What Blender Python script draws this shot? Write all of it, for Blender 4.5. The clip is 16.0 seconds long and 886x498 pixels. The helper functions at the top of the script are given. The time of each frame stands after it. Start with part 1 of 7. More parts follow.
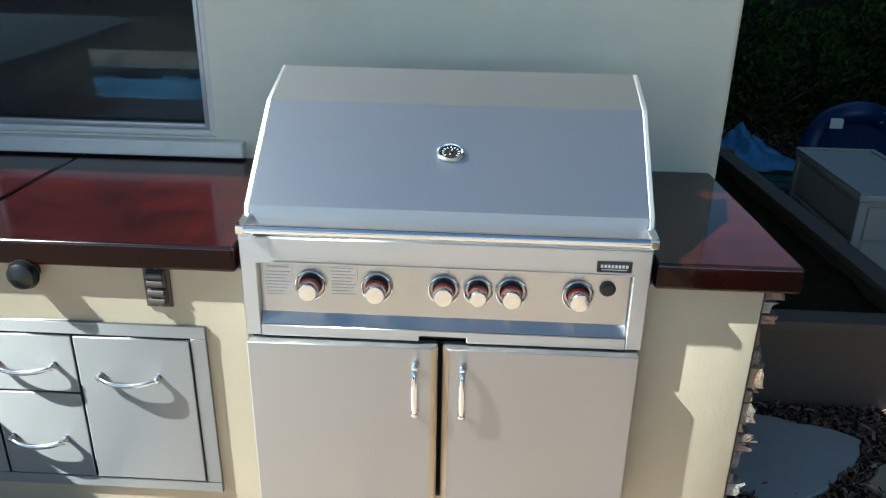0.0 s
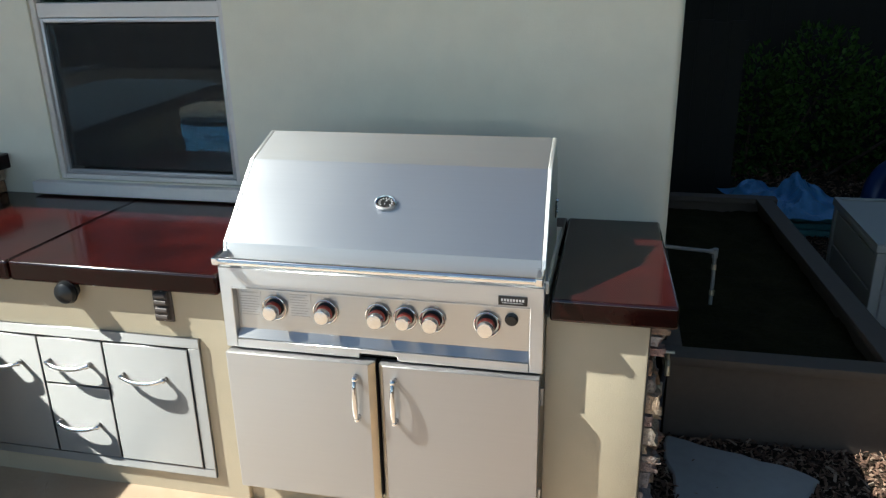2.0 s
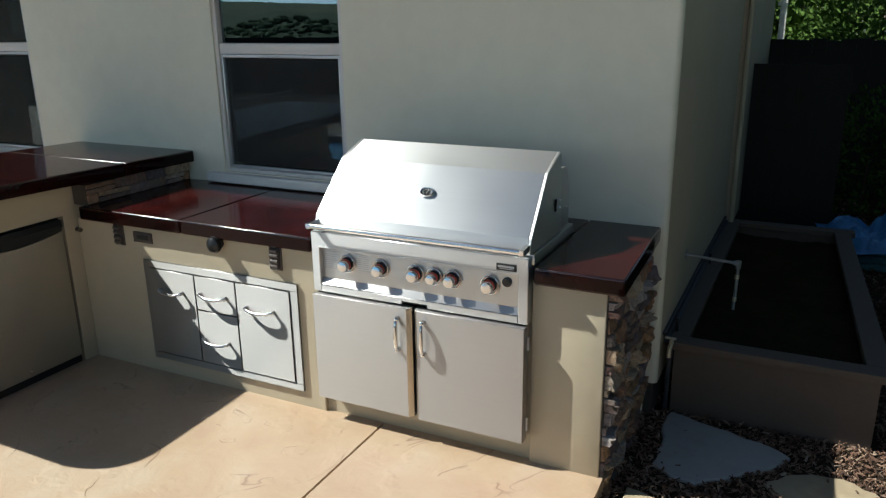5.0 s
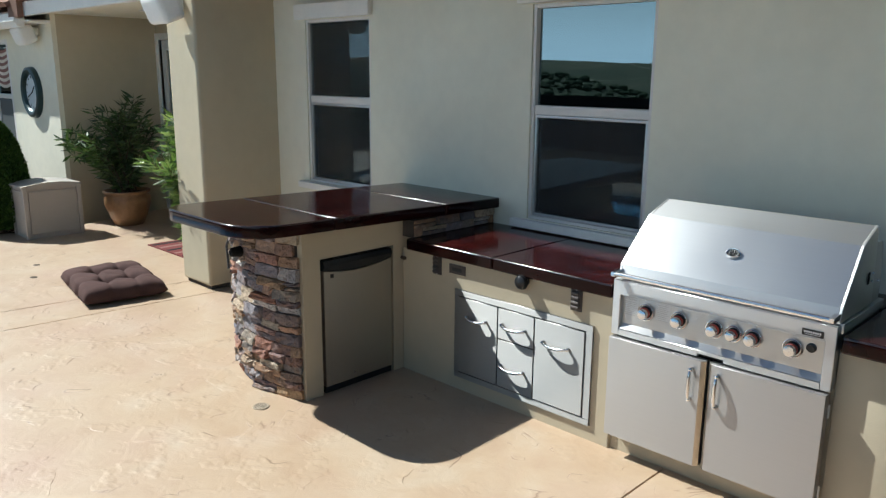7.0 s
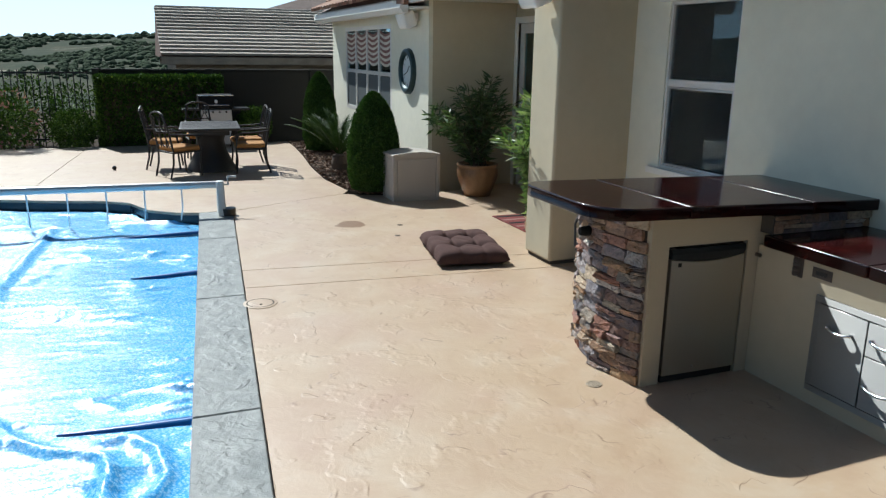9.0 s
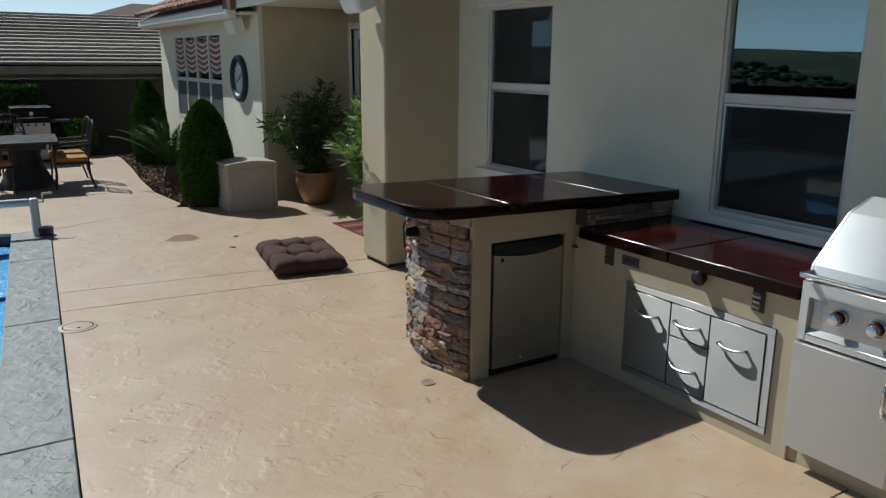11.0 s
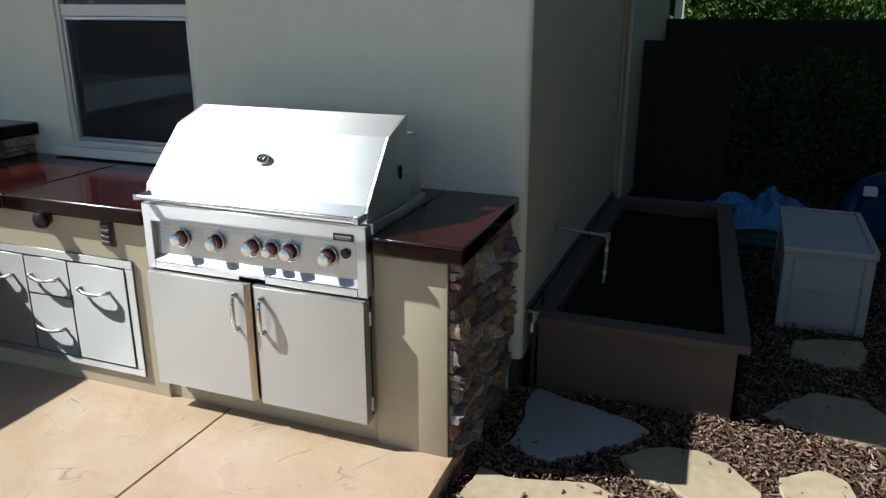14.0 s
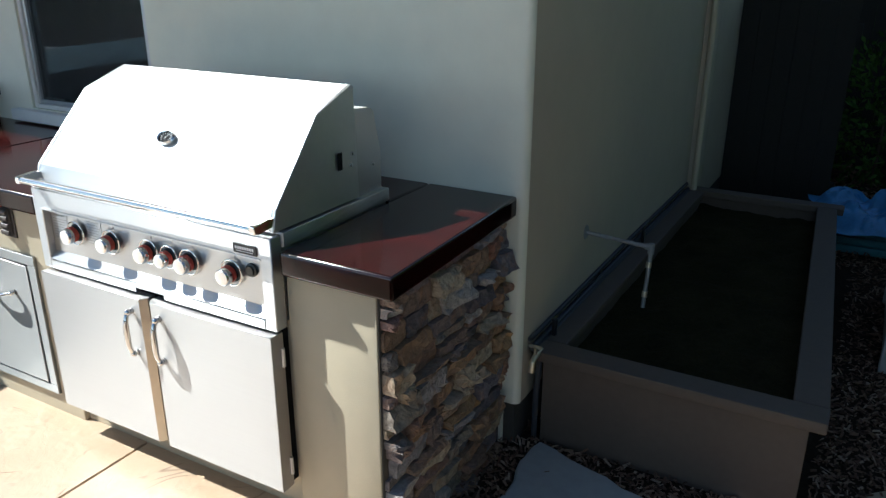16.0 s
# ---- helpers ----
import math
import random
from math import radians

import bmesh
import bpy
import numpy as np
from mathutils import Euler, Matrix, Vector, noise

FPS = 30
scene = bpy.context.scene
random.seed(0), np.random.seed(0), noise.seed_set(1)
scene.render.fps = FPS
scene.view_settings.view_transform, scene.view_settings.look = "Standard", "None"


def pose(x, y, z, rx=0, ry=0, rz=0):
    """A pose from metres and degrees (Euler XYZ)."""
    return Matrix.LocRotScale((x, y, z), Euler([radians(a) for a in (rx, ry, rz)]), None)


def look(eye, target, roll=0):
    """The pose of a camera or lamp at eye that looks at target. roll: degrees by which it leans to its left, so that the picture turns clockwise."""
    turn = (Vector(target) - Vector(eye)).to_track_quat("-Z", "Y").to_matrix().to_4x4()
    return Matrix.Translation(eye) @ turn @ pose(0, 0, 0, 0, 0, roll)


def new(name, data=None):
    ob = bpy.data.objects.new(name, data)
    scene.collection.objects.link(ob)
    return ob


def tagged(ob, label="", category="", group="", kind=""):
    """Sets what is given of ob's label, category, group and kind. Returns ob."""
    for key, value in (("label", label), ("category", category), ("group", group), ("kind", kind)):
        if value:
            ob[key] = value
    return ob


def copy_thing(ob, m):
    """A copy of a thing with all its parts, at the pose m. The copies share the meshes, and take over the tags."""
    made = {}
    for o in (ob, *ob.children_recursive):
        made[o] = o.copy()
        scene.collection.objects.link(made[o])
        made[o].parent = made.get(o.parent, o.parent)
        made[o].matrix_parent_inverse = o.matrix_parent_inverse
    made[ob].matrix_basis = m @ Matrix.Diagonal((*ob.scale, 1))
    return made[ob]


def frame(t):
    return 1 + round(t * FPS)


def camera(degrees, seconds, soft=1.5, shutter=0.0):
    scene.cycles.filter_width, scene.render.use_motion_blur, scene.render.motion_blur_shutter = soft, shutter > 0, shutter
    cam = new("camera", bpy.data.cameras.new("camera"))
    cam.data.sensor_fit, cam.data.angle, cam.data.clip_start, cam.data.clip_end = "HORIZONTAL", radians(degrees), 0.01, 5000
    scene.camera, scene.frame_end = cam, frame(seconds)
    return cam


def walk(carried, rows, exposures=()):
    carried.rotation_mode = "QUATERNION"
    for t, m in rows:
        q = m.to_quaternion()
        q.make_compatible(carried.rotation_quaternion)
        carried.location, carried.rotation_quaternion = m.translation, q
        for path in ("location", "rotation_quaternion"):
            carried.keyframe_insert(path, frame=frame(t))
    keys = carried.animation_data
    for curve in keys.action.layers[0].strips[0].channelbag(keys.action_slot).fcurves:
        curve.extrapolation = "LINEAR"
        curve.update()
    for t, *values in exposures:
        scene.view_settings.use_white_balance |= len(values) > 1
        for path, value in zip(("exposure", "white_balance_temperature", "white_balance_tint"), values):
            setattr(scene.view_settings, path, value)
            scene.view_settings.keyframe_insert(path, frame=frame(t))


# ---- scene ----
from mathutils import bvhtree

cam = camera(60.1, 16.0, 1.3)
PATH = [
    (0, (0.087, -1.86, 1.707), (0.001, -0.019, 0.931), 1.1),
    (0.5, (0.136, -1.968, 1.711), (0.082, -0.118, 0.955), -1.5),
    (1, (0.404, -1.956, 1.732), (0.294, -0.091, 1.019), 1.0),
    (1.5, (0.585, -2.015, 1.853), (0.286, -0.174, 1.131), 1.1),
    (2, (0.715, -2.17, 1.844), (0.294, -0.335, 1.17), -1.1),
    (2.5, (0.84, -2.328, 1.833), (0.338, -0.51, 1.165), -2.2),
    (3, (1.038, -2.333, 1.886), (0.389, -0.553, 1.245), -1.7),
    (3.2, (1.097, -2.398, 1.878), (0.371, -0.645, 1.246), -1.0),
    (5.3, (1.545, -2.909, 1.928), (0.643, -1.214, 1.365), -0.7),
    (5.5, (1.541, -2.968, 1.953), (0.573, -1.3, 1.425), -0.9),
    (6, (1.54, -3.171, 1.964), (0.477, -1.553, 1.461), -1.1),
    (6.5, (1.521, -3.268, 1.943), (0.318, -1.74, 1.475), -0.4),
    (7, (1.481, -3.332, 1.973), (0.114, -1.943, 1.523), 0.4),
    (7.5, (1.441, -3.413, 1.986), (-0.125, -2.252, 1.537), 1.2),
    (8, (1.441, -3.486, 1.986), (-0.256, -2.531, 1.528), 1.5),
    (8.2, (1.438, -3.508, 1.985), (-0.3, -2.632, 1.523), 1.3),
    (10.3, (1.413, -3.439, 1.965), (-0.409, -2.798, 1.444), 0.4),
    (10.5, (1.439, -3.397, 1.964), (-0.345, -2.65, 1.454), 0.2),
    (11, (1.496, -3.339, 1.952), (-0.146, -2.301, 1.473), 0.4),
    (11.5, (1.537, -3.283, 1.918), (0.051, -2.024, 1.465), 1.2),
    (12, (1.639, -3.29, 1.865), (0.359, -1.825, 1.4), 1.1),
    (12.5, (1.719, -3.184, 1.87), (0.697, -1.552, 1.329), -0.0),
    (13, (1.772, -2.979, 1.822), (0.89, -1.272, 1.269), 1.4),
    (13.5, (1.831, -2.787, 1.786), (1.024, -1.06, 1.182), 0.5),
    (14, (1.818, -2.539, 1.775), (1.13, -0.764, 1.16), -0.0),
    (14.5, (1.888, -2.315, 1.726), (1.198, -0.549, 1.09), -1.4),
    (15, (1.991, -2.059, 1.699), (1.15, -0.393, 0.979), 0.2),
    (15.5, (1.975, -1.781, 1.696), (1.103, -0.13, 0.98), -0.9),
    (16, (1.938, -1.548, 1.671), (1.013, 0.083, 0.975), 0.1),
]
LIGHTING = [
    (0.0, 0.88, 5650, 0),
    (1.0, 0.65, 6000, 4),
    (2.5, 0.63, 6150, 4),
    (5.5, 0.13, 6200, 4),
    (6.5, 0.14, 6100, 4),
    (7.3, 0.40, 5800, 4),
    (8.2, 0.48, 5600, 4),
    (10.3, -0.93, 6250, 4),
    (11.0, -0.55, 5950, 4),
    (11.6, 0.00, 5850, 4),
    (12.5, 0.26, 6100, 4),
    (13.5, 0.04, 6050, 4),
    (14.5, 0.40, 5900, 4),
    (15.2, 0.66, 5800, 4),
    (16.0, 0.73, 5800, 4),
]
walk(cam, [(t, look(eye, target, roll)) for t, eye, target, roll in PATH], LIGHTING)

# ---- world, sun, light ----
SUN = Vector((0.86, 0.315, -1.0)).normalized()
world = bpy.data.worlds.new("world")
scene.world = world
world.use_nodes = True
wn = world.node_tree.nodes
sky = wn.new("ShaderNodeTexSky")
sky.sky_type = 'NISHITA'
sky.sun_disc = False
sky.sun_elevation = math.asin(-SUN.z)
sky.sun_rotation = math.atan2(-SUN.x, -SUN.y)
sky.air_density, sky.dust_density, sky.ozone_density = 1.2, 0.3, 1.2
wn["Background"].inputs["Strength"].default_value = 0.052
world.node_tree.links.new(sky.outputs[0], wn["Background"].inputs["Color"])
sun = new("sun", bpy.data.lights.new("sun", 'SUN'))
sun.data.energy = 6.4
sun.data.angle = radians(0.53)
sun.data.color = (1.0, 0.965, 0.90)
sun.matrix_world = look((0, 0, 30), Vector((0, 0, 30)) + SUN)


# ---- materials ----
class Nodes:
    """Small builder for one node material."""

    def __init__(self, name):
        self.mat = bpy.data.materials.new(name)
        self.mat.use_nodes = True
        self.t = self.mat.node_tree
        self.b = self.t.nodes["Principled BSDF"]

    def n(self, kind, **kw):
        node = self.t.nodes.new(kind)
        for k, v in kw.items():
            node.inputs[k.replace("_", " ")].default_value = v
        return node

    def link(self, a, b):
        self.t.links.new(a, b)

    def coords(self, scale=(1, 1, 1), rot=(0, 0, 0)):
        tc, mp = self.n("ShaderNodeTexCoord"), self.n("ShaderNodeMapping")
        mp.inputs["Scale"].default_value = scale
        mp.inputs["Rotation"].default_value = rot
        self.link(tc.outputs["Object"], mp.inputs["Vector"])
        return mp.outputs[0]

    def noise(self, scale, vec=None, detail=4.0, rough=0.55, distort=0.0):
        node = self.n("ShaderNodeTexNoise", Scale=scale, Detail=detail, Roughness=rough, Distortion=distort)
        self.link(vec if vec is not None else self.coords(), node.inputs["Vector"])
        return node.outputs["Fac"]

    def ramp(self, fac, stops):
        node = self.n("ShaderNodeValToRGB")
        e = node.color_ramp.elements
        while len(e) < len(stops):
            e.new(0.5)
        for el, (p, c) in zip(e, stops):
            el.position = p
            el.color = (*c, 1) if len(c) == 3 else c
        self.link(fac, node.inputs["Fac"])
        return node.outputs["Color"]

    def mix(self, fac, a, b, blend='MIX'):
        node = self.t.nodes.new("ShaderNodeMix")
        node.data_type, node.blend_type = 'RGBA', blend
        for sock, v in ((node.inputs[0], fac), (node.inputs[6], a), (node.inputs[7], b)):
            if hasattr(v, "links"):
                self.link(v, sock)
            else:
                sock.default_value = v if not isinstance(v, tuple) else (*v, 1)[:4]
        return node.outputs[2]

    def math(self, op, a, b=0.0):
        node = self.t.nodes.new("ShaderNodeMath")
        node.operation = op
        for sock, v in zip(node.inputs, (a, b)):
            if hasattr(v, "links"):
                self.link(v, sock)
            else:
                sock.default_value = v
        return node.outputs[0]

    def bump(self, height, strength=0.3, dist=0.01, prev=None):
        node = self.n("ShaderNodeBump", Strength=strength, Distance=dist)
        self.link(height, node.inputs["Height"])
        if prev is not None:
            self.link(prev, node.inputs["Normal"])
        return node.outputs["Normal"]

    def done(self, color=None, rough=0.5, metal=0.0, normal=None, coat=0.0, spec=None, **kw):
        b = self.b
        for key, v in (("Base Color", color), ("Roughness", rough), ("Metallic", metal), ("Coat Weight", coat)):
            if v is None:
                continue
            if hasattr(v, "links"):
                self.link(v, b.inputs[key])
            else:
                b.inputs[key].default_value = (*v, 1) if isinstance(v, tuple) else v
        if spec is not None:
            b.inputs["Specular IOR Level"].default_value = spec
        if normal is not None:
            self.link(normal, b.inputs["Normal"])
        for k, v in kw.items():
            b.inputs[k.replace("_", " ")].default_value = v
        return self.mat


def plain(name, col, rough=0.5, metal=0.0, var=0.25, big=3.0, small=40.0, bump=0.15, dist=0.002, coat=0.0, spec=None):
    """Colour with patches and grain at two scales, and a fine relief."""
    m = Nodes(name)
    a, g = m.noise(big), m.noise(small, detail=3)
    lo, hi = tuple(c * (1 - var) for c in col), tuple(min(1, c * (1 + var)) for c in col)
    c = m.ramp(a, [(0.3, lo), (0.7, hi)])
    c = m.mix(0.35, c, m.ramp(g, [(0.3, lo), (0.7, hi)]))
    r = m.math('ADD', m.math('MULTIPLY', a, 0.18), rough - 0.09)
    return m.done(c, r, metal, m.bump(g, bump, dist), coat, spec)


def varied(name, stops, rough=0.8, bump=0.6, dist=0.006, scale=14.0, island=False, spec=None, dirt=0.35):
    """Every piece has its own colour from the stops."""
    m = Nodes(name)
    if island:
        r = m.n("ShaderNodeNewGeometry").outputs["Random Per Island"]
    else:
        r = m.n("ShaderNodeObjectInfo").outputs["Random"]
    c = m.ramp(r, stops)
    g = m.noise(scale, detail=6, rough=0.65)
    c = m.mix(dirt, c, m.ramp(g, [(0.3, (0.03, 0.025, 0.02)), (0.7, (0.45, 0.4, 0.33))]), 'OVERLAY')
    return m.done(c, rough, 0, m.bump(g, bump, dist), spec=spec)


def stucco(name, col):
    m = Nodes(name)
    big, mid, sand = m.noise(0.9, detail=3), m.noise(9, detail=4), m.noise(170, detail=4)
    c = m.ramp(big, [(0.3, tuple(x * 0.93 for x in col)), (0.7, tuple(min(1, x * 1.05) for x in col))])
    c = m.mix(0.12, c, m.ramp(mid, [(0.35, tuple(x * 0.7 for x in col)), (0.65, col)]))
    n = m.bump(mid, 0.22, 0.01)
    return m.done(c, 0.9, 0, m.bump(sand, 0.3, 0.0025, n), spec=0.25)


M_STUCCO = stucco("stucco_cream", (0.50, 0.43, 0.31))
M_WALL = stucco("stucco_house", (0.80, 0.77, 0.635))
# tan stucco, darkened to paint in the shade of wing and alcove
M_WALLTAN_SHADED = stucco("stucco_tan_shaded", (0.53, 0.465, 0.335))
# house stucco again, with the side wall's shade put into the colour
M_WALLSIDE_SHADED = stucco("stucco_side_shaded", (0.50, 0.43, 0.325))
M_BROWNBEAM = plain("brown_paint", (0.16, 0.08, 0.05), 0.7)
M_TRIM = plain("white_trim_paint", (0.82, 0.80, 0.75), 0.6, var=0.06, bump=0.08)
M_VINYL = plain("white_vinyl", (0.70, 0.67, 0.63), 0.35, var=0.06, bump=0.03)


def patio_material():
    m = Nodes("stamped_concrete_tan")
    v = m.coords()
    big, mid, fine = m.noise(0.55, v, 4), m.noise(2.6, v, 5, 0.6, 0.6), m.noise(60, v, 4)
    c = m.ramp(big, [(0.25, (0.405, 0.285, 0.182)), (0.5, (0.44, 0.325, 0.222)), (0.75, (0.43, 0.342, 0.252))])
    c = m.mix(0.55, c, m.ramp(mid, [(0.3, (0.365, 0.228, 0.124)), (0.52, (0.455, 0.325, 0.203)), (0.72, (0.52, 0.425, 0.312))]))
    # slate-skin relief: broken, wandering ridges
    warp = m.n("ShaderNodeTexNoise", Scale=1.3, Detail=3.0)
    m.link(v, warp.inputs["Vector"])
    wv = m.mix(0.22, v, warp.outputs["Color"], 'ADD')
    # the skin ends in short curved lips where two levels meet
    level = m.noise(1.7, wv, 3, 0.5, 1.4)
    line = m.ramp(level, [(0.488, (0, 0, 0)), (0.5, (1, 1, 1)), (0.504, (0, 0, 0))])
    gate = m.ramp(m.noise(5.0, v, 3, 0.5), [(0.5, (0, 0, 0)), (0.6, (1, 1, 1))])
    crack = m.mix(1.0, line, gate, 'MULTIPLY')
    step = m.ramp(level, [(0.49, (0, 0, 0)), (0.51, (1, 1, 1))])
    step = m.mix(1.0, step, gate, 'MULTIPLY')
    c = m.mix(m.math('MULTIPLY', crack, 0.72), c, (0.17, 0.09, 0.055))
    pink = m.ramp(m.noise(1.1, wv, 3), [(0.45, (0, 0, 0)), (0.7, (0.5, 0.5, 0.5))])
    c = m.mix(pink, c, (0.41, 0.26, 0.185))
    # rust stain
    sep = m.n("ShaderNodeVectorMath")
    sep.operation = 'SUBTRACT'
    m.link(v, sep.inputs[0])
    sep.inputs[1].default_value = (-7.1, -1.34, 0)
    sc = m.n("ShaderNodeVectorMath")
    sc.operation = 'MULTIPLY'
    m.link(sep.outputs[0], sc.inputs[0])
    sc.inputs[1].default_value = (3.6, 3.6, 0)
    ln = m.n("ShaderNodeVectorMath")
    ln.operation = 'LENGTH'
    m.link(sc.outputs[0], ln.inputs[0])
    d = m.math('ADD', ln.outputs["Value"], m.math('MULTIPLY', m.noise(5, v), 0.7))
    st = m.ramp(d, [(0.95, (0.92, 0.92, 0.92)), (1.15, (0, 0, 0))])
    c = m.mix(st, c, (0.17, 0.075, 0.02))
    slate = m.noise(5.5, v, 7, 0.62, 1.2)
    n = m.bump(slate, 0.24, 0.014)
    n = m.bump(step, 0.35, 0.007, n)
    n = m.bump(fine, 0.25, 0.002, n)
    return m.done(c, m.math('ADD', m.math('MULTIPLY', slate, 0.35), 0.33), 0, n, spec=0.9, Coat_Weight=0.5, Coat_Roughness=0.34)


M_PATIO = patio_material()


def coping_material():
    m = Nodes("stamped_coping_grey")
    v = m.coords()
    a, s = m.noise(1.5, v, 4), m.noise(6.0, v, 8, 0.66, 0.25)
    c = m.ramp(a, [(0.3, (0.17, 0.182, 0.175)), (0.7, (0.26, 0.268, 0.255))])
    c = m.mix(0.4, c, m.ramp(s, [(0.3, (0.13, 0.138, 0.13)), (0.7, (0.38, 0.375, 0.35))]))
    # short curved lips of the stamped skin
    level = m.noise(2.6, v, 3, 0.5, 1.6)
    gate = m.ramp(m.noise(6.0, v, 3, 0.5), [(0.44, (0, 0, 0)), (0.54, (1, 1, 1))])
    line = m.mix(1.0, m.ramp(level, [(0.486, (0, 0, 0)), (0.5, (1, 1, 1)), (0.506, (0, 0, 0))]), gate, 'MULTIPLY')
    step = m.mix(1.0, m.ramp(level, [(0.49, (0, 0, 0)), (0.51, (1, 1, 1))]), gate, 'MULTIPLY')
    c = m.mix(m.math('MULTIPLY', line, 0.7), c, (0.07, 0.072, 0.068))
    n = m.bump(step, 0.5, 0.008, m.bump(s, 0.8, 0.028))
    return m.done(c, 0.5, 0, n, spec=0.5, Coat_Weight=0.3, Coat_Roughness=0.35)


M_COPING = coping_material()


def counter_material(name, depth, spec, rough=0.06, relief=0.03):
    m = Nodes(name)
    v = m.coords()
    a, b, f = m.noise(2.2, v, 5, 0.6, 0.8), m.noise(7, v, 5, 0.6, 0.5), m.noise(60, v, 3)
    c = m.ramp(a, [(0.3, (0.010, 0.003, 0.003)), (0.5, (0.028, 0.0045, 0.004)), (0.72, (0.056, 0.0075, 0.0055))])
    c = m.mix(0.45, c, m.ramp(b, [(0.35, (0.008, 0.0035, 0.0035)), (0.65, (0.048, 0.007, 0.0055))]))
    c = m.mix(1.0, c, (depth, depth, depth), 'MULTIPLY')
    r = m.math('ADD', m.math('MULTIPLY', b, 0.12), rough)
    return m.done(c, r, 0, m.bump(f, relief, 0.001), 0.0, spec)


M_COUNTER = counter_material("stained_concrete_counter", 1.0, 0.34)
# slab sides: the top's colour darkened for their weaker light
M_EDGE_SHADED = counter_material("shaded_slab_edge", 0.38, 0.16)
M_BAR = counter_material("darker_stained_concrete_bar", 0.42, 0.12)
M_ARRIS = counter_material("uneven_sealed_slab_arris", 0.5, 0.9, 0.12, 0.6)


def steel(name, rough=0.37, col=(0.615, 0.62, 0.62), along=0, aniso=0.89, metal=0.95):
    m = Nodes(name)
    s = [220.0, 220.0, 220.0]
    s[along] = 1.2
    br = m.noise(1.0, m.coords(tuple(s)), 3)
    sm = m.noise(3.0, m.coords(), 4)
    c = m.mix(0.5, tuple(x * 0.95 for x in col), m.ramp(br, [(0.3, tuple(x * 0.95 for x in col)), (0.7, col)]))
    r = m.math('ADD', m.math('ADD', m.math('MULTIPLY', br, 0.05), m.math('MULTIPLY', sm, 0.10)), rough - 0.075)
    # brushed along the length, so highlights stretch up and down
    tan = m.n("ShaderNodeCombineXYZ", Z=1.0)
    m.link(tan.outputs[0], m.b.inputs["Tangent"])
    return m.done(c, r, metal, m.bump(br, 0.012, 0.0003), Anisotropic=aniso)


M_STEEL = steel("brushed_stainless")
M_STEEL_V = steel("brushed_stainless_doors", 0.44, (0.46, 0.445, 0.43), 0, 0.8, 0.92)
M_STEEL_PANEL = steel("polished_panel_stainless", 0.3, (0.58, 0.57, 0.55), 0, 0.85, 1.0)
M_STEEL_FRIDGE = steel("fridge_stainless", 0.36, (0.57, 0.535, 0.47), 2, 0.5)
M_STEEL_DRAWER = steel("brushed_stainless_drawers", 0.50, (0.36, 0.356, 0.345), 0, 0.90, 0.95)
M_GRATE = plain("tan_plastic_grate", (0.36, 0.29, 0.21), 0.6)
M_CHROME = plain("chrome", (0.78, 0.78, 0.78), 0.14, 1.0, var=0.03, bump=0.0)
M_BLACK = plain("black_plastic", (0.012, 0.013, 0.014), 0.3, var=0.2, bump=0.05)
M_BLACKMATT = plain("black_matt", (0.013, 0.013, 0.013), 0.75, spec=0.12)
M_BRONZE = plain("bronze_metal", (0.16, 0.125, 0.10), 0.38, 0.8, var=0.2)
# steel tinted tan to paint the patio's reflection on the folded edges
M_FOLD_TINTED = plain("tinted_steel_fold", (0.60, 0.54, 0.45), 0.33, 0.95, var=0.05, bump=0.0)
M_LIDEDGE = plain("ground_steel_edge", (0.74, 0.74, 0.73), 0.48, 1.0, var=0.05, bump=0.02)
M_RED = plain("red_ring", (0.36, 0.048, 0.03), 0.4, var=0.1)
M_WHITE = plain("white_print", (0.85, 0.85, 0.85), 0.5, var=0.03, bump=0)
M_INK = plain("grey_ink", (0.34, 0.335, 0.33), 0.6, bump=0)
M_SILVER = plain("silver_paint", (0.55, 0.55, 0.55), 0.35, 0.6, var=0.05)



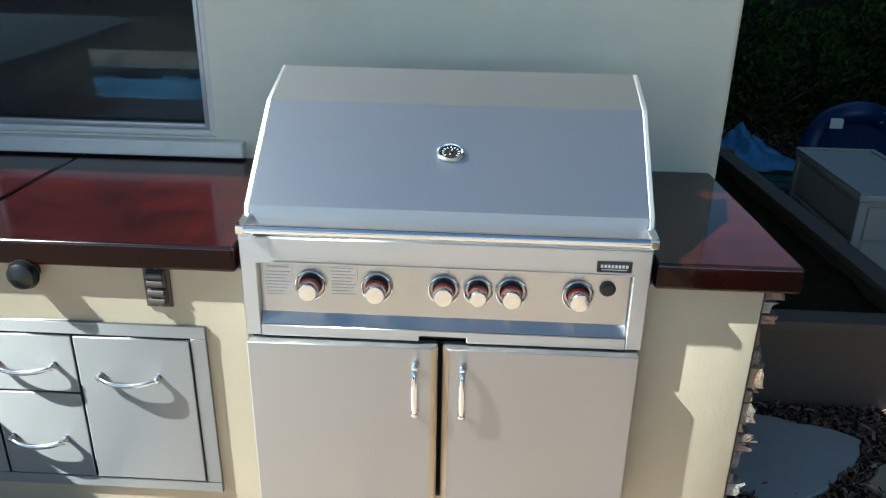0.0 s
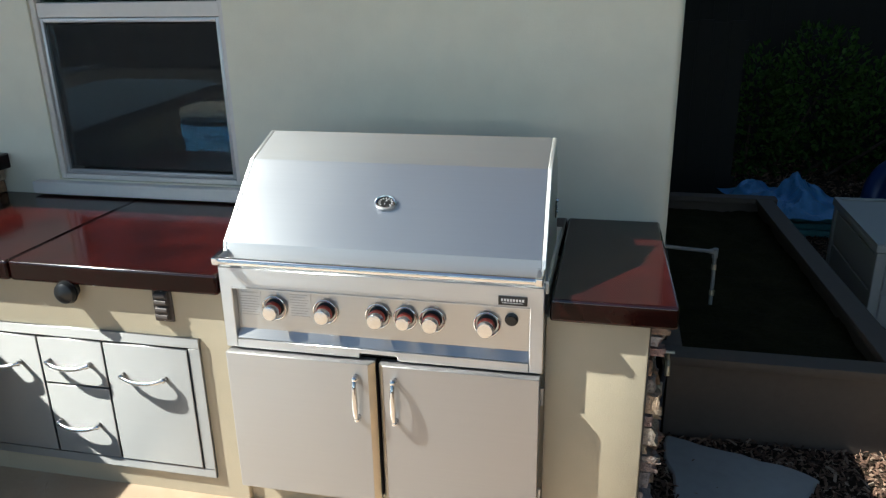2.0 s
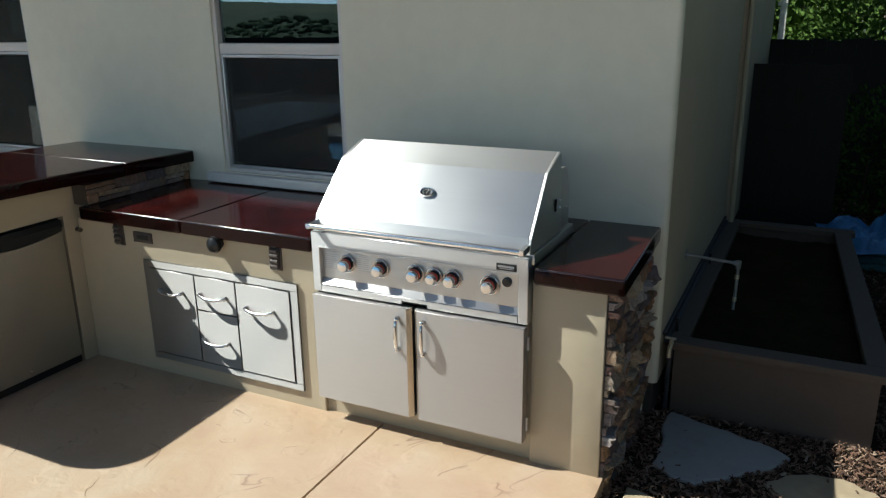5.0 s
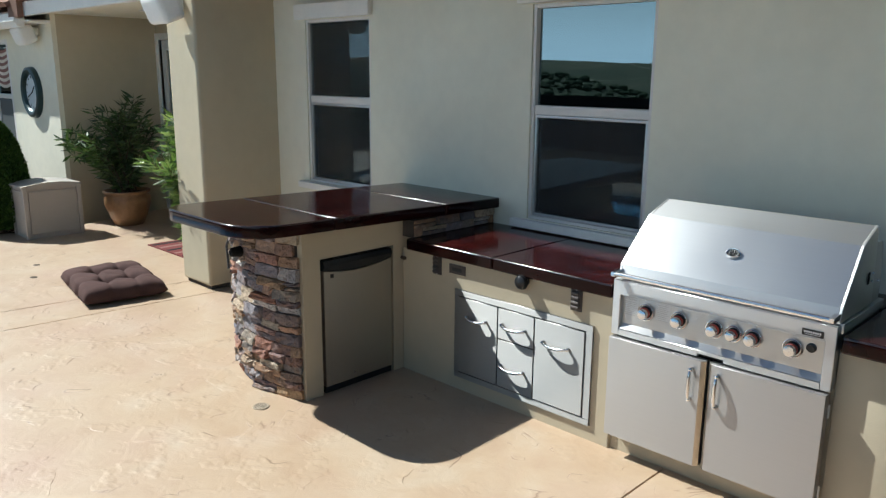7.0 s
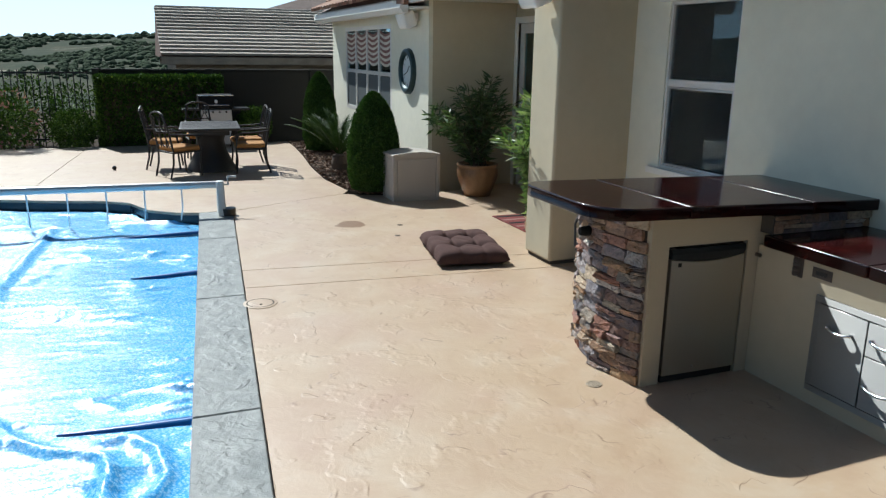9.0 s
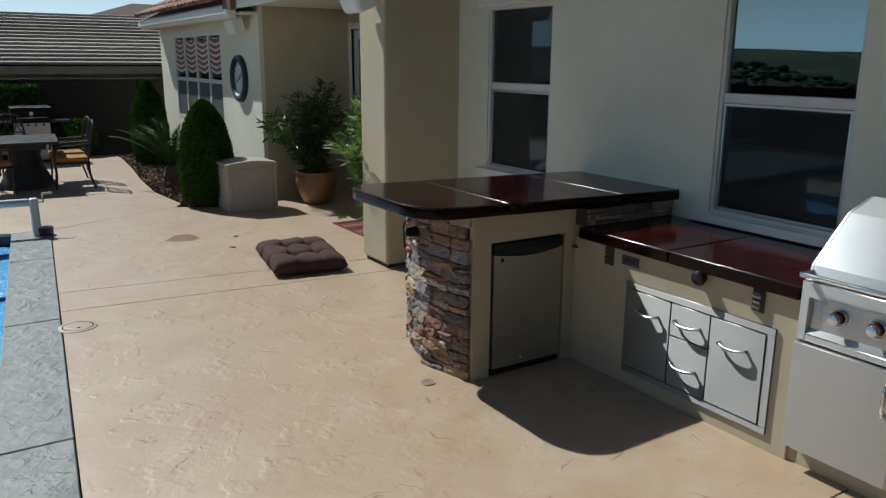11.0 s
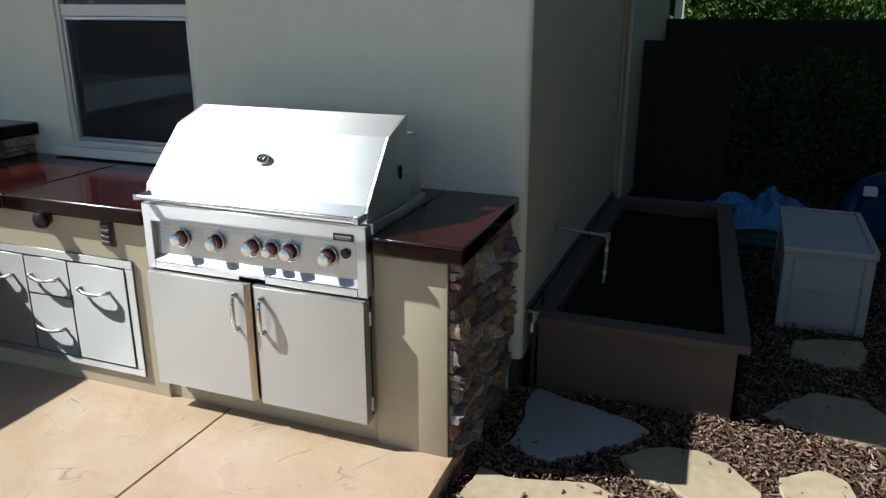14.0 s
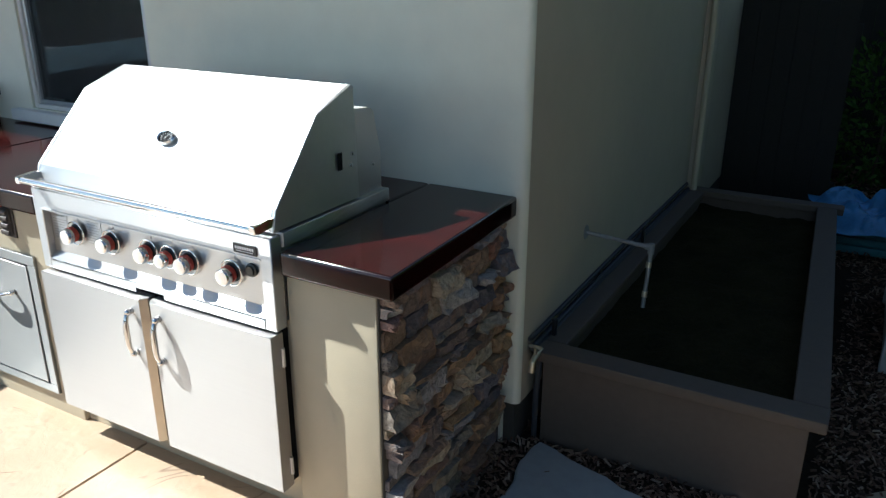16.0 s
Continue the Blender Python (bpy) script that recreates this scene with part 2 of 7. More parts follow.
def stone_material():
    """Split ledge stone: each piece its own colour, with rust and pale bands inside it."""
    m = Nodes("ledge_stone")
    r = m.n("ShaderNodeObjectInfo").outputs["Random"]
    c = m.ramp(r, [(0.0, (0.17, 0.15, 0.165)), (0.12, (0.36, 0.23, 0.14)), (0.24, (0.20, 0.20, 0.25)), (0.36, (0.46, 0.30, 0.16)), (0.46, (0.27, 0.17, 0.14)),
                   (0.58, (0.12, 0.12, 0.145)), (0.70, (0.55, 0.46, 0.34)), (0.80, (0.32, 0.15, 0.10)), (0.9, (0.27, 0.25, 0.275)), (1.0, (0.60, 0.56, 0.52))])
    # veining in true size, shifted from stone to stone
    off = m.n("ShaderNodeVectorMath")
    off.operation = 'ADD'
    m.link(m.n("ShaderNodeNewGeometry").outputs["Position"], off.inputs[0])
    k = m.n("ShaderNodeCombineXYZ")
    m.link(m.math('MULTIPLY', r, 37.0), k.inputs["X"])
    m.link(m.math('MULTIPLY', r, 91.0), k.inputs["Z"])
    m.link(k.outputs[0], off.inputs[1])
    v = off.outputs[0]
    vein, grain, grit = m.noise(9.0, v, 6, 0.65, 1.5), m.noise(34.0, v, 6, 0.7, 0.6), m.noise(160.0, v, 3)
    c = m.mix(m.ramp(vein, [(0.52, (0, 0, 0)), (0.64, (0.42, 0.42, 0.42))]), c, (0.33, 0.165, 0.075))
    c = m.mix(m.ramp(vein, [(0.32, (0.45, 0.45, 0.45)), (0.44, (0, 0, 0))]), c, (0.10, 0.095, 0.105))
    c = m.mix(0.5, c, m.ramp(grain, [(0.32, (0.10, 0.09, 0.085)), (0.68, (0.78, 0.73, 0.66))]), 'OVERLAY')
    n = m.bump(vein, 0.8, 0.03)
    n = m.bump(grain, 0.9, 0.016, n)
    return m.done(c, 0.78, 0, m.bump(grit, 0.5, 0.003, n), spec=0.35)


M_STONE = stone_material()
M_MORTAR = plain("dark_mortar", (0.07, 0.06, 0.05), 0.95)
M_FLAG = plain("flagstone_tan", (0.36, 0.285, 0.185), 0.85, var=0.3, big=2.5, small=22, bump=0.4, dist=0.006)
M_FLAGGREY = plain("flagstone_grey", (0.36, 0.355, 0.34), 0.85, var=0.14, big=2.5, small=22, bump=0.4, dist=0.006)
M_MULCH = varied("bark_chips", [(0.0, (0.05, 0.028, 0.018)), (0.35, (0.13, 0.07, 0.045)), (0.6, (0.20, 0.115, 0.075)), (0.85, (0.29, 0.19, 0.13)), (1.0, (0.42, 0.32, 0.24))], 0.9, 0.4, 0.002, 60, True, dirt=0.2)
M_SOIL = plain("dark_soil", (0.034, 0.024, 0.016), 0.95, var=0.45, big=4, small=55, bump=1.0, dist=0.02, spec=0.08)
M_BEDSOIL = plain("dark_mossy_soil", (0.026, 0.023, 0.010), 0.95, var=0.45, big=4, small=55, bump=1.0, dist=0.02, spec=0.05)
M_BEDWOOD = plain("brown_composite_board", (0.105, 0.078, 0.06), 0.7, var=0.15, big=2, small=30, bump=0.2, dist=0.002)
M_PVC = plain("white_pvc", (0.62, 0.62, 0.60), 0.45, var=0.1)
M_OLDPIPE = plain("weathered_pipe", (0.25, 0.25, 0.245), 0.5, var=0.3, big=14)
M_GREYPIPE = plain("grey_pipe", (0.035, 0.037, 0.045), 0.5)
M_OUTLET = plain("dark_bronze_paint", (0.075, 0.06, 0.052), 0.5, 0.15, var=0.2, bump=0.05)
M_BRASS = plain("brass_fitting", (0.62, 0.55, 0.42), 0.35, 0.9)
M_DECKBOX = plain("grey_resin", (0.40, 0.39, 0.37), 0.5, var=0.05, bump=0.05)
M_DECKBOX2 = plain("taupe_resin", (0.42, 0.385, 0.345), 0.5, var=0.05, bump=0.05)
M_TARP = plain("blue_tarp", (0.08, 0.25, 0.50), 0.3, var=0.3, big=6, small=50)
M_TEAL = plain("teal_foam", (0.10, 0.30, 0.32), 0.6)
M_TUB = plain("blue_vinyl_float", (0.008, 0.032, 0.13), 0.35, var=0.15)
M_FENCE = plain("dark_fence", (0.017, 0.015, 0.012), 0.85, var=0.25, big=3, small=30, bump=0.3, dist=0.004)
M_IRON = plain("black_iron", (0.015, 0.015, 0.015), 0.5, 0.3)
M_CUSHION = plain("brown_fabric", (0.082, 0.048, 0.043), 0.95, var=0.22, big=9, small=160, bump=0.4, dist=0.002, spec=0.15)
M_ORANGE = plain("orange_fabric", (0.38, 0.18, 0.05), 0.9, var=0.12, small=120)
M_TABLE = plain("dark_cast_aluminium", (0.022, 0.018, 0.016), 0.5, 0.1, var=0.2)
M_POT = plain("glazed_terracotta", (0.27, 0.145, 0.065), 0.42, var=0.28, big=4, small=24, bump=0.15)
M_BARK = plain("bark", (0.10, 0.07, 0.05), 0.9, var=0.35, big=6, small=30, bump=0.8, dist=0.01)
M_CLOCK = plain("dark_green_metal", (0.02, 0.045, 0.05), 0.4, 0.3)
M_CLOCKFACE = plain("clock_face", (0.62, 0.66, 0.68), 0.3, var=0.1)
M_RUG = plain("red_doormat", (0.13, 0.022, 0.018), 0.95, small=120)


def leaf(name, stops, rough=0.6, spec=0.06, through_sun=0.10):
    m = Nodes(name)
    r = m.n("ShaderNodeNewGeometry").outputs["Random Per Island"]
    c = m.ramp(r, stops)
    g = m.noise(8.0)
    c = m.mix(0.3, c, m.ramp(g, [(0.3, (0.02, 0.035, 0.012)), (0.7, (0.10, 0.15, 0.04))]))
    mat = m.done(c, rough, 0, None, spec=spec)
    # thin leaves let some sun through
    out, tl, mx = m.t.nodes["Material Output"], m.n("ShaderNodeBsdfTranslucent"), m.n("ShaderNodeMixShader")
    m.link(m.mix(1.0, c, (1.0, 1.15, 0.5), 'MULTIPLY'), tl.inputs["Color"])
    mx.inputs[0].default_value = through_sun
    m.link(m.b.outputs[0], mx.inputs[1])
    m.link(tl.outputs[0], mx.inputs[2])
    m.link(mx.outputs[0], out.inputs["Surface"])
    return mat


M_CONIFER = leaf("conifer_leaf", [(0, (0.016, 0.045, 0.009)), (0.6, (0.05, 0.115, 0.022)), (1, (0.10, 0.18, 0.04))], 0.6)
M_HEDGE = leaf("hedge_leaf", [(0, (0.02, 0.05, 0.008)), (0.6, (0.055, 0.11, 0.016)), (1, (0.17, 0.28, 0.04))])
M_OLEANDER = leaf("oleander_leaf", [(0, (0.03, 0.055, 0.02)), (0.6, (0.065, 0.11, 0.04)), (1, (0.20, 0.27, 0.13))], 0.32, 0.55, 0.32)
# sunlit copy of the oleander leaf, with sunshine put into paler colours
M_OLEANDER_SUNLIT = leaf("sunlit_oleander_leaf", [(0, (0.07, 0.12, 0.04)), (0.5, (0.15, 0.22, 0.09)), (1, (0.34, 0.40, 0.22))], 0.32, 0.6, 0.4)
M_CYCAD = leaf("cycad_leaf", [(0, (0.008, 0.026, 0.006)), (1, (0.03, 0.066, 0.015))], 0.5)
M_ROSE = leaf("rose_flower", [(0, (0.45, 0.16, 0.17)), (1, (0.65, 0.42, 0.36))], 0.7)
M_WOODS = plain("far_woods", (0.05, 0.068, 0.042), 0.95, var=0.4, big=0.1, small=0.6, spec=0.05)
M_TREE = leaf("tree_leaf", [(0, (0.025, 0.06, 0.012)), (0.6, (0.07, 0.14, 0.025)), (1, (0.14, 0.23, 0.05))])


def glass_material(name, ior, tint):
    m = Nodes(name)
    out = m.t.nodes["Material Output"]
    fr = m.n("ShaderNodeFresnel", IOR=ior)
    gl = m.n("ShaderNodeBsdfGlossy", Roughness=0.0)
    gl.inputs["Color"].default_value = (0.72, 0.92, 1.0, 1)
    tr = m.n("ShaderNodeBsdfTransparent")
    tr.inputs["Color"].default_value = (*tint, 1)
    mx = m.n("ShaderNodeMixShader")
    wav = m.bump(m.noise(1.5, detail=1), 0.02, 0.01)
    m.link(wav, gl.inputs["Normal"])
    m.link(fr.outputs[0], mx.inputs[0])
    m.link(tr.outputs[0], mx.inputs[1])
    m.link(gl.outputs[0], mx.inputs[2])
    m.link(mx.outputs[0], out.inputs["Surface"])
    return m.mat


M_GLASS = glass_material("window_glass", 3.1, (0.42, 0.47, 0.48))


def screen_material():
    m = Nodes("insect_screen")
    out = m.t.nodes["Material Output"]
    tr = m.n("ShaderNodeBsdfTransparent")
    df = m.n("ShaderNodeBsdfDiffuse")
    df.inputs["Color"].default_value = (0.06, 0.06, 0.06, 1)
    mx = m.n("ShaderNodeMixShader")
    mx.inputs[0].default_value = 0.33
    m.link(tr.outputs[0], mx.inputs[1])
    m.link(df.outputs[0], mx.inputs[2])
    m.link(mx.outputs[0], out.inputs["Surface"])
    return m.mat


M_SCREEN = screen_material()
# dark wall colour stands in for the dim light inside the rooms
M_ROOM = plain("dim_interior", (0.10, 0.085, 0.07), 0.9)


def cover_material():
    m = Nodes("blue_bubble_cover")
    v = m.coords()
    vor = m.n("ShaderNodeTexVoronoi", Scale=62.0)
    m.link(v, vor.inputs["Vector"])
    w, a, f = m.noise(3.6, m.coords((3.2, 0.8, 1)), 6, 0.65, 0.6), m.noise(0.9, v, 3), m.noise(38.0, v, 3, 0.7)
    c = m.ramp(a, [(0.3, (0.07, 0.43, 0.84)), (0.7, (0.15, 0.55, 0.90))])
    # bubble pattern, paler for glare, then pale speckle as painted sun glints
    c = m.mix(0.55, c, m.ramp(vor.outputs["Distance"], [(0.1, (0.52, 0.80, 0.95)), (0.55, (0.025, 0.26, 0.64))]))
    c = m.mix(m.ramp(f, [(0.5, (0, 0, 0)), (0.66, (0.5, 0.5, 0.5))]), c, (0.55, 0.80, 0.94))
    n = m.bump(w, 0.62, 0.03)
    n = m.bump(f, 0.55, 0.006, n)
    n = m.bump(vor.outputs["Distance"], -1.0, 0.010, n)
    return m.done(c, 0.20, 0, n, spec=1.0)


M_COVER = cover_material()
M_SEAM = plain("blue_cover_seam", (0.012, 0.11, 0.33), 0.3, var=0.15, bump=0.05)
M_WATER = plain("dark_pool_water", (0.01, 0.03, 0.04), 0.08, bump=0.0)
M_TILE = plain("dark_waterline_tile", (0.015, 0.025, 0.04), 0.2)
M_EAVE = plain("tan_eave_paint", (0.33, 0.27, 0.20), 0.7)
M_FARWALL = plain("brown_stucco", (0.27, 0.215, 0.16), 0.9)
M_FARROOF = plain("dark_clay_roof", (0.12, 0.085, 0.07), 0.9, var=0.35, big=2.5, small=9, bump=0.8, dist=0.05)
M_FLATTILE = varied("flat_roof_tile", [(0, (0.28, 0.245, 0.21)), (0.5, (0.36, 0.32, 0.275)), (1, (0.45, 0.405, 0.35))], 0.85, 0.4, 0.006, 6, dirt=0.25)
M_CLAY = varied("clay_roof_tile", [(0, (0.22, 0.105, 0.07)), (0.5, (0.33, 0.17, 0.11)), (1, (0.42, 0.26, 0.18))], 0.85, 0.4, 0.006, 8, True, dirt=0.25)


def terrain_material():
    m = Nodes("ground_and_hills")
    v = m.coords()
    a, b, f = m.noise(0.012, v, 6, 0.6), m.noise(0.07, v, 5, 0.65), m.noise(30, v, 4)
    far = m.ramp(a, [(0.36, (0.028, 0.042, 0.026)), (0.47, (0.045, 0.055, 0.033)), (0.58, (0.08, 0.075, 0.046)), (0.68, (0.045, 0.052, 0.03))])
    far = m.mix(0.45, far, m.ramp(b, [(0.42, (0.028, 0.04, 0.025)), (0.62, (0.075, 0.075, 0.05))]))
    # groves and single trees, darker than the grass between them
    grove = m.ramp(m.noise(0.018, v, 7, 0.7), [(0.47, (0, 0, 0)), (0.53, (1, 1, 1))])
    far = m.mix(m.math('MULTIPLY', grove, 0.65), far, (0.032, 0.045, 0.028))
    path = m.ramp(m.noise(0.006, v, 2, 0.4), [(0.497, (0, 0, 0)), (0.5, (1, 1, 1)), (0.503, (0, 0, 0))])
    far = m.mix(m.math('MULTIPLY', path, 0.8), far, (0.34, 0.30, 0.24))
    ln = m.n("ShaderNodeVectorMath")
    ln.operation = 'LENGTH'
    m.link(v, ln.inputs[0])
    near = m.ramp(f, [(0.3, (0.03, 0.022, 0.016)), (0.7, (0.07, 0.05, 0.035))])
    k = m.ramp(m.math('DIVIDE', ln.outputs["Value"], 60.0), [(0.4, (0, 0, 0)), (0.8, (1, 1, 1))])
    return m.done(m.mix(k, near, far), 0.95, 0, m.bump(f, 0.5, 0.02), spec=0.1)


M_TERRAIN = terrain_material()


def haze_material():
    """Glowing pale blue haze painted over the hills, thinning out upwards into the sky."""
    m = Nodes("far_haze_glow")
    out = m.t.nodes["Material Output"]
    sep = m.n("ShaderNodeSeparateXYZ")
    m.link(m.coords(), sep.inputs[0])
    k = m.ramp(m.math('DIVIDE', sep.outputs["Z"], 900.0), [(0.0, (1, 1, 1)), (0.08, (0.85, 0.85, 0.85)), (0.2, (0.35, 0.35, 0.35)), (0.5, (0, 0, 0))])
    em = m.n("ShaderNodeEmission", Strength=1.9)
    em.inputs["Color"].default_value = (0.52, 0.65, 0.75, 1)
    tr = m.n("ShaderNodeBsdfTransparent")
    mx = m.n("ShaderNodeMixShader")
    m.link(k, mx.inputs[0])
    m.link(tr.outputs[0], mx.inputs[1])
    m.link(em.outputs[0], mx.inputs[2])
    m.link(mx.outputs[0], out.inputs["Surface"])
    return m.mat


M_HAZE_GLOW = haze_material()


# ---- mesh helpers ----
def add_box(bm, x0, x1, y0, y1, z0, z1, bev=0.0, seg=2):
    vs = [bm.verts.new((x, y, z)) for x in (x0, x1) for y in (y0, y1) for z in (z0, z1)]
    quads = ((0, 1, 3, 2), (4, 6, 7, 5), (0, 4, 5, 1), (2, 3, 7, 6), (0, 2, 6, 4), (1, 5, 7, 3))
    fs = [bm.faces.new([vs[i] for i in q]) for q in quads]
    if bev > 0:
        es = list({e for f in fs for e in f.edges})
        bmesh.ops.bevel(bm, geom=es, offset=bev, segments=seg, profile=0.5, affect='EDGES')
    return vs


def add_prism(bm, pts, axis, a, b, bev=0.0, seg=2, caps_only=False):
    """A polygon in the plane across the axis, extruded from a to b."""
    def place(p, d):
        return {'x': (d, p[0], p[1]), 'y': (p[0], d, p[1]), 'z': (p[0], p[1], d)}[axis]
    lo, hi = [bm.verts.new(place(p, a)) for p in pts], [bm.verts.new(place(p, b)) for p in pts]
    fs = [bm.faces.new(lo[::-1]), bm.faces.new(hi)]
    n = len(pts)
    for i in range(n):
        fs.append(bm.faces.new((lo[i], lo[(i + 1) % n], hi[(i + 1) % n], hi[i])))
    bmesh.ops.recalc_face_normals(bm, faces=fs)
    if bev > 0:
        es = list({e for f in fs[:2] for e in f.edges}) if caps_only else list({e for f in fs for e in f.edges})
        bmesh.ops.bevel(bm, geom=es, offset=bev, segments=seg, profile=0.5, affect='EDGES')


def frame_for(d):
    d = Vector(d).normalized()
    up = Vector((0, 0, 1)) if abs(d.z) < 0.95 else Vector((1, 0, 0))
    u = d.cross(up).normalized()
    return u, u.cross(d).normalized()


def add_tube(bm, pts, r, n=10, caps=True):
    """A round tube along points; r is one radius or one for each point."""
    pts = [Vector(p) for p in pts]
    rs = r if isinstance(r, (list, tuple)) else [r] * len(pts)
    rings, u = [], None
    for i, p in enumerate(pts):
        d = pts[min(i + 1, len(pts) - 1)] - pts[max(i - 1, 0)]
        if u is None:
            u, w = frame_for(d)
        else:
            d = d.normalized()
            u = (u - d * u.dot(d)).normalized()
            w = u.cross(d).normalized()
        rings.append([bm.verts.new(p + rs[i] * (math.cos(2 * math.pi * k / n) * u + math.sin(2 * math.pi * k / n) * w)) for k in range(n)])
    for a, b in zip(rings, rings[1:]):
        for k in range(n):
            bm.faces.new((a[k], a[(k + 1) % n], b[(k + 1) % n], b[k]))
    if caps:
        bm.faces.new(rings[0][::-1])
        bm.faces.new(rings[-1])


def add_lathe(bm, prof, n=24, origin=(0, 0, 0), axis=(0, 0, 1)):
    """A profile of (radius, height) turned round an axis."""
    o, d = Vector(origin), Vector(axis).normalized()
    u, w = frame_for(d)
    rings = []
    for r, h in prof:
        rings.append([bm.verts.new(o + d * h + max(r, 1e-5) * (math.cos(2 * math.pi * k / n) * u + math.sin(2 * math.pi * k / n) * w)) for k in range(n)])
    if prof[0][0] > 1e-4 and prof[-1][0] > 1e-4:
        rings.append(rings[0])
    for a, b in zip(rings, rings[1:]):
        for k in range(n):
            bm.faces.new((a[k], a[(k + 1) % n], b[(k + 1) % n], b[k]))
    if rings[0] is not rings[-1]:
        bm.faces.new(rings[0][::-1])
        bm.faces.new(rings[-1])


def part(name, bm, material, parent=None, label="", smooth=False):
    bmesh.ops.recalc_face_normals(bm, faces=bm.faces)
    me = bpy.data.meshes.new(name)
    bm.to_mesh(me)
    bm.free()
    return mesh_part(name, me, material, parent, label, smooth)


def mesh_part(name, me, material, parent=None, label="", smooth=False):
    if material is not None and not me.materials:
        me.materials.append(material)
    if smooth:
        me.shade_smooth()
        if smooth != "all":
            me.set_sharp_from_angle(angle=radians(38))
            # broad faces stay truly flat beside their rounded edges
            co = [v.co for v in me.vertices]
            span = sum((max(c[i] for c in co) - min(c[i] for c in co)) ** 2 for i in range(3))
            for p in me.polygons:
                if p.area > 0.03 * span or len(p.vertices) > 6:
                    p.use_smooth = False
    ob = new(name, me)
    if parent is not None:
        ob.parent = parent
    if label:
        ob["label"] = label
    return ob


def thing(name, label, category, loc=(0, 0, 0), rz=0.0, group="", kind=""):
    ob = new(name)
    ob.empty_display_size = 0.1
    ob.matrix_basis = pose(*loc, 0, 0, rz)
    return tagged(ob, label, category, group, kind)


def structure(name, bm, material, label, category, smooth=False):
    return tagged(part(name, bm, material, None, "", smooth), label, category, "", "structure")


def bm_box(*a, **k):
    bm = bmesh.new()
    add_box(bm, *a, **k)
    return bm


def leaf_mesh(name, c, d, length, width, up=None):
    """Small folded leaves: centres, directions, lengths, widths as arrays."""
    c, d = np.asarray(c, float), np.asarray(d, float)
    n = len(c)
    d = d / (np.linalg.norm(d, axis=1, keepdims=True) + 1e-9)
    rnd = np.random.normal(size=(n, 3))
    s = np.cross(d, rnd)
    s /= np.linalg.norm(s, axis=1, keepdims=True) + 1e-9
    nn = np.cross(s, d)
    L, W = np.broadcast_to(length, n)[:, None], np.broadcast_to(width, n)[:, None]
    v = np.stack([c - d * L * 0.5, c + s * W * 0.5 + nn * W * 0.15, c + d * L * 0.5, c - s * W * 0.5 + nn * W * 0.15], 1).reshape(-1, 3)
    i = np.arange(n)[:, None] * 4
    f = np.concatenate([i + [0, 1, 2], i + [0, 2, 3]], 1).reshape(-1, 3)
    me = bpy.data.meshes.new(name)
    me.from_pydata(v.tolist(), [], f.tolist())
    return me


def inside(p, poly):
    x, y, k = p[0], p[1], False
    for (x0, y0), (x1, y1) in zip(poly, poly[1:] + poly[:1]):
        if (y0 > y) != (y1 > y) and x < (x1 - x0) * (y - y0) / (y1 - y0) + x0:
            k = not k
    return k


# ---- ground, hills, patio, pool ----
def build_ground():
    """One sheet: flat round the house, falling to a valley, then rising to hills."""
    radii = [0, 12, 22, 30, 36, 45, 60, 90, 115, 140, 165, 200, 260, 320, 380, 430, 480, 540, 600, 680, 800, 1000, 1600, 3000]
    base = [-0.2, -0.2, -0.2, -0.25, -1.2, -3, -6, -9, -10.5, -12, -12.5, -13, -12, -9, -5, -1, 3, 6, 9, 11, 10, 8, -10, -60]
    n, verts, faces = 220, [(0, 0, -0.2)], []
    for r, b in zip(radii[1:], base[1:]):
        for k in range(n):
            a = 2 * math.pi * k / n
            x, y = r * math.cos(a), r * math.sin(a)
            amp = 0 if r < 40 else min(1.0, (r - 40) / 350)
            h = noise.fractal((x * 0.004, y * 0.004, 1.7), 1.0, 2.0, 5) * 9 + noise.noise((math.cos(a) * 2.2, math.sin(a) * 2.2, r * 0.001)) * 6
            rough = noise.noise((x * 0.05, y * 0.05, 4.0)) * 1.6 if 300 < r < 1000 else 0
            # a nearer dark spur across the valley
            turn = math.remainder(a - radians(233), 2 * math.pi)
            spur = math.exp(-(turn / 0.42) ** 2) * math.exp(-((r - 145) / 40) ** 2)
            b2 = b + spur * (12.2 + 1.6 * math.sin(a * 19) + 1.1 * noise.noise((x * 0.03, y * 0.03, 9.0)))
            verts.append((x, y, b2 + amp * h * (1 - 0.8 * spur) + amp * rough))
    for k in range(n):
        faces.append((0, 1 + k, 1 + (k + 1) % n))
    for i in range(len(radii) - 2):
        a, b = 1 + i * n, 1 + (i + 1) * n
        for k in range(n):
            faces.append((a + k, b + k, b + (k + 1) % n, a + (k + 1) % n))
    me = bpy.data.meshes.new("ground")
    me.from_pydata(verts, [], faces)
    me.shade_smooth()
    tagged(mesh_part("ground", me, M_TERRAIN), "dark soil falling away to a valley with green and tan hills", "ground", "", "structure")


build_ground()
# added backdrop ring that glows with the painted horizon haze
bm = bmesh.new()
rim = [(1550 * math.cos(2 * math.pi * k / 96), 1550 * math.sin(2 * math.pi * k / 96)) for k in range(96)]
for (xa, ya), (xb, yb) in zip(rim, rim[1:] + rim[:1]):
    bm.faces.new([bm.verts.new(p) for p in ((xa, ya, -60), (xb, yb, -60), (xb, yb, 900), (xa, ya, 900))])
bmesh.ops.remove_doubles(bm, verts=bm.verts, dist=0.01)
haze = structure("backdrop", bm, M_HAZE_GLOW, "glowing backdrop painted as the pale blue haze all round", "backdrop", "all")
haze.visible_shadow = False


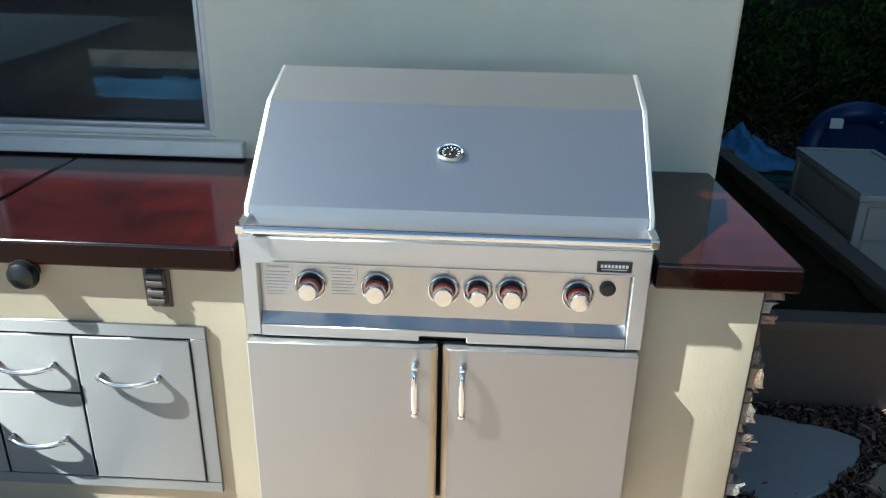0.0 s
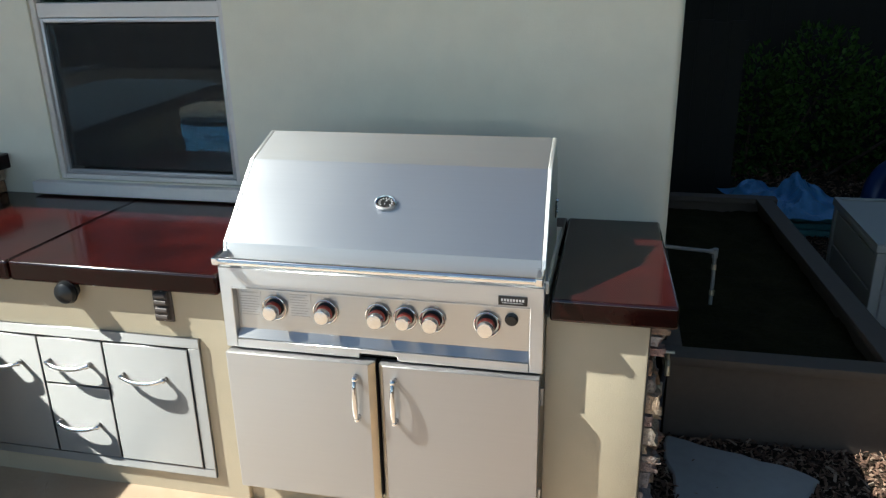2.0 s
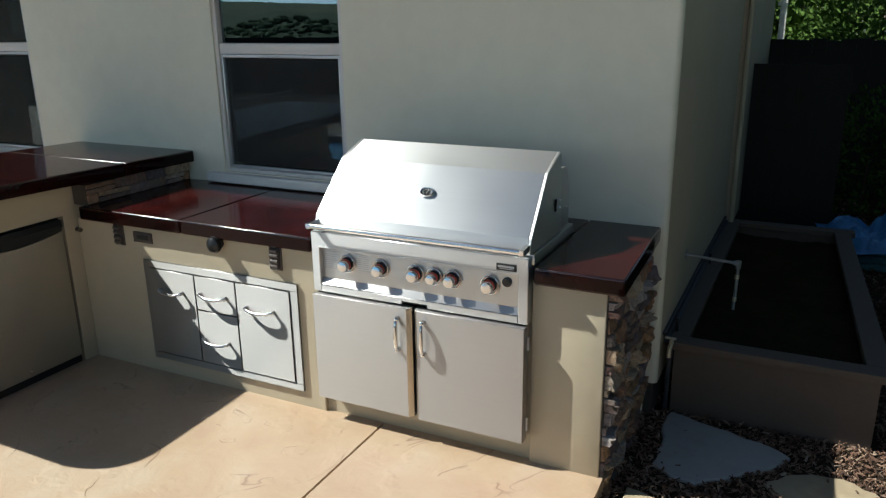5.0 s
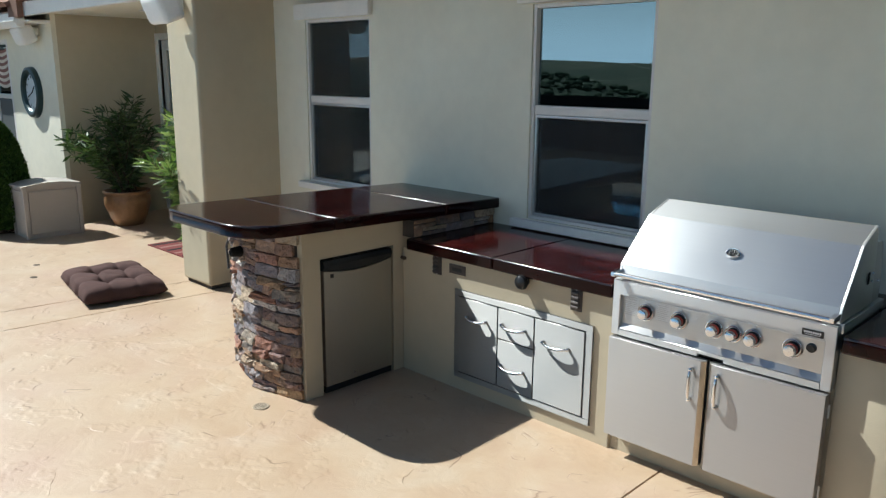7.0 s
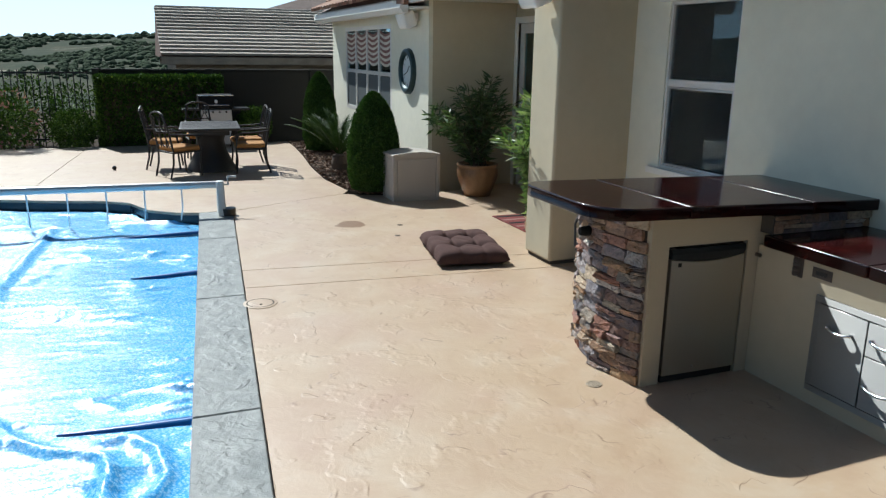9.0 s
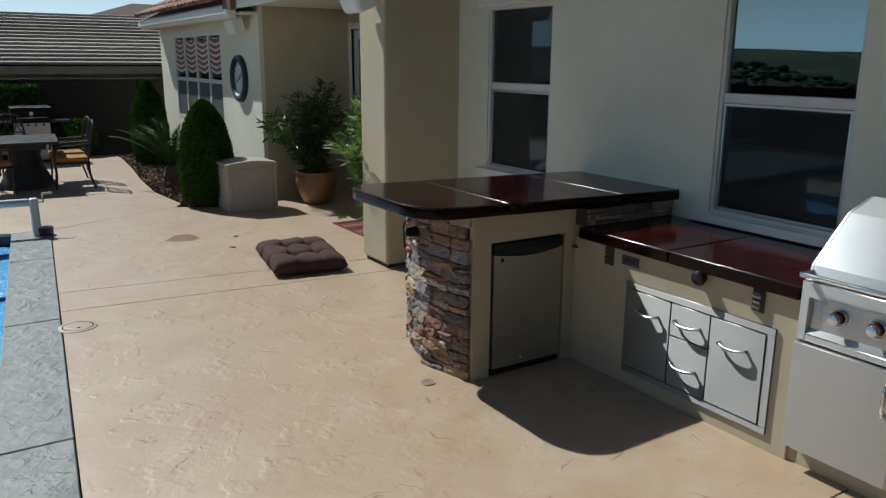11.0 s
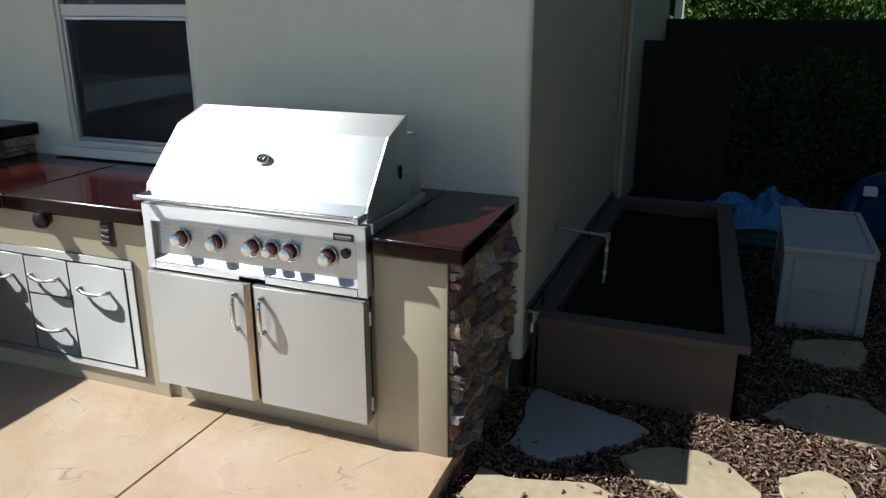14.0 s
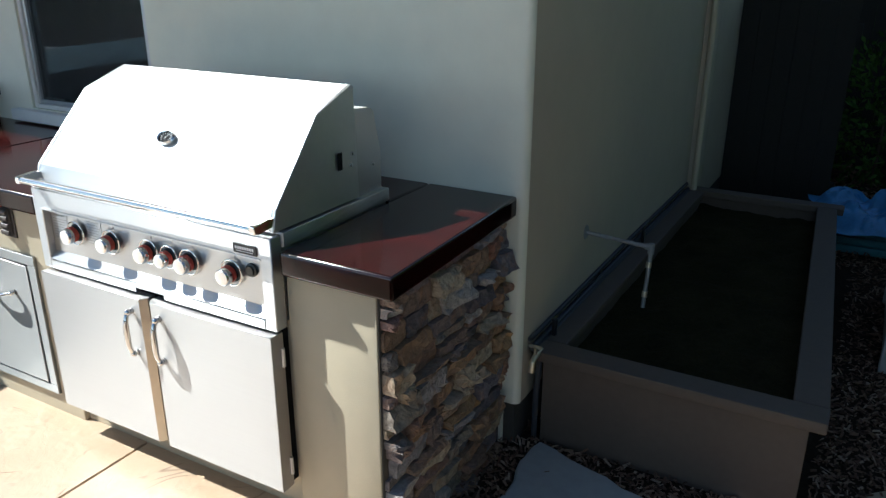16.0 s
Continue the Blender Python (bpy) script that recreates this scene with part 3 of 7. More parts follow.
def cop(x):
    """The patio-side edge of the pool coping."""
    return -3.083 - 0.0812 * (x + 1.68)


def pool_edge(x):
    return -3.451 - 0.0763 * (x + 1.81)


def build_patio():
    patio = thing("patio", "tan stamped concrete patio with saw-cut joints", "patio", kind="structure")
    g = 0.006
    far_curve = [(-8.32, cop(-8.32)), (-8.42, -2.98), (-8.72, -3.28), (-9.35, -3.5), (-9.72, -3.95), (-10.0, -4.7), (-10.4, -5.6), (-10.45, -6.3)]
    mulch_line = [(-9.27, -0.83), (-10.4, -0.93), (-11.8, -0.86), (-13.2, -0.72), (-14.6, -0.62)]
    slabs = [
        [(-0.215 + g, 0.02), (0.872, 0.02), (0.885, -0.5), (0.93, -2.0), (1.3, -4.0), (3.6, -6.0), (3.6, -12), (-0.215 + g, -12)],
        [(-4.70 + g, 0.35), (-4.70 + g, 0.79), (-2.5, 0.79), (-2.5, 0.02), (-0.215 - g, 0.02), (-0.215 - g, -12), (-1.0, -12), (-1.0, cop(-1.0)), (-4.985 + g, cop(-4.985)), (-4.79 + g, -0.6)],
        [(-5.2 + g, 0.35), (-4.7 - g, 0.35), (-4.79 - g, -0.6), (-4.985 - g, cop(-4.985)), (-5.535 + g, cop(-5.535)), (-5.31 + g, -0.6)],
        [(-8.65, 0.02), (-9.25, 1.75), (-5.2 - g, 1.75), (-5.2 - g, 0.35), (-5.31 - g, -0.6), (-5.535 - g, cop(-5.535)), (-8.30, cop(-8.30)), (-8.73 + g, -1.7), (-9.05 + g, -0.95), (-8.9, -0.75)],
        [(-9.05 - g, -0.95), (-8.73 - g, -1.7), (-8.32, cop(-8.32))] + far_curve[1:] + [(-10.45, -7.35), (-15.6, -7.35), (-15.6, -4.585 - g), (-10.7, -5.07 - g), (-10.7, -5.07 + g), (-15.6, -4.585 + g), (-15.6, -0.6)] + mulch_line[::-1],
    ]
    for poly in slabs:
        bm = bmesh.new()
        add_prism(bm, poly, 'z', -0.2, 0.0)
        part("concrete_slab", bm, M_PATIO, patio)
    # grey coping along the pool
    coping = thing("pool_coping", "grey stamped concrete pool coping in long slabs", "pool coping", kind="structure")
    xs = [-1.0, -2.65, -4.79, -6.87, -8.3]
    for a, b in zip(xs, xs[1:]):
        bm = bmesh.new()
        a, b = a - 0.006, b + 0.006
        add_prism(bm, [(a, cop(a) - 0.008), (b, cop(b) - 0.008), (b, pool_edge(b)), (a, pool_edge(a))], 'z', -0.2, 0.004, 0.006, 1)
        part("coping_slab", bm, M_COPING, coping)
    # far side and near end
    for b in ((-3.3, -1.362, -6.3, -5.98), (-6.6, -3.31, -6.3, -5.98), (-10.05, -6.61, -6.3, -5.98), (-1.355, -1.008, -6.3, -4.9), (-1.355, -1.008, -4.89, -3.52)):
        part("coping_slab", bm_box(*b, -0.07, 0.004, bev=0.006), M_COPING, coping)
    inner = [(-8.30, pool_edge(-8.3)), (-8.38, -3.22), (-8.66, -3.55), (-9.2, -3.76), (-9.45, -4.1), (-9.68, -4.8), (-10.05, -5.65), (-10.1, -6.3)]
    outer = far_curve
    for i in range(len(inner) - 1):
        bm = bmesh.new()
        add_prism(bm, [outer[i], outer[i + 1], inner[i + 1], inner[i]], 'z', -0.2, 0.004)
        part("coping_slab", bm, M_PATIO, coping)
    bm = bmesh.new()
    for (x0, y0), (x1, y1) in zip(inner, inner[1:]):
        vs = [bm.verts.new(p) for p in ((x0 + 0.004, y0, -0.2), (x1 + 0.004, y1, -0.2), (x1 + 0.004, y1, -0.03), (x0 + 0.004, y0, -0.03))]
        bm.faces.new(vs)
    part("waterline_tile", bm, M_TILE, coping)
    pool = [(-1.0, pool_edge(-1.0))] + inner + [(-1.0, -6.3)]
    bm = bmesh.new()
    bm.faces.new([bm.verts.new((x, y, -0.165)) for x, y in pool])
    structure("pool_water", bm, M_WATER, "dark pool water beyond the cover", "water")
    bm = bmesh.new()
    add_box(bm, -1.0, 3.6, -12.2, -12.0, -0.2, 0)
    add_box(bm, -10.44, -1.0, -7.35, -6.305, -0.2, 0)
    structure("pavement", bm, M_PATIO, "tan stamped concrete on the far pool side", "pavement")


build_patio()


FOLDS = (
    ([(-8.35, -4.62), (-7.99, -4.64), (-6.63, -4.78), (-5.41, -4.86), (-4.3, -5.1)], 0.040, 0.045),
    ([(-3.6, -4.75), (-3.3, -4.54), (-2.92, -4.3), (-2.73, -4.09), (-2.63, -3.9), (-2.56, -3.83), (-2.37, -3.8), (-2.0, -3.82)], 0.045, 0.035),
    ([(-2.75, -3.85), (-2.76, -3.7), (-2.56, -3.57), (-2.3, -3.53), (-2.15, -3.59), (-1.95, -3.8)], 0.035, 0.04),
)


def fold_height(x, y):
    """Rope-like folds where the cover has too much length."""
    z = 0.0
    for line, h, w in FOLDS:
        best = 9.0
        for (x0, y0), (x1, y1) in zip(line, line[1:]):
            dx, dy = x1 - x0, y1 - y0
            t = max(0.0, min(1.0, ((x - x0) * dx + (y - y0) * dy) / (dx * dx + dy * dy)))
            best = min(best, math.hypot(x - x0 - dx * t, y - y0 - dy * t))
        z = max(z, h * math.exp(-(best / w) ** 2))
    return z


def build_cover():
    nx, ny = 380, 84
    bm = bmesh.new()
    rows = []
    for i in range(nx + 1):
        # closer rows towards the near end
        f = i / nx
        xn = -8.42 + 7.4 * (1 - (1 - f) ** 1.35)
        y1 = pool_edge(xn) - 0.004
        row = []
        for j in range(ny + 1):
            s = (j / ny) ** 1.5
            y = y1 - s * (y1 + 6.28)
            # the far end follows the curved pool edge
            end = float(np.interp(-y, (3.2, 3.55, 3.76, 4.1, 4.8, 5.65, 6.3), (-8.36, -8.6, -9.12, -9.38, -9.62, -9.98, -10.03)))
            x = end + (xn + 8.42) / 7.4 * (-1.02 - end)
            h = noise.fractal((x * 1.3, y * 0.9, 0.3), 1.0, 2.0, 3)
            # short pinched wrinkles running across the pool
            k = noise.noise((x * 5.0, y * 1.3, 7.0))
            wrinkle = max(0.0, 1 - abs(k) * 6) * max(0.0, noise.noise((x * 1.7 + 4, y * 1.7, 2.0)) + 0.25)
            z = -0.13 + 0.02 * h + 0.085 * wrinkle ** 1.5 + fold_height(x, y)
            row.append(bm.verts.new((x, y, z)))
        rows.append(row)
    for a, b in zip(rows, rows[1:]):
        for j in range(ny):
            bm.faces.new((a[j], b[j], b[j + 1], a[j + 1]))
    ob = part("pool_cover", bm, M_COVER, None, "", "all")
    for x0, x1, length in ((-2.85, -2.94, 0.72), (-5.99, -6.0, 0.6), (-7.7, -7.72, 0.9)):
        bm = bmesh.new()
        prev = None
        for j in range(24):
            f = j / 23
            y = pool_edge(x0) - 0.004 - length * f
            x, w = x0 + (x1 - x0) * f, 0.036 * (1 - f ** 3) + 0.002
            row = [bm.verts.new((x + dx * w, y, -0.085 - 0.03 * f + dz)) for dx, dz in ((-1, -0.03), (-0.6, -0.004), (0, 0.0), (0.6, -0.004), (1, -0.03))]
            if prev:
                for k in range(4):
                    bm.faces.new((prev[k], prev[k + 1], row[k + 1], row[k]))
            prev = row
        part("seam_band", bm, M_SEAM, ob, "smooth dark blue fold at the pool edge", "all")
    tagged(ob, "wrinkled blue bubble cover floating on the pool", "pool cover")


build_cover()


def build_reel():
    reel = thing("cover_reel", "aluminium pool cover reel with white end stand", "cover reel", (-8.12, -2.73, 0))
    bm = bmesh.new()
    add_tube(bm, [(-0.02, -0.02, 0.37), (-0.55, -6.2, 0.37)], 0.045, 14)
    part("roller_tube", bm, M_SILVER, reel, "", True)
    bm = bmesh.new()
    add_prism(bm, [(-0.13, 0), (0.13, 0), (0.05, 0.42), (-0.05, 0.42)], 'y', -0.02, 0.07, 0.02)
    part("end_stand", bm, M_PVC, reel, "white plastic end stand", True)
    bm = bmesh.new()
    add_tube(bm, [(0.0, 0.06, 0.37), (0.0, 0.12, 0.37), (-0.02, 0.12, 0.46), (-0.02, 0.22, 0.46)], 0.014, 8)
    part("crank_handle", bm, M_PVC, reel, "", True)
    bm = bmesh.new()
    add_lathe(bm, [(0.0, 0), (0.09, 0), (0.09, 0.09), (0.03, 0.1), (0.0, 0.1)], 14, (0.06, 0.1, 0))
    part("wheel", bm, M_BLACK, reel, "", True)
    for k in range(13):
        y = -0.42 - k * 0.42
        bm = bmesh.new()
        x = -0.02 - 0.53 * (-y) / 6.2
        add_tube(bm, [(x, y, 0.33), (x - 0.02, y, 0.1), (x - 0.2, y - 0.02, -0.1)], 0.009, 6)
        part("strap", bm, M_WHITE, reel, "", True)


build_reel()


# ---- house ----
def wall_with_holes(bm, x0, x1, z0, z1, holes, y0, y1):
    """A wall along x with real openings (xa, xb, za, zb)."""
    xs = sorted({x0, x1, *[h[0] for h in holes], *[h[1] for h in holes]})
    for a, b in zip(xs, xs[1:]):
        here = sorted((h[2], h[3]) for h in holes if h[0] <= a and h[1] >= b)
        z = z0
        for za, zb in here:
            if za > z:
                add_box(bm, a, b, y0, y1, z, za)
            z = zb
        if z < z1:
            add_box(bm, a, b, y0, y1, z, z1)
    bmesh.ops.remove_doubles(bm, verts=bm.verts, dist=1e-5)
    inner = [f for f in bm.faces if len([g for g in bm.faces if g is not f and set(g.verts) == set(f.verts)])]
    bmesh.ops.delete(bm, geom=inner, context='FACES')


WL, WR = (-4.31, -3.43, 0.99, 2.41), (-1.775, -0.865, 0.99, 2.41)
bm = bmesh.new()
wall_with_holes(bm, -4.79, 0.87, -0.2, 2.80, [WL, WR], 0.80, 0.98)
arc = [(0.908 + 0.027 * math.sin(a), 0.827 - 0.027 * math.cos(a)) for a in [i * math.pi / 16 for i in range(9)]]
add_prism(bm, [(0.87, 0.98), (0.87, 0.80)] + arc + [(0.935, 0.829), (0.90, 0.829), (0.90, 0.98)], 'z', 0.09, 2.80)
structure("wall_main", bm, M_WALL, "cream stucco house wall with a rounded corner behind the kitchen", "wall", True)
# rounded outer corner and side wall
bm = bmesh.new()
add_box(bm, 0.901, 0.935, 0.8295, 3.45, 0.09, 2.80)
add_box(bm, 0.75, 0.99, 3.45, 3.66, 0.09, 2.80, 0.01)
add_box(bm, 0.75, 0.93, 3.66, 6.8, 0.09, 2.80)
structure("wall_side", bm, M_WALLSIDE_SHADED, "cream stucco side wall with a rounded corner", "wall", True)
bm = bmesh.new()
add_box(bm, 0.74, 0.915, 0.815, 6.8, -0.25, 0.088)
structure("wall_footing", bm, M_MORTAR, "dark concrete footing under the side wall", "footing")
bm = bmesh.new()
add_box(bm, -15.05, 0.749, 6.62, 6.8, -0.2, 2.80)
structure("wall_back", bm, M_WALL, "plain cream stucco wall at the back of the house", "wall")
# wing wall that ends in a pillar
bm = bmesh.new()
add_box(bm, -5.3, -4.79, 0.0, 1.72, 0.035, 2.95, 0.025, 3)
structure("wall_wing", bm, M_WALLTAN_SHADED, "cream stucco wing wall with soft rounded edges", "wall", True)
bm = bmesh.new()
add_box(bm, -5.27, -4.82, 0.03, 1.7, -0.1, 0.034)
structure("wall_wing_base", bm, M_MORTAR, "dark gap under the wing wall", "footing")
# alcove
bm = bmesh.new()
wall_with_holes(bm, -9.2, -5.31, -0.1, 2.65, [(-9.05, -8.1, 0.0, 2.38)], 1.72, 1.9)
structure("wall_alcove", bm, M_WALLTAN_SHADED, "cream stucco back wall of the shaded alcove", "wall")
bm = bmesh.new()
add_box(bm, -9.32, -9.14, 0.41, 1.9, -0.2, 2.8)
structure("wall_alcove_side", bm, M_WALLTAN_SHADED, "cream stucco side wall of the alcove", "wall")
bm = bmesh.new()
add_box(bm, -9.3, -4.79, 0.12, 1.9, 2.66, 2.80)
structure("ceiling", bm, M_WALL, "cream stucco ceiling over the alcove", "ceiling")
bm = bmesh.new()
FAR_WIN = (-13.95, -10.92, 0.85, 2.39)
wall_with_holes(bm, -15.05, -9.14, -0.2, 2.8, [FAR_WIN], 0.35, 0.41)
structure("wall_far", bm, M_WALL, "cream stucco front wall of the far wing", "wall")
bm = bmesh.new()
add_box(bm, -15.05, -14.87, 0.41, 6.619, -0.2, 2.8)
structure("wall_far_end", bm, M_WALL, "cream stucco end wall", "wall")


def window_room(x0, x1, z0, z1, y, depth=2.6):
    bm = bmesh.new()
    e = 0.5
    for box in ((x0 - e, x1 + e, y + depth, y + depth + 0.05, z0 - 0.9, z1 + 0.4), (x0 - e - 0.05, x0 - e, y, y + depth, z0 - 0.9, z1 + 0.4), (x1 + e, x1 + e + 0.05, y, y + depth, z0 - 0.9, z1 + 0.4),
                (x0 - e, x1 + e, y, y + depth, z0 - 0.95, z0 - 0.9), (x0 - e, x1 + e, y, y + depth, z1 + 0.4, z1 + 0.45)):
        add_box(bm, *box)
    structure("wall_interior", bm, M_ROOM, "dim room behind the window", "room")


def sash_window(name, hole, header, dim_upper=False):
    x0, x1, z0, z1 = hole
    w = thing(name, "white vinyl single-hung window with dark glass", "window", ((x0 + x1) / 2, 0.80, z0), kind="structure")
    h, top, f = (x1 - x0) / 2, z1 - z0, 0.026
    rail = 0.71
    bm = bmesh.new()
    for b in ((-h, -h + f, 0.012, 0.10, 0, top), (h - f, h, 0.012, 0.10, 0, top), (-h + f, h - f, 0.012, 0.10, top - f, top), (-h + f, h - f, 0.012, 0.10, 0, 0.022)):
        add_box(bm, *b, bev=0.004)
    part("window_frame", bm, M_VINYL, w, "", True)
    bm = bm_box(-h + f, h - f, 0.02, 0.09, rail, rail + 0.062, bev=0.005)
    part("meeting_rail", bm, M_VINYL, w, "", True)
    bm = bmesh.new()
    g = h - f - 0.004
    for b in ((-g, -g + 0.016, 0.022, 0.05, 0.024, rail - 0.002), (g - 0.016, g, 0.022, 0.05, 0.024, rail - 0.002), (-g + 0.016, g - 0.016, 0.022, 0.05, 0.024, 0.042), (-g + 0.016, g - 0.016, 0.022, 0.05, rail - 0.02, rail - 0.002)):
        add_box(bm, *b, bev=0.003)
    part("screen_frame", bm, M_SILVER, w, "thin grey screen frame", True)
    for za, zb, y in ((0.05, rail - 0.03, 0.055), (rail + 0.064, top - f - 0.002, 0.045)):
        p = part("pane", bm_box(-g + 0.004, g - 0.004, y, y + 0.006, za, zb), M_GLASS, w, "dark reflecting glass")
        p.visible_shadow = False
    p = part("screen", bm_box(-g + 0.016, g - 0.016, 0.036, 0.037, 0.042, rail - 0.02), M_SCREEN, w, "fine dark insect screen")
    p.visible_shadow = False
    # added screen, there only to dim the upper sash's sky reflection
    if dim_upper:
        p = part("screen", bm_box(-g + 0.004, g - 0.004, 0.030, 0.031, rail + 0.066, top - f - 0.004), M_SCREEN, w, "added screen dimming the sky reflection in the upper sash")
        p.visible_shadow = False
    bm = bm_box(-h - 0.11, h + 0.11, -0.055, -0.002, -0.062, -0.004, bev=0.008)
    part("window_sill", bm, M_TRIM, w, "white painted stucco sill", True)
    if header:
        bm = bm_box(-h - 0.1, h + 0.04, -0.05, -0.002, top + 0.005, top + 0.13, bev=0.006)
        part("header_trim", bm, M_TRIM, w, "", True)
    # roller shade seen high in the upper pane
    bm = bm_box(-g, g, 0.085, 0.095, top - 0.10, top - f)
    part("shade_roll", bm, M_WHITE, w)
    window_room(x0, x1, z0, z1, 0.99)


sash_window("window_1", WR, True)
sash_window("window_2", WL, True, True)


def far_window():
    x0, x1, z0, z1 = FAR_WIN
    w = thing("window_3", "white four-pane window with striped scalloped shades", "window", (x0, 0.35, z0), kind="structure")
    W, H = x1 - x0, z1 - z0
    bm = bmesh.new()
    for b in ((0, 0.07, 0.0, 0.06, 0, H), (W - 0.07, W, 0.0, 0.06, 0, H), (0.07, W - 0.07, 0, 0.06, H - 0.07, H), (0.07, W - 0.07, 0, 0.06, 0, 0.07)):
        add_box(bm, *b, bev=0.004)
    part("window_frame", bm, M_VINYL, w)
    step = W / 4
    for k in range(1, 4):
        part("mullion", bm_box(k * step - 0.035, k * step + 0.035, 0.002, 0.055, 0.07, H - 0.07), M_VINYL, w)
    for k in range(4):
        part("transom", bm_box(k * step + 0.05, (k + 1) * step - 0.05, 0.004, 0.05, 0.70, 0.765), M_VINYL, w)
        a, b = k * step + 0.04, (k + 1) * step - 0.04
        for za, zb in ((0.07, 0.70), (0.765, H - 0.07)):
            p = part("pane", bm_box(a, b, 0.03, 0.036, za, zb), M_GLASS, w)
            p.visible_shadow = False
        # flat grey sheet before each lower pane
        part("pane_sheet", bm_box(a + 0.01, b - 0.01, 0.020, 0.023, 0.08, 0.69), M_PANESHEET, w, "flat grey sheet in front of the lower pane")
        n, rows, top, drop = 10, 6, H - 0.09, 0.09
        shade = None
        for r in range(rows):
            for half, material in ((0, M_ROSE_STRIPE), (1, M_CREAM)):
                bm = bmesh.new()
                lo, hi = [], []
                for i in range(n + 1):
                    u = i / n
                    sag = 0.06 * math.sin(math.pi * u)
                    z = top - r * drop - half * drop / 2 - sag
                    lo.append(bm.verts.new((a + 0.01 + (b - a - 0.02) * u, 0.022 - 0.004 * r % 0.01, z - drop / 2)))
                    hi.append(bm.verts.new((a + 0.01 + (b - a - 0.02) * u, 0.022 - 0.004 * r % 0.01, z)))
                for i in range(n):
                    bm.faces.new((lo[i], lo[i + 1], hi[i + 1], hi[i]))
                if shade is None:
                    shade = part("shade", bm, material, w, "cream and brown striped scalloped fabric shade")
                else:
                    part("stripe", bm, material, shade)
    window_room(x0, x1, z0, z1, 0.42, 2.0)


M_ROSE_STRIPE = plain("striped_fabric_brown", (0.21, 0.10, 0.085), 0.9)
M_PANESHEET = plain("grey_pane_sheet", (0.075, 0.085, 0.088), 0.7, var=0.1, small=300)
M_CREAM = plain("striped_fabric_cream", (0.62, 0.56, 0.47), 0.9)
far_window()


def alcove_door():
    d = thing("door_1", "white framed glazed patio door, closed", "door", (-9.05, 1.72, 0), kind="structure")
    W, H = 0.95, 2.38
    bm = bmesh.new()
    for b in ((-0.09, 0.0, -0.02, 0.1, 0, H + 0.09), (W, W + 0.09, -0.02, 0.1, 0, H + 0.09), (0.0, W, -0.02, 0.1, H, H + 0.09)):
        add_box(bm, *b, bev=0.006)
    part("door_frame", bm, M_TRIM, d)
    bm = bmesh.new()
    for b in ((0.004, 0.13, 0.03, 0.075, 0.01, H - 0.004), (W - 0.13, W - 0.004, 0.03, 0.075, 0.01, H - 0.004), (0.13, W - 0.13, 0.03, 0.075, H - 0.14, H - 0.004), (0.13, W - 0.13, 0.03, 0.075, 0.01, 0.25)):
        add_box(bm, *b, bev=0.004)
    part("door_leaf", bm, M_VINYL, d)
    part("pane", bm_box(0.13, W - 0.13, 0.05, 0.056, 0.25, H - 0.14), M_GLASS, d)
    bm = bmesh.new()
    add_tube(bm, [(W - 0.07, 0.03, 1.02), (W - 0.07, -0.03, 1.02), (W - 0.19, -0.03, 1.02)], 0.011, 8)
    part("door_handle", bm, M_BRONZE, d)
    window_room(-9.05, -8.1, 0.9, 2.3, 1.92, 1.8)


alcove_door()


def tile_slope(bm, x0, x1, y0, z0, y1, z1, pitch=0.24, course=0.36):
    """Barrel tiles in overlapping courses on a slope that rises along y."""
    n = int((x1 - x0) / pitch)
    L = math.hypot(y1 - y0, z1 - z0)
    rows = int(L / course)
    sy, sz = (y1 - y0) / L, (z1 - z0) / L
    for r in range(rows):
        for i in range(n):
            cx = x0 + (i + 0.5) * pitch
            ring = []
            for s in (r * course - 0.03, (r + 1) * course):
                lift = 0.05 if s < (r + 0.5) * course else 0.02
                pts = []
                for k in range(5):
                    a = math.pi * k / 4
                    px, pn = cx - math.cos(a) * pitch * 0.47, math.sin(a) * 0.075 + lift
                    pts.append(bm.verts.new((px, y0 + sy * s - sz * pn, z0 + sz * s + sy * pn)))
                ring.append(pts)
            for k in range(4):
                bm.faces.new((ring[0][k], ring[0][k + 1], ring[1][k + 1], ring[1][k]))
            bm.faces.new(ring[0][::-1])


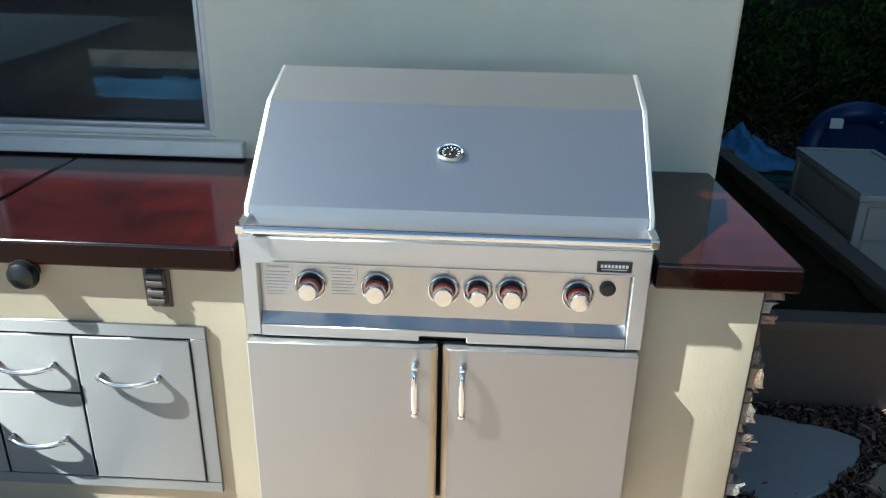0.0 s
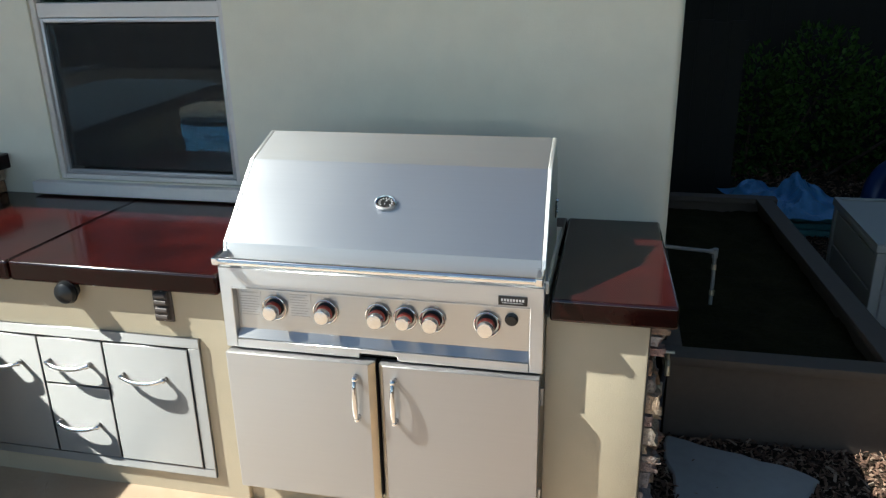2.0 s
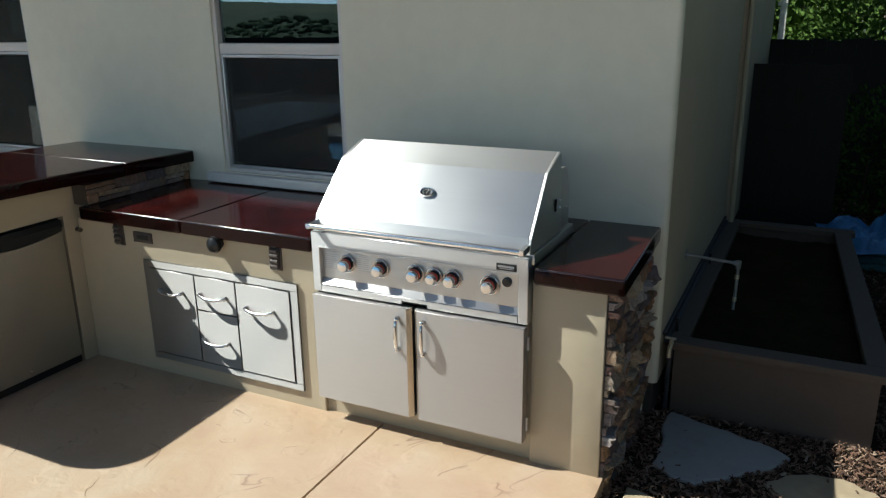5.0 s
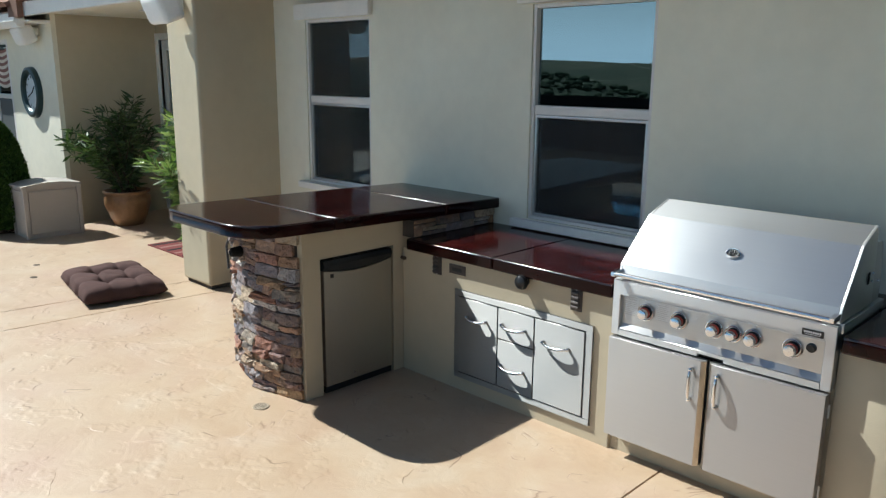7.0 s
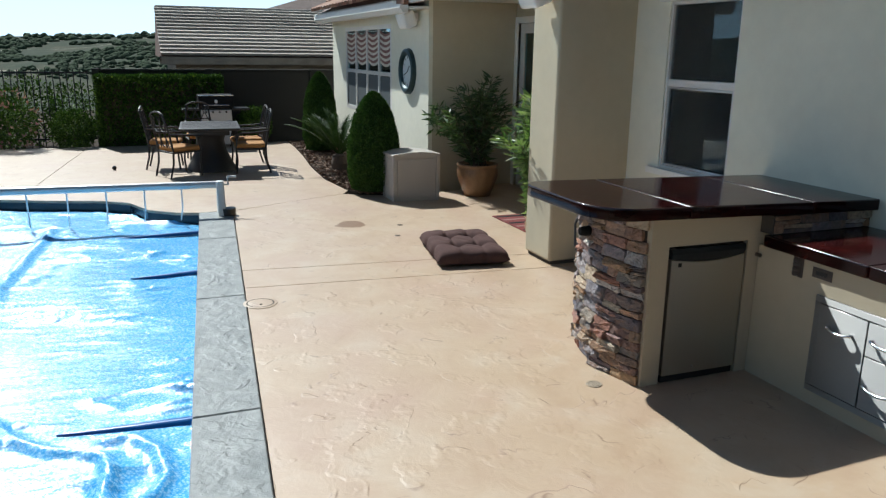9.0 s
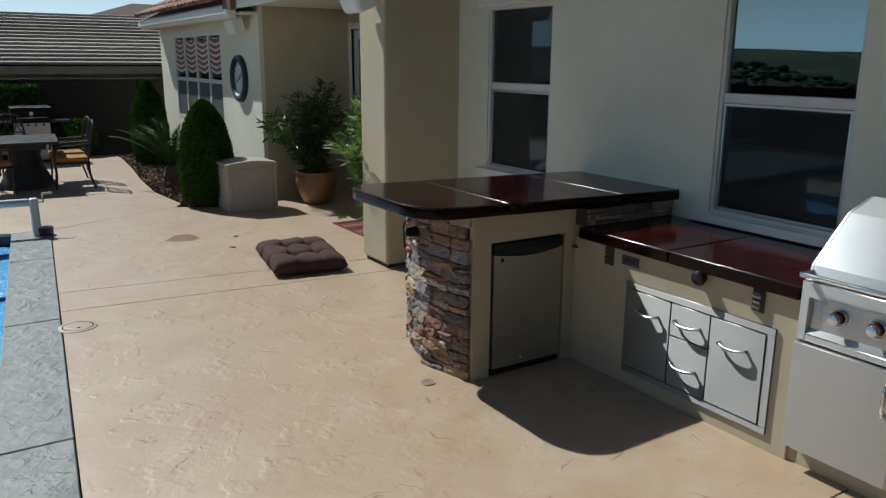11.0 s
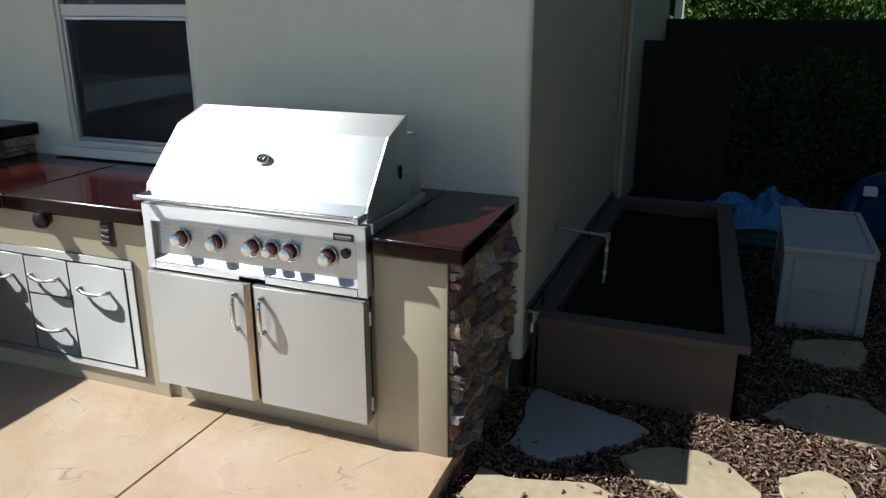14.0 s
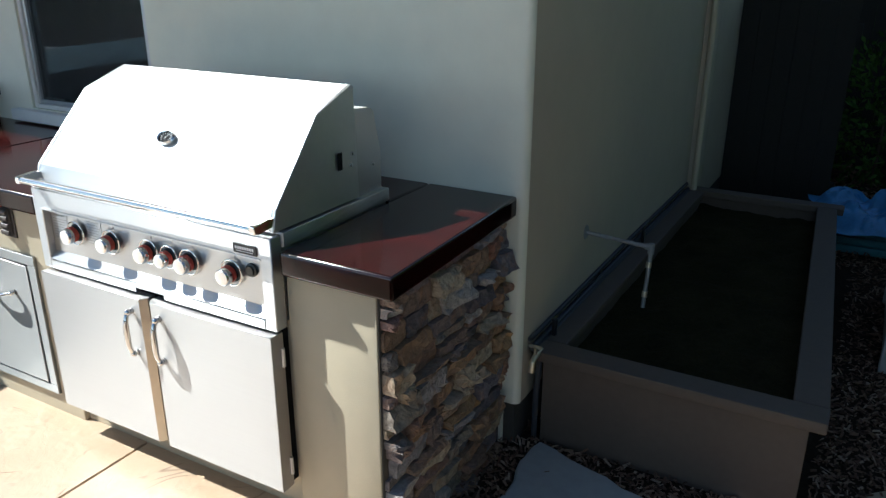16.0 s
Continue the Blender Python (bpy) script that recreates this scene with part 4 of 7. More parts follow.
def build_roof():
    roof = thing("roof", "clay barrel tile roof with a white fascia and gutter", "roof", kind="structure")
    # main block: eave at y 0.18, ridge along x
    # unseen deck, made steep and lopsided so its shadow covers the side yard
    bm = bmesh.new()
    add_prism(bm, [(0.029, 2.80), (4.6, 5.83), (6.7, 5.0), (6.95, 2.80)], 'x', -5.6, 1.35)
    part("roof_deck", bm, M_BROWNBEAM, roof)
    bm = bmesh.new()
    add_box(bm, -4.75, 1.36, 0.004, 0.027, 2.72, 2.88)
    part("fascia", bm, M_TRIM, roof, "white painted fascia board")
    bm = bmesh.new()
    add_prism(bm, [(0.10, 2.70), (4.6, 5.0), (6.95, 2.75)], 'x', -15.2, -5.62)
    part("roof_deck", bm, M_BROWNBEAM, roof)
    bm = bmesh.new()
    add_prism(bm, [(0.10, 2.70), (0.08, 2.70), (-0.01, 2.66), (-0.03, 2.56), (0.02, 2.49), (0.10, 2.49)], 'x', -15.12, -9.3, 0.006)
    part("gutter", bm, M_TRIM, roof, "white painted gutter")
    bm = bm_box(-15.12, -9.14, 0.10, 0.35, 2.545, 2.575)
    part("soffit", bm, M_TRIM, roof)
    bm = bmesh.new()
    tile_slope(bm, -15.12, -9.2, -0.02, 2.70, 1.6, 3.52)
    tile_slope(bm, -9.2, -5.4, 0.06, 2.76, 1.5, 3.52)
    ob = part("roof_tile", bm, M_CLAY, roof, "red-brown clay barrel tiles")
    ob["kind"] = "stuff"
    bm = bm_box(-9.3, -5.35, 0.06, 0.118, 2.62, 2.78, bev=0.006)
    part("fascia", bm, M_TRIM, roof, "cream fascia over the alcove")
    bm = bmesh.new()
    add_prism(bm, [(-9.5, 2.60), (-9.15, 2.60), (-9.15, 2.82), (-9.5, 2.95)], 'y', -0.02, 0.05)
    part("rake_board", bm, M_BROWNBEAM, roof, "brown rake board end")


build_roof()


def speaker(loc, rz):
    s = thing("outdoor_speaker", "white outdoor loudspeaker on a wall bracket under the eave", "speaker", loc, rz, "speakers under the eaves")
    bm = bmesh.new()
    add_prism(bm, [(-0.17, -0.12), (0.17, -0.12), (0.17, 0.12), (-0.17, 0.12)], 'y', -0.28, -0.08, 0.045, 4)
    bmesh.ops.rotate(bm, verts=bm.verts, cent=(0, -0.15, 0), matrix=Matrix.Rotation(radians(22), 3, 'X'))
    part("cabinet", bm, M_TRIM, s, "white plastic cabinet", True)
    bm = bmesh.new()
    add_box(bm, -0.035, 0.035, -0.09, 0.0, -0.02, 0.09, 0.006)
    part("bracket", bm, M_TRIM, s, "", True)


speaker((-4.98, 0.0, 2.5), 0)
speaker((-9.62, 0.35, 2.42), 0)


def wall_clock():
    c = thing("wall_clock", "round outdoor wall clock with a dark green rim", "clock", (-10.02, 0.35, 1.665))
    bm = bmesh.new()
    prof = [(0.24, 0.02), (0.26, 0.06), (0.30, 0.075), (0.335, 0.06), (0.345, 0.0), (0.24, 0.0)]
    n = 40
    rings = []
    for r, h in prof:
        rings.append([bm.verts.new((r * math.cos(2 * math.pi * k / n), -h, r * math.sin(2 * math.pi * k / n))) for k in range(n)])
    for a, b in zip(rings, rings[1:]):
        for k in range(n):
            bm.faces.new((a[k], a[(k + 1) % n], b[(k + 1) % n], b[k]))
    part("rim", bm, M_CLOCK, c, "", True)
    bm = bmesh.new()
    add_lathe(bm, [(0.0, 0.012), (0.25, 0.012), (0.25, 0.02), (0.0, 0.02)], 40, (0, 0, 0), (0, -1, 0))
    part("dial", bm, M_CLOCKFACE, c, "pale dial")
    for a, l in ((50, 0.13), (-110, 0.19)):
        bm = bmesh.new()
        e = (l * math.sin(radians(a)), -0.026, l * math.cos(radians(a)))
        add_tube(bm, [(0, -0.026, 0), e], 0.007, 6)
        part("pointer", bm, M_BLACK, c)
    for k in range(12):
        bm = bmesh.new()
        a = k * math.pi / 6
        add_tube(bm, [(0.19 * math.sin(a), -0.022, 0.19 * math.cos(a)), (0.225 * math.sin(a), -0.022, 0.225 * math.cos(a))], 0.006, 5)
        part("hour_mark", bm, M_BLACK, c)


wall_clock()
bm = bmesh.new()
add_lathe(bm, [(0.0, 0), (0.09, 0), (0.075, 0.012), (0.0, 0.012)], 20, (-7.6, 0.9, 2.645))
tagged(part("recessed_light", bm, M_WHITE), "white round recessed light in the alcove ceiling, switched off", "ceiling light")


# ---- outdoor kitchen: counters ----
def shade_sides(ob):
    """Paints the weaker light on the upright slab sides as a darker colour."""
    ob.data.materials.append(M_EDGE_SHADED)
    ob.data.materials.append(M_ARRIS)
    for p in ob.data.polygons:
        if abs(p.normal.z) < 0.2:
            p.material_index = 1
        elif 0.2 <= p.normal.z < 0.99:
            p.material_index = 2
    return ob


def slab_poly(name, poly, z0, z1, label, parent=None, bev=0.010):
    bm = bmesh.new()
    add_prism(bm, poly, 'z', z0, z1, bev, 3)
    return shade_sides(part(name, bm, M_COUNTER, parent, "", True))


bm = bmesh.new()
add_box(bm, -2.17, -0.70 + 0.16, 0.0, 0.80, -0.02, 0.845, 0.006)
add_box(bm, -0.54, 0.54, 0.02, 0.80, -0.02, 0.845)
add_box(bm, 0.54, 0.853, 0.0, 0.80, -0.1, 0.845, 0.006)
counter_base = tagged(part("counter_base", bm, M_STUCCO, None, "", True), "cream stucco base of the outdoor kitchen counter", "counter", "", "structure")
LAB_TOP = "glossy dark red stained concrete countertop slab with eased edges"
tops = ([(-2.10, -0.037), (-1.363, -0.037), (-1.363, 0.797), (-2.10, 0.797)],
        [(-1.357, -0.037), (-0.55, -0.037), (-0.55, 0.535), (-0.553, 0.797), (-1.357, 0.797)],
        [(-0.55, 0.538), (0.55, 0.538), (0.55, 0.797), (-0.55, 0.797)],
        [(0.553, -0.037), (0.93, -0.037), (0.905, 0.797), (0.553, 0.797)])
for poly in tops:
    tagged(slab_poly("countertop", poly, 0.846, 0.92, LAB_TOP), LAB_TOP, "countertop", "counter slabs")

def rise(y):
    """The patio falls away from the house, so the level bar stands higher over it at its outer end."""
    return 0.026 * (0.797 - y)


# bar: base with a curved stone side, fridge opening, raised slabs
BAR_CURVE = [(-2.19, -0.805), (-2.35, -0.845), (-2.52, -0.86), (-2.72, -0.84), (-2.93, -0.78), (-3.08, -0.70), (-3.18, -0.58), (-3.22, -0.42), (-3.20, -0.2), (-3.12, 0.2), (-3.05, 0.797)]
FR = (-0.672, -0.085, 0.0, 0.872)
inner = [(x + 0.03 if x < -2.6 else x, y + 0.035) for x, y in BAR_CURVE]
core = [(-2.62, 0.797), (-2.62, -0.78)] + [p for p in inner if p[0] < -2.62]
bar_base = thing("bar_base", "cream stucco bar base with a fridge opening", "bar counter", kind="structure")
bm = bmesh.new()
add_prism(bm, core[::-1], 'z', -0.02, 1.03)
pieces = [("core", bm)]
for name, box in (("pier", (-0.80, FR[0], -0.02, 1.03)), ("pier", (FR[1], 0.797, -0.02, 1.03)), ("lintel", (FR[0], FR[1], FR[3], 1.03))):
    pieces.append((name, bm_box(-2.62, -2.172, *box)))
for name, bm in pieces:
    for v in bm.verts:
        if v.co.z > 1.0:
            v.co.z += rise(v.co.y)
    part(name, bm, M_STUCCO, bar_base)
bm = bmesh.new()
add_box(bm, -2.172, -2.075, 0.0, 0.797, 0.9205, 1.033)
structure("bar_splash_backing", bm, M_MORTAR, "dark mortar behind the stone band under the raised bar", "mortar")
LAB_BAR = "glossy dark red stained concrete bar slab raised above the counter"
g = 0.004
corner_r = [(-2.02 - 0.26 * (1 - math.cos(t)), -0.995 - 0.26 * math.sin(t)) for t in [math.pi / 2 * i / 8 for i in range(9)]]
corner_l = [(-2.84 - 0.18 * math.sin(t), -1.075 - 0.18 * math.cos(t)) for t in [math.pi / 2 * i / 6 for i in range(7)]]
bars = ([(-3.045, 0.797), (-3.05, 0.25 + g), (-2.02, 0.25 + g), (-2.02, 0.797)],
        [(-3.05, 0.25 - g), (-3.03, -0.665 + g), (-2.02, -0.665 + g), (-2.02, 0.25 - g)],
        [(-2.02, -0.665 - g), *corner_r, *corner_l, (-3.03, -0.665 - g)])
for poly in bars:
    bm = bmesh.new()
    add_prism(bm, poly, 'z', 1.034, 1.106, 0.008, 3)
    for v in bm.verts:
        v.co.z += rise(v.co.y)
    tagged(shade_sides(part("bar_top", bm, M_BAR, None, "", True)), LAB_BAR, "bar top", "bar slabs")


# ---- ledge stones ----
def stone_pool(count=26):
    """Rough split-faced unit blocks: x along, y outward, z up."""
    rng = random.Random(11)
    out = []
    for _ in range(count):
        bm = bmesh.new()
        nx, nz = rng.choice((4, 5, 6)), rng.choice((3, 3, 4))
        tilt, lean = rng.uniform(-0.22, 0.22), rng.uniform(-0.25, 0.2)
        cut = [max(0.0, rng.uniform(-0.06, 0.09)) for _ in range(4)]
        grid = []
        for i in range(nx + 1):
            row = []
            for j in range(nz + 1):
                u, w = i / nx - 0.5, j / nz - 0.5
                side, lip = i in (0, nx), j in (0, nz)
                y = 0.8 + tilt * u * 2 + lean * w * 2 + rng.uniform(-0.2, 0.14)
                if side or lip:
                    y -= rng.uniform(0.0, 0.16)
                x = u + (0 if side else rng.uniform(-0.3, 0.3) / nx)
                z = w + (0 if lip else rng.uniform(-0.3, 0.3) / nz)
                # broken corners
                k = cut[(i == nx) * 2 + (j == nz)] if side and lip else 0
                x -= math.copysign(k, u) * 0.5 if k else 0
                z -= math.copysign(k, w) if k else 0
                row.append(bm.verts.new((x + rng.uniform(-0.012, 0.012), max(0.25, y), z + rng.uniform(-0.03, 0.03))))
            grid.append(row)
        for i in range(nx):
            for j in range(nz):
                q = (grid[i][j], grid[i + 1][j], grid[i + 1][j + 1], grid[i][j + 1])
                if rng.random() < 0.5:
                    bm.faces.new((q[0], q[1], q[2]))
                    bm.faces.new((q[0], q[2], q[3]))
                else:
                    bm.faces.new((q[0], q[1], q[3]))
                    bm.faces.new((q[1], q[2], q[3]))
        rim = [grid[i][0] for i in range(nx + 1)] + [grid[nx][j] for j in range(1, nz + 1)] + [grid[i][nz] for i in range(nx - 1, -1, -1)] + [grid[0][j] for j in range(nz - 1, 0, -1)]
        back = [bm.verts.new((v.co.x, 0.0, v.co.z)) for v in rim]
        for k in range(len(rim)):
            bm.faces.new((rim[k], rim[(k + 1) % len(rim)], back[(k + 1) % len(rim)], back[k]))
        bmesh.ops.recalc_face_normals(bm, faces=bm.faces)
        me = bpy.data.meshes.new("ledge_stone")
        bm.to_mesh(me)
        bm.free()
        me.materials.append(M_STONE)
        out.append(me)
    return out


STONES = stone_pool()


def lay_stones(parent, length, z0, z1, at, rng, heights=(0.035, 0.11), lengths=(0.09, 0.34), depth=(0.022, 0.06), lean=0.0):
    """Courses of stones along a line; at(s) gives the place and the outward angle at s metres."""
    z = z0
    while z < z1 - 0.015:
        h = min(rng.uniform(*heights), z1 - z)
        if z1 - z - h < 0.03:
            h = z1 - z
        s = -rng.uniform(0, 0.1)
        while s < length - 0.01:
            l = rng.uniform(*lengths)
            a, b = max(s, 0), min(s + l, length)
            if b - a > 0.035:
                subs = [(z, h)] if rng.random() > 0.3 or h < 0.055 else [(z, h * 0.48), (z + h * 0.5, h * 0.5)]
                for zz, hh in subs:
                    p, ang = at((a + b) / 2)
                    ob = new("stone", rng.choice(STONES))
                    ob.parent = parent
                    ob.matrix_basis = Matrix.Translation((p[0], p[1], zz + hh / 2)) @ Matrix.Rotation(ang, 4, 'Z') @ Matrix.Rotation(radians(rng.uniform(-1.6, 1.6)) + lean, 4, 'Y') @ Matrix.Diagonal(((b - a) - 0.006, rng.uniform(*depth), hh - 0.006, 1))
            s += l
        z += h


rng = random.Random(4)
end_wall = thing("stone_end_wall", "stacked ledge stone veneer on the counter end", "stone veneer", kind="structure")
bm = bm_box(0.8535, 0.857, 0.004, 0.797, -0.15, 0.843)
part("mortar", bm, M_MORTAR, end_wall)
lay_stones(end_wall, 0.785, -0.11, 0.842, lambda s: ((0.856, 0.008 + s), -math.pi / 2), rng, (0.03, 0.08), (0.07, 0.22), (0.016, 0.066))
bar_stone = thing("stone_bar_front", "stacked ledge stone veneer round the curved bar", "stone veneer", kind="structure")


def along(line):
    pts = [Vector((*p, 0)) for p in line]
    seg = [(b - a).length for a, b in zip(pts, pts[1:])]
    def at(s):
        for a, b, l in zip(pts, pts[1:], seg):
            if s <= l or b is pts[-1]:
                p, d = a + (b - a) * (s / l), b - a
                return (p.x, p.y), math.atan2(-d.y, -d.x) + math.pi
            s -= l
    return sum(seg), at


bm = bmesh.new()
lo = [bm.verts.new((x + 0.012 if x < -3 else x, y + 0.012, -0.02)) for x, y in BAR_CURVE]
hi = [bm.verts.new((x + 0.012 if x < -3 else x, y + 0.012, 1.05)) for x, y in BAR_CURVE]
for i in range(len(lo) - 1):
    bm.faces.new((lo[i], lo[i + 1], hi[i + 1], hi[i]))
part("mortar", bm, M_MORTAR, bar_stone)


def bar_at():
    total, at = along(BAR_CURVE[:9])
    return total, (lambda s: ((at(s)[0]), at(s)[1]))


total, at = bar_at()
# stones face outward, away from the bar
lay_stones(bar_stone, total, 0.0, 1.06, lambda s: (at(s)[0], at(s)[1] - 0.0), rng, (0.045, 0.095), (0.09, 0.25), (0.02, 0.07))
splash = thing("stone_splash", "low band of brown ledge stone under the raised bar", "stone veneer", kind="structure")
lay_stones(splash, 0.78, 0.922, 1.034, lambda s: ((-2.076, 0.008 + s), -math.pi / 2), rng, (0.03, 0.06), (0.08, 0.24), (0.014, 0.03))


# ---- grill ----
def build_grill():
    gr = thing("grill", "built-in stainless steel gas grill with a closed lid", "grill", (0, 0, 0.66))
    O = -0.66

    def P(name, bm, material, parent=gr, label="", smooth=True):
        bmesh.ops.translate(bm, verts=bm.verts, vec=(0, 0, O if parent is gr else 0))
        return part(name, bm, material, parent, label, smooth)

    # body sunk into the counter, with the flange
    bm = bmesh.new()
    add_box(bm, -0.535, 0.535, 0.0, 0.53, 0.69, 0.962)
    add_box(bm, -0.547, 0.547, -0.005, 0.535, 0.921, 0.965, 0.003)
    P("body", bm, M_STEEL)
    # control box: frame round a recess
    x0, x1, y0, y1 = -0.531, 0.538, -0.05, -0.004
    bm = bmesh.new()
    surround = [(x0, 0.670), (-0.488, 0.670), (-0.488, 0.889), (0.494, 0.889), (0.494, 0.670), (x1, 0.670), (x1, 0.959), (x0, 0.959)]
    add_prism(bm, surround, 'y', y0, y1, 0.003, 1)
    P("control_box", bm, M_STEEL)
    # the drip tray slot is cut out of the lower rail
    bm = bmesh.new()
    slot = [(-0.488, 0.670), (-0.058, 0.670), (-0.058, 0.686), (0.070, 0.686), (0.070, 0.670), (0.494, 0.670), (0.494, 0.703), (-0.488, 0.703)]
    add_prism(bm, slot, 'y', y0 - 0.001, y1, 0.002, 1)
    P("lower_rail", bm, M_STEEL)
    bm = bmesh.new()
    add_prism(bm, [(-0.022, 0.888), (-0.004, 0.888), (-0.004, 0.700), (-0.046, 0.7035), (-0.0492, 0.706), (-0.026, 0.733)], 'x', -0.487, 0.493)
    P("control_panel", bm, M_STEEL_PANEL, gr, "", False)
    bm = bmesh.new()
    add_box(bm, -0.49, 0.496, -0.053, -0.0505, 0.886, 0.891)
    P("panel_trim", bm, M_STEEL)
    # black block in the cut-out, painting the dark of the open slot
    bm = bm_box(-0.057, 0.069, -0.03, -0.01, 0.6695, 0.6855)
    P("drip_slot_shade", bm, M_BLACKMATT)
    for x in (-0.351, -0.173, 0.006, 0.097, 0.185, 0.36):
        r = 0.030 if x != 0.097 else 0.027
        z = 0.818
        bm = bmesh.new()
        add_lathe(bm, [(0.0, 0), (r + 0.001, 0), (r + 0.001, 0.005), (r - 0.003, 0.009), (r * 0.6, 0.0095), (0, 0.0095)], 26, (x, -0.024, z), (0, -1, -0.06))
        bz = P("knob_base", bm, M_BLACK, gr, "black knob base")
        bm = bmesh.new()
        ring = [(x + (r + 0.010) * math.cos(a), -0.033, z - 0.001 + (r + 0.010) * math.sin(a)) for a in [2 * math.pi * i / 28 for i in range(29)]]
        add_tube(bm, ring, 0.0028, 8, False)
        P("knob_bezel", bm, M_CHROME, gr, "polished ring bezel")
        bm = bmesh.new()
        add_lathe(bm, [(0.0, 0.0), (r - 0.009, 0), (r - 0.009, 0.005), (r - 0.003, 0.005), (r - 0.003, 0.018), (0, 0.018)], 24, (x, -0.034, z), (0, -1, -0.1))
        P("knob_ring", bm, M_RED, gr, "red translucent ring")
        bm = bmesh.new()
        add_lathe(bm, [(0.0, 0.0), (r - 0.006, 0), (r - 0.0035, 0.003), (r - 0.0035, 0.019), (r - 0.007, 0.0235), (r * 0.4, 0.0245), (0, 0.0245)], 28, (x, -0.052, z - 0.004), (0, -1, 0.02))
        P("knob", bm, M_CHROME, gr, "polished steel knob")
        bm = bm_box(x - 0.011, x + 0.011, -0.0245, -0.02, z + 0.042, z + 0.056, bev=0.001)
        P("knob_marker", bm, M_SILVER)
    bm = bmesh.new()
    add_lathe(bm, [(0, 0), (0.021, 0), (0.021, 0.006), (0.015, 0.008), (0.015, 0.014), (0, 0.014)], 22, (0.436, -0.024, 0.838), (0, -1, 0))
    P("igniter_button", bm, M_BLACK, gr, "black push button")
    # name plate, without its lettering
    bm = bm_box(0.398, 0.487, -0.054, -0.0505, 0.897, 0.927, bev=0.002)
    plate = P("name_plate", bm, M_BLACK, gr, "black name plate")
    for k in range(8):
        xa = 0.407 + k * 0.0091
        part("plate_bar", bm_box(xa, xa + 0.0062, -0.0555, -0.0543, 0.9105 + O, 0.919 + O), M_WHITE, plate)
    part("plate_bar", bm_box(0.410, 0.474, -0.0555, -0.0543, 0.9045 + O, 0.9065 + O), M_WHITE, plate)
    # printed lighting notes
    sheet = P("lighting_label", bm_box(-0.478, -0.40, -0.0245, -0.0235, 0.776, 0.886), M_STEEL, gr, "printed lighting instructions")
    sheet2 = P("lighting_label", bm_box(-0.30, -0.225, -0.0245, -0.0235, 0.776, 0.886), M_STEEL, gr, "printed lighting instructions")
    for k, words in enumerate(("GRILL LIGHTING", "INSTRUCTIONS")):
        cu = bpy.data.curves.new("notes_title", 'FONT')
        cu.body, cu.size, cu.align_x, cu.extrude = words, 0.0085, 'CENTER', 0.0002
        cu.materials.append(M_INK)
        t = new("notes_title", cu)
        t.parent = sheet
        t.matrix_basis = Matrix.Translation((-0.439, -0.0252, 0.872 - 0.010 * k + O)) @ Matrix.Rotation(radians(90), 4, 'X')
    for s, xa, xb, n in ((sheet, -0.473, -0.405, 8), (sheet2, -0.296, -0.23, 10)):
        for k in range(n):
            z = (0.850 if s is sheet else 0.876) - k * 0.0095
            part("print_line", bm_box(xa, xb - 0.012 * ((k * 7) % 3) / 2, -0.0252, -0.0246, z + O, z + 0.0016 + O), M_INK, s)
    # lid
    prof = [(-0.035, 0.972), (-0.016, 1.034), (0.192, 1.264), (0.366, 1.328), (0.376, 1.322), (0.376, 0.972)]

    def taper(bm):
        # the lid draws in a little towards its top
        for v in bm.verts:
            k = max(0.0, v.co.z - 1.04) / 0.29
            v.co.x *= 1 - (0.052 if v.co.x < 0 else 0.018) * k

    bm = bmesh.new()
    add_prism(bm, prof, 'x', -0.503, 0.523)
    taper(bm)
    lid = P("lid", bm, M_STEEL, gr, "brushed stainless lid with a faceted front", False)
    for s in (-1, 1):
        bm = bmesh.new()
        big = [(-0.035, 0.970), (-0.0165, 1.0345), (0.192, 1.2655), (0.366, 1.3295), (0.378, 1.323), (0.378, 0.970)]
        a, b = (0.5235, 0.538) if s > 0 else (-0.518, -0.5035)
        add_prism(bm, big, 'x', a, b, 0.0025, 1)
        taper(bm)
        bmesh.ops.translate(bm, verts=bm.verts, vec=(0, 0, O))
        part("lid_side", bm, M_LIDEDGE, lid, "bright folded lid side", True)
    bm = bmesh.new()
    roll = [(0.458 + 0.03 * math.sin(a), 1.215 + 0.03 * math.cos(a)) for a in [radians(8 + 12 * i) for i in range(6)]]
    add_prism(bm, [(0.383, 0.966), (0.383, 1.252)] + roll + [(0.522, 1.09), (0.522, 0.966)], 'x', -0.515, 0.525)
    P("rear_shroud", bm, M_STEEL_PANEL)
    bm = bm_box(0.5375, 0.541, 0.268, 0.292, 1.08, 1.135, bev=0.002)
    P("rotisserie_slot", bm, M_BLACKMATT)
    for y, z in ((0.335, 1.085), (0.47, 1.06), (0.345, 1.12)):
        bm = bmesh.new()
        add_lathe(bm, [(0, 0), (0.007, 0), (0.006, 0.006), (0, 0.007)], 10, (0.536 if y < 0.38 else 0.525, y, z), (1, 0, 0))
        P("screw", bm, M_CHROME)
    # handle
    bm = bmesh.new()
    add_tube(bm, [(-0.514, -0.092, 0.997), (0.534, -0.092, 0.997)], 0.0125, 18)
    hd = P("lid_handle", bm, M_CHROME, gr, "polished tubular handle")
    for s in (-1, 1):
        bm = bmesh.new()
        a, b = (-0.518, -0.496) if s < 0 else (0.514, 0.536)
        add_prism(bm, [(-0.105, 0.985), (-0.085, 0.982), (-0.034, 0.986), (-0.022, 1.013), (-0.045, 1.015), (-0.085, 1.011), (-0.105, 1.009)], 'x', a, b, 0.003, 2)
        P("handle_bracket", bm, M_CHROME, gr, "cast handle bracket")
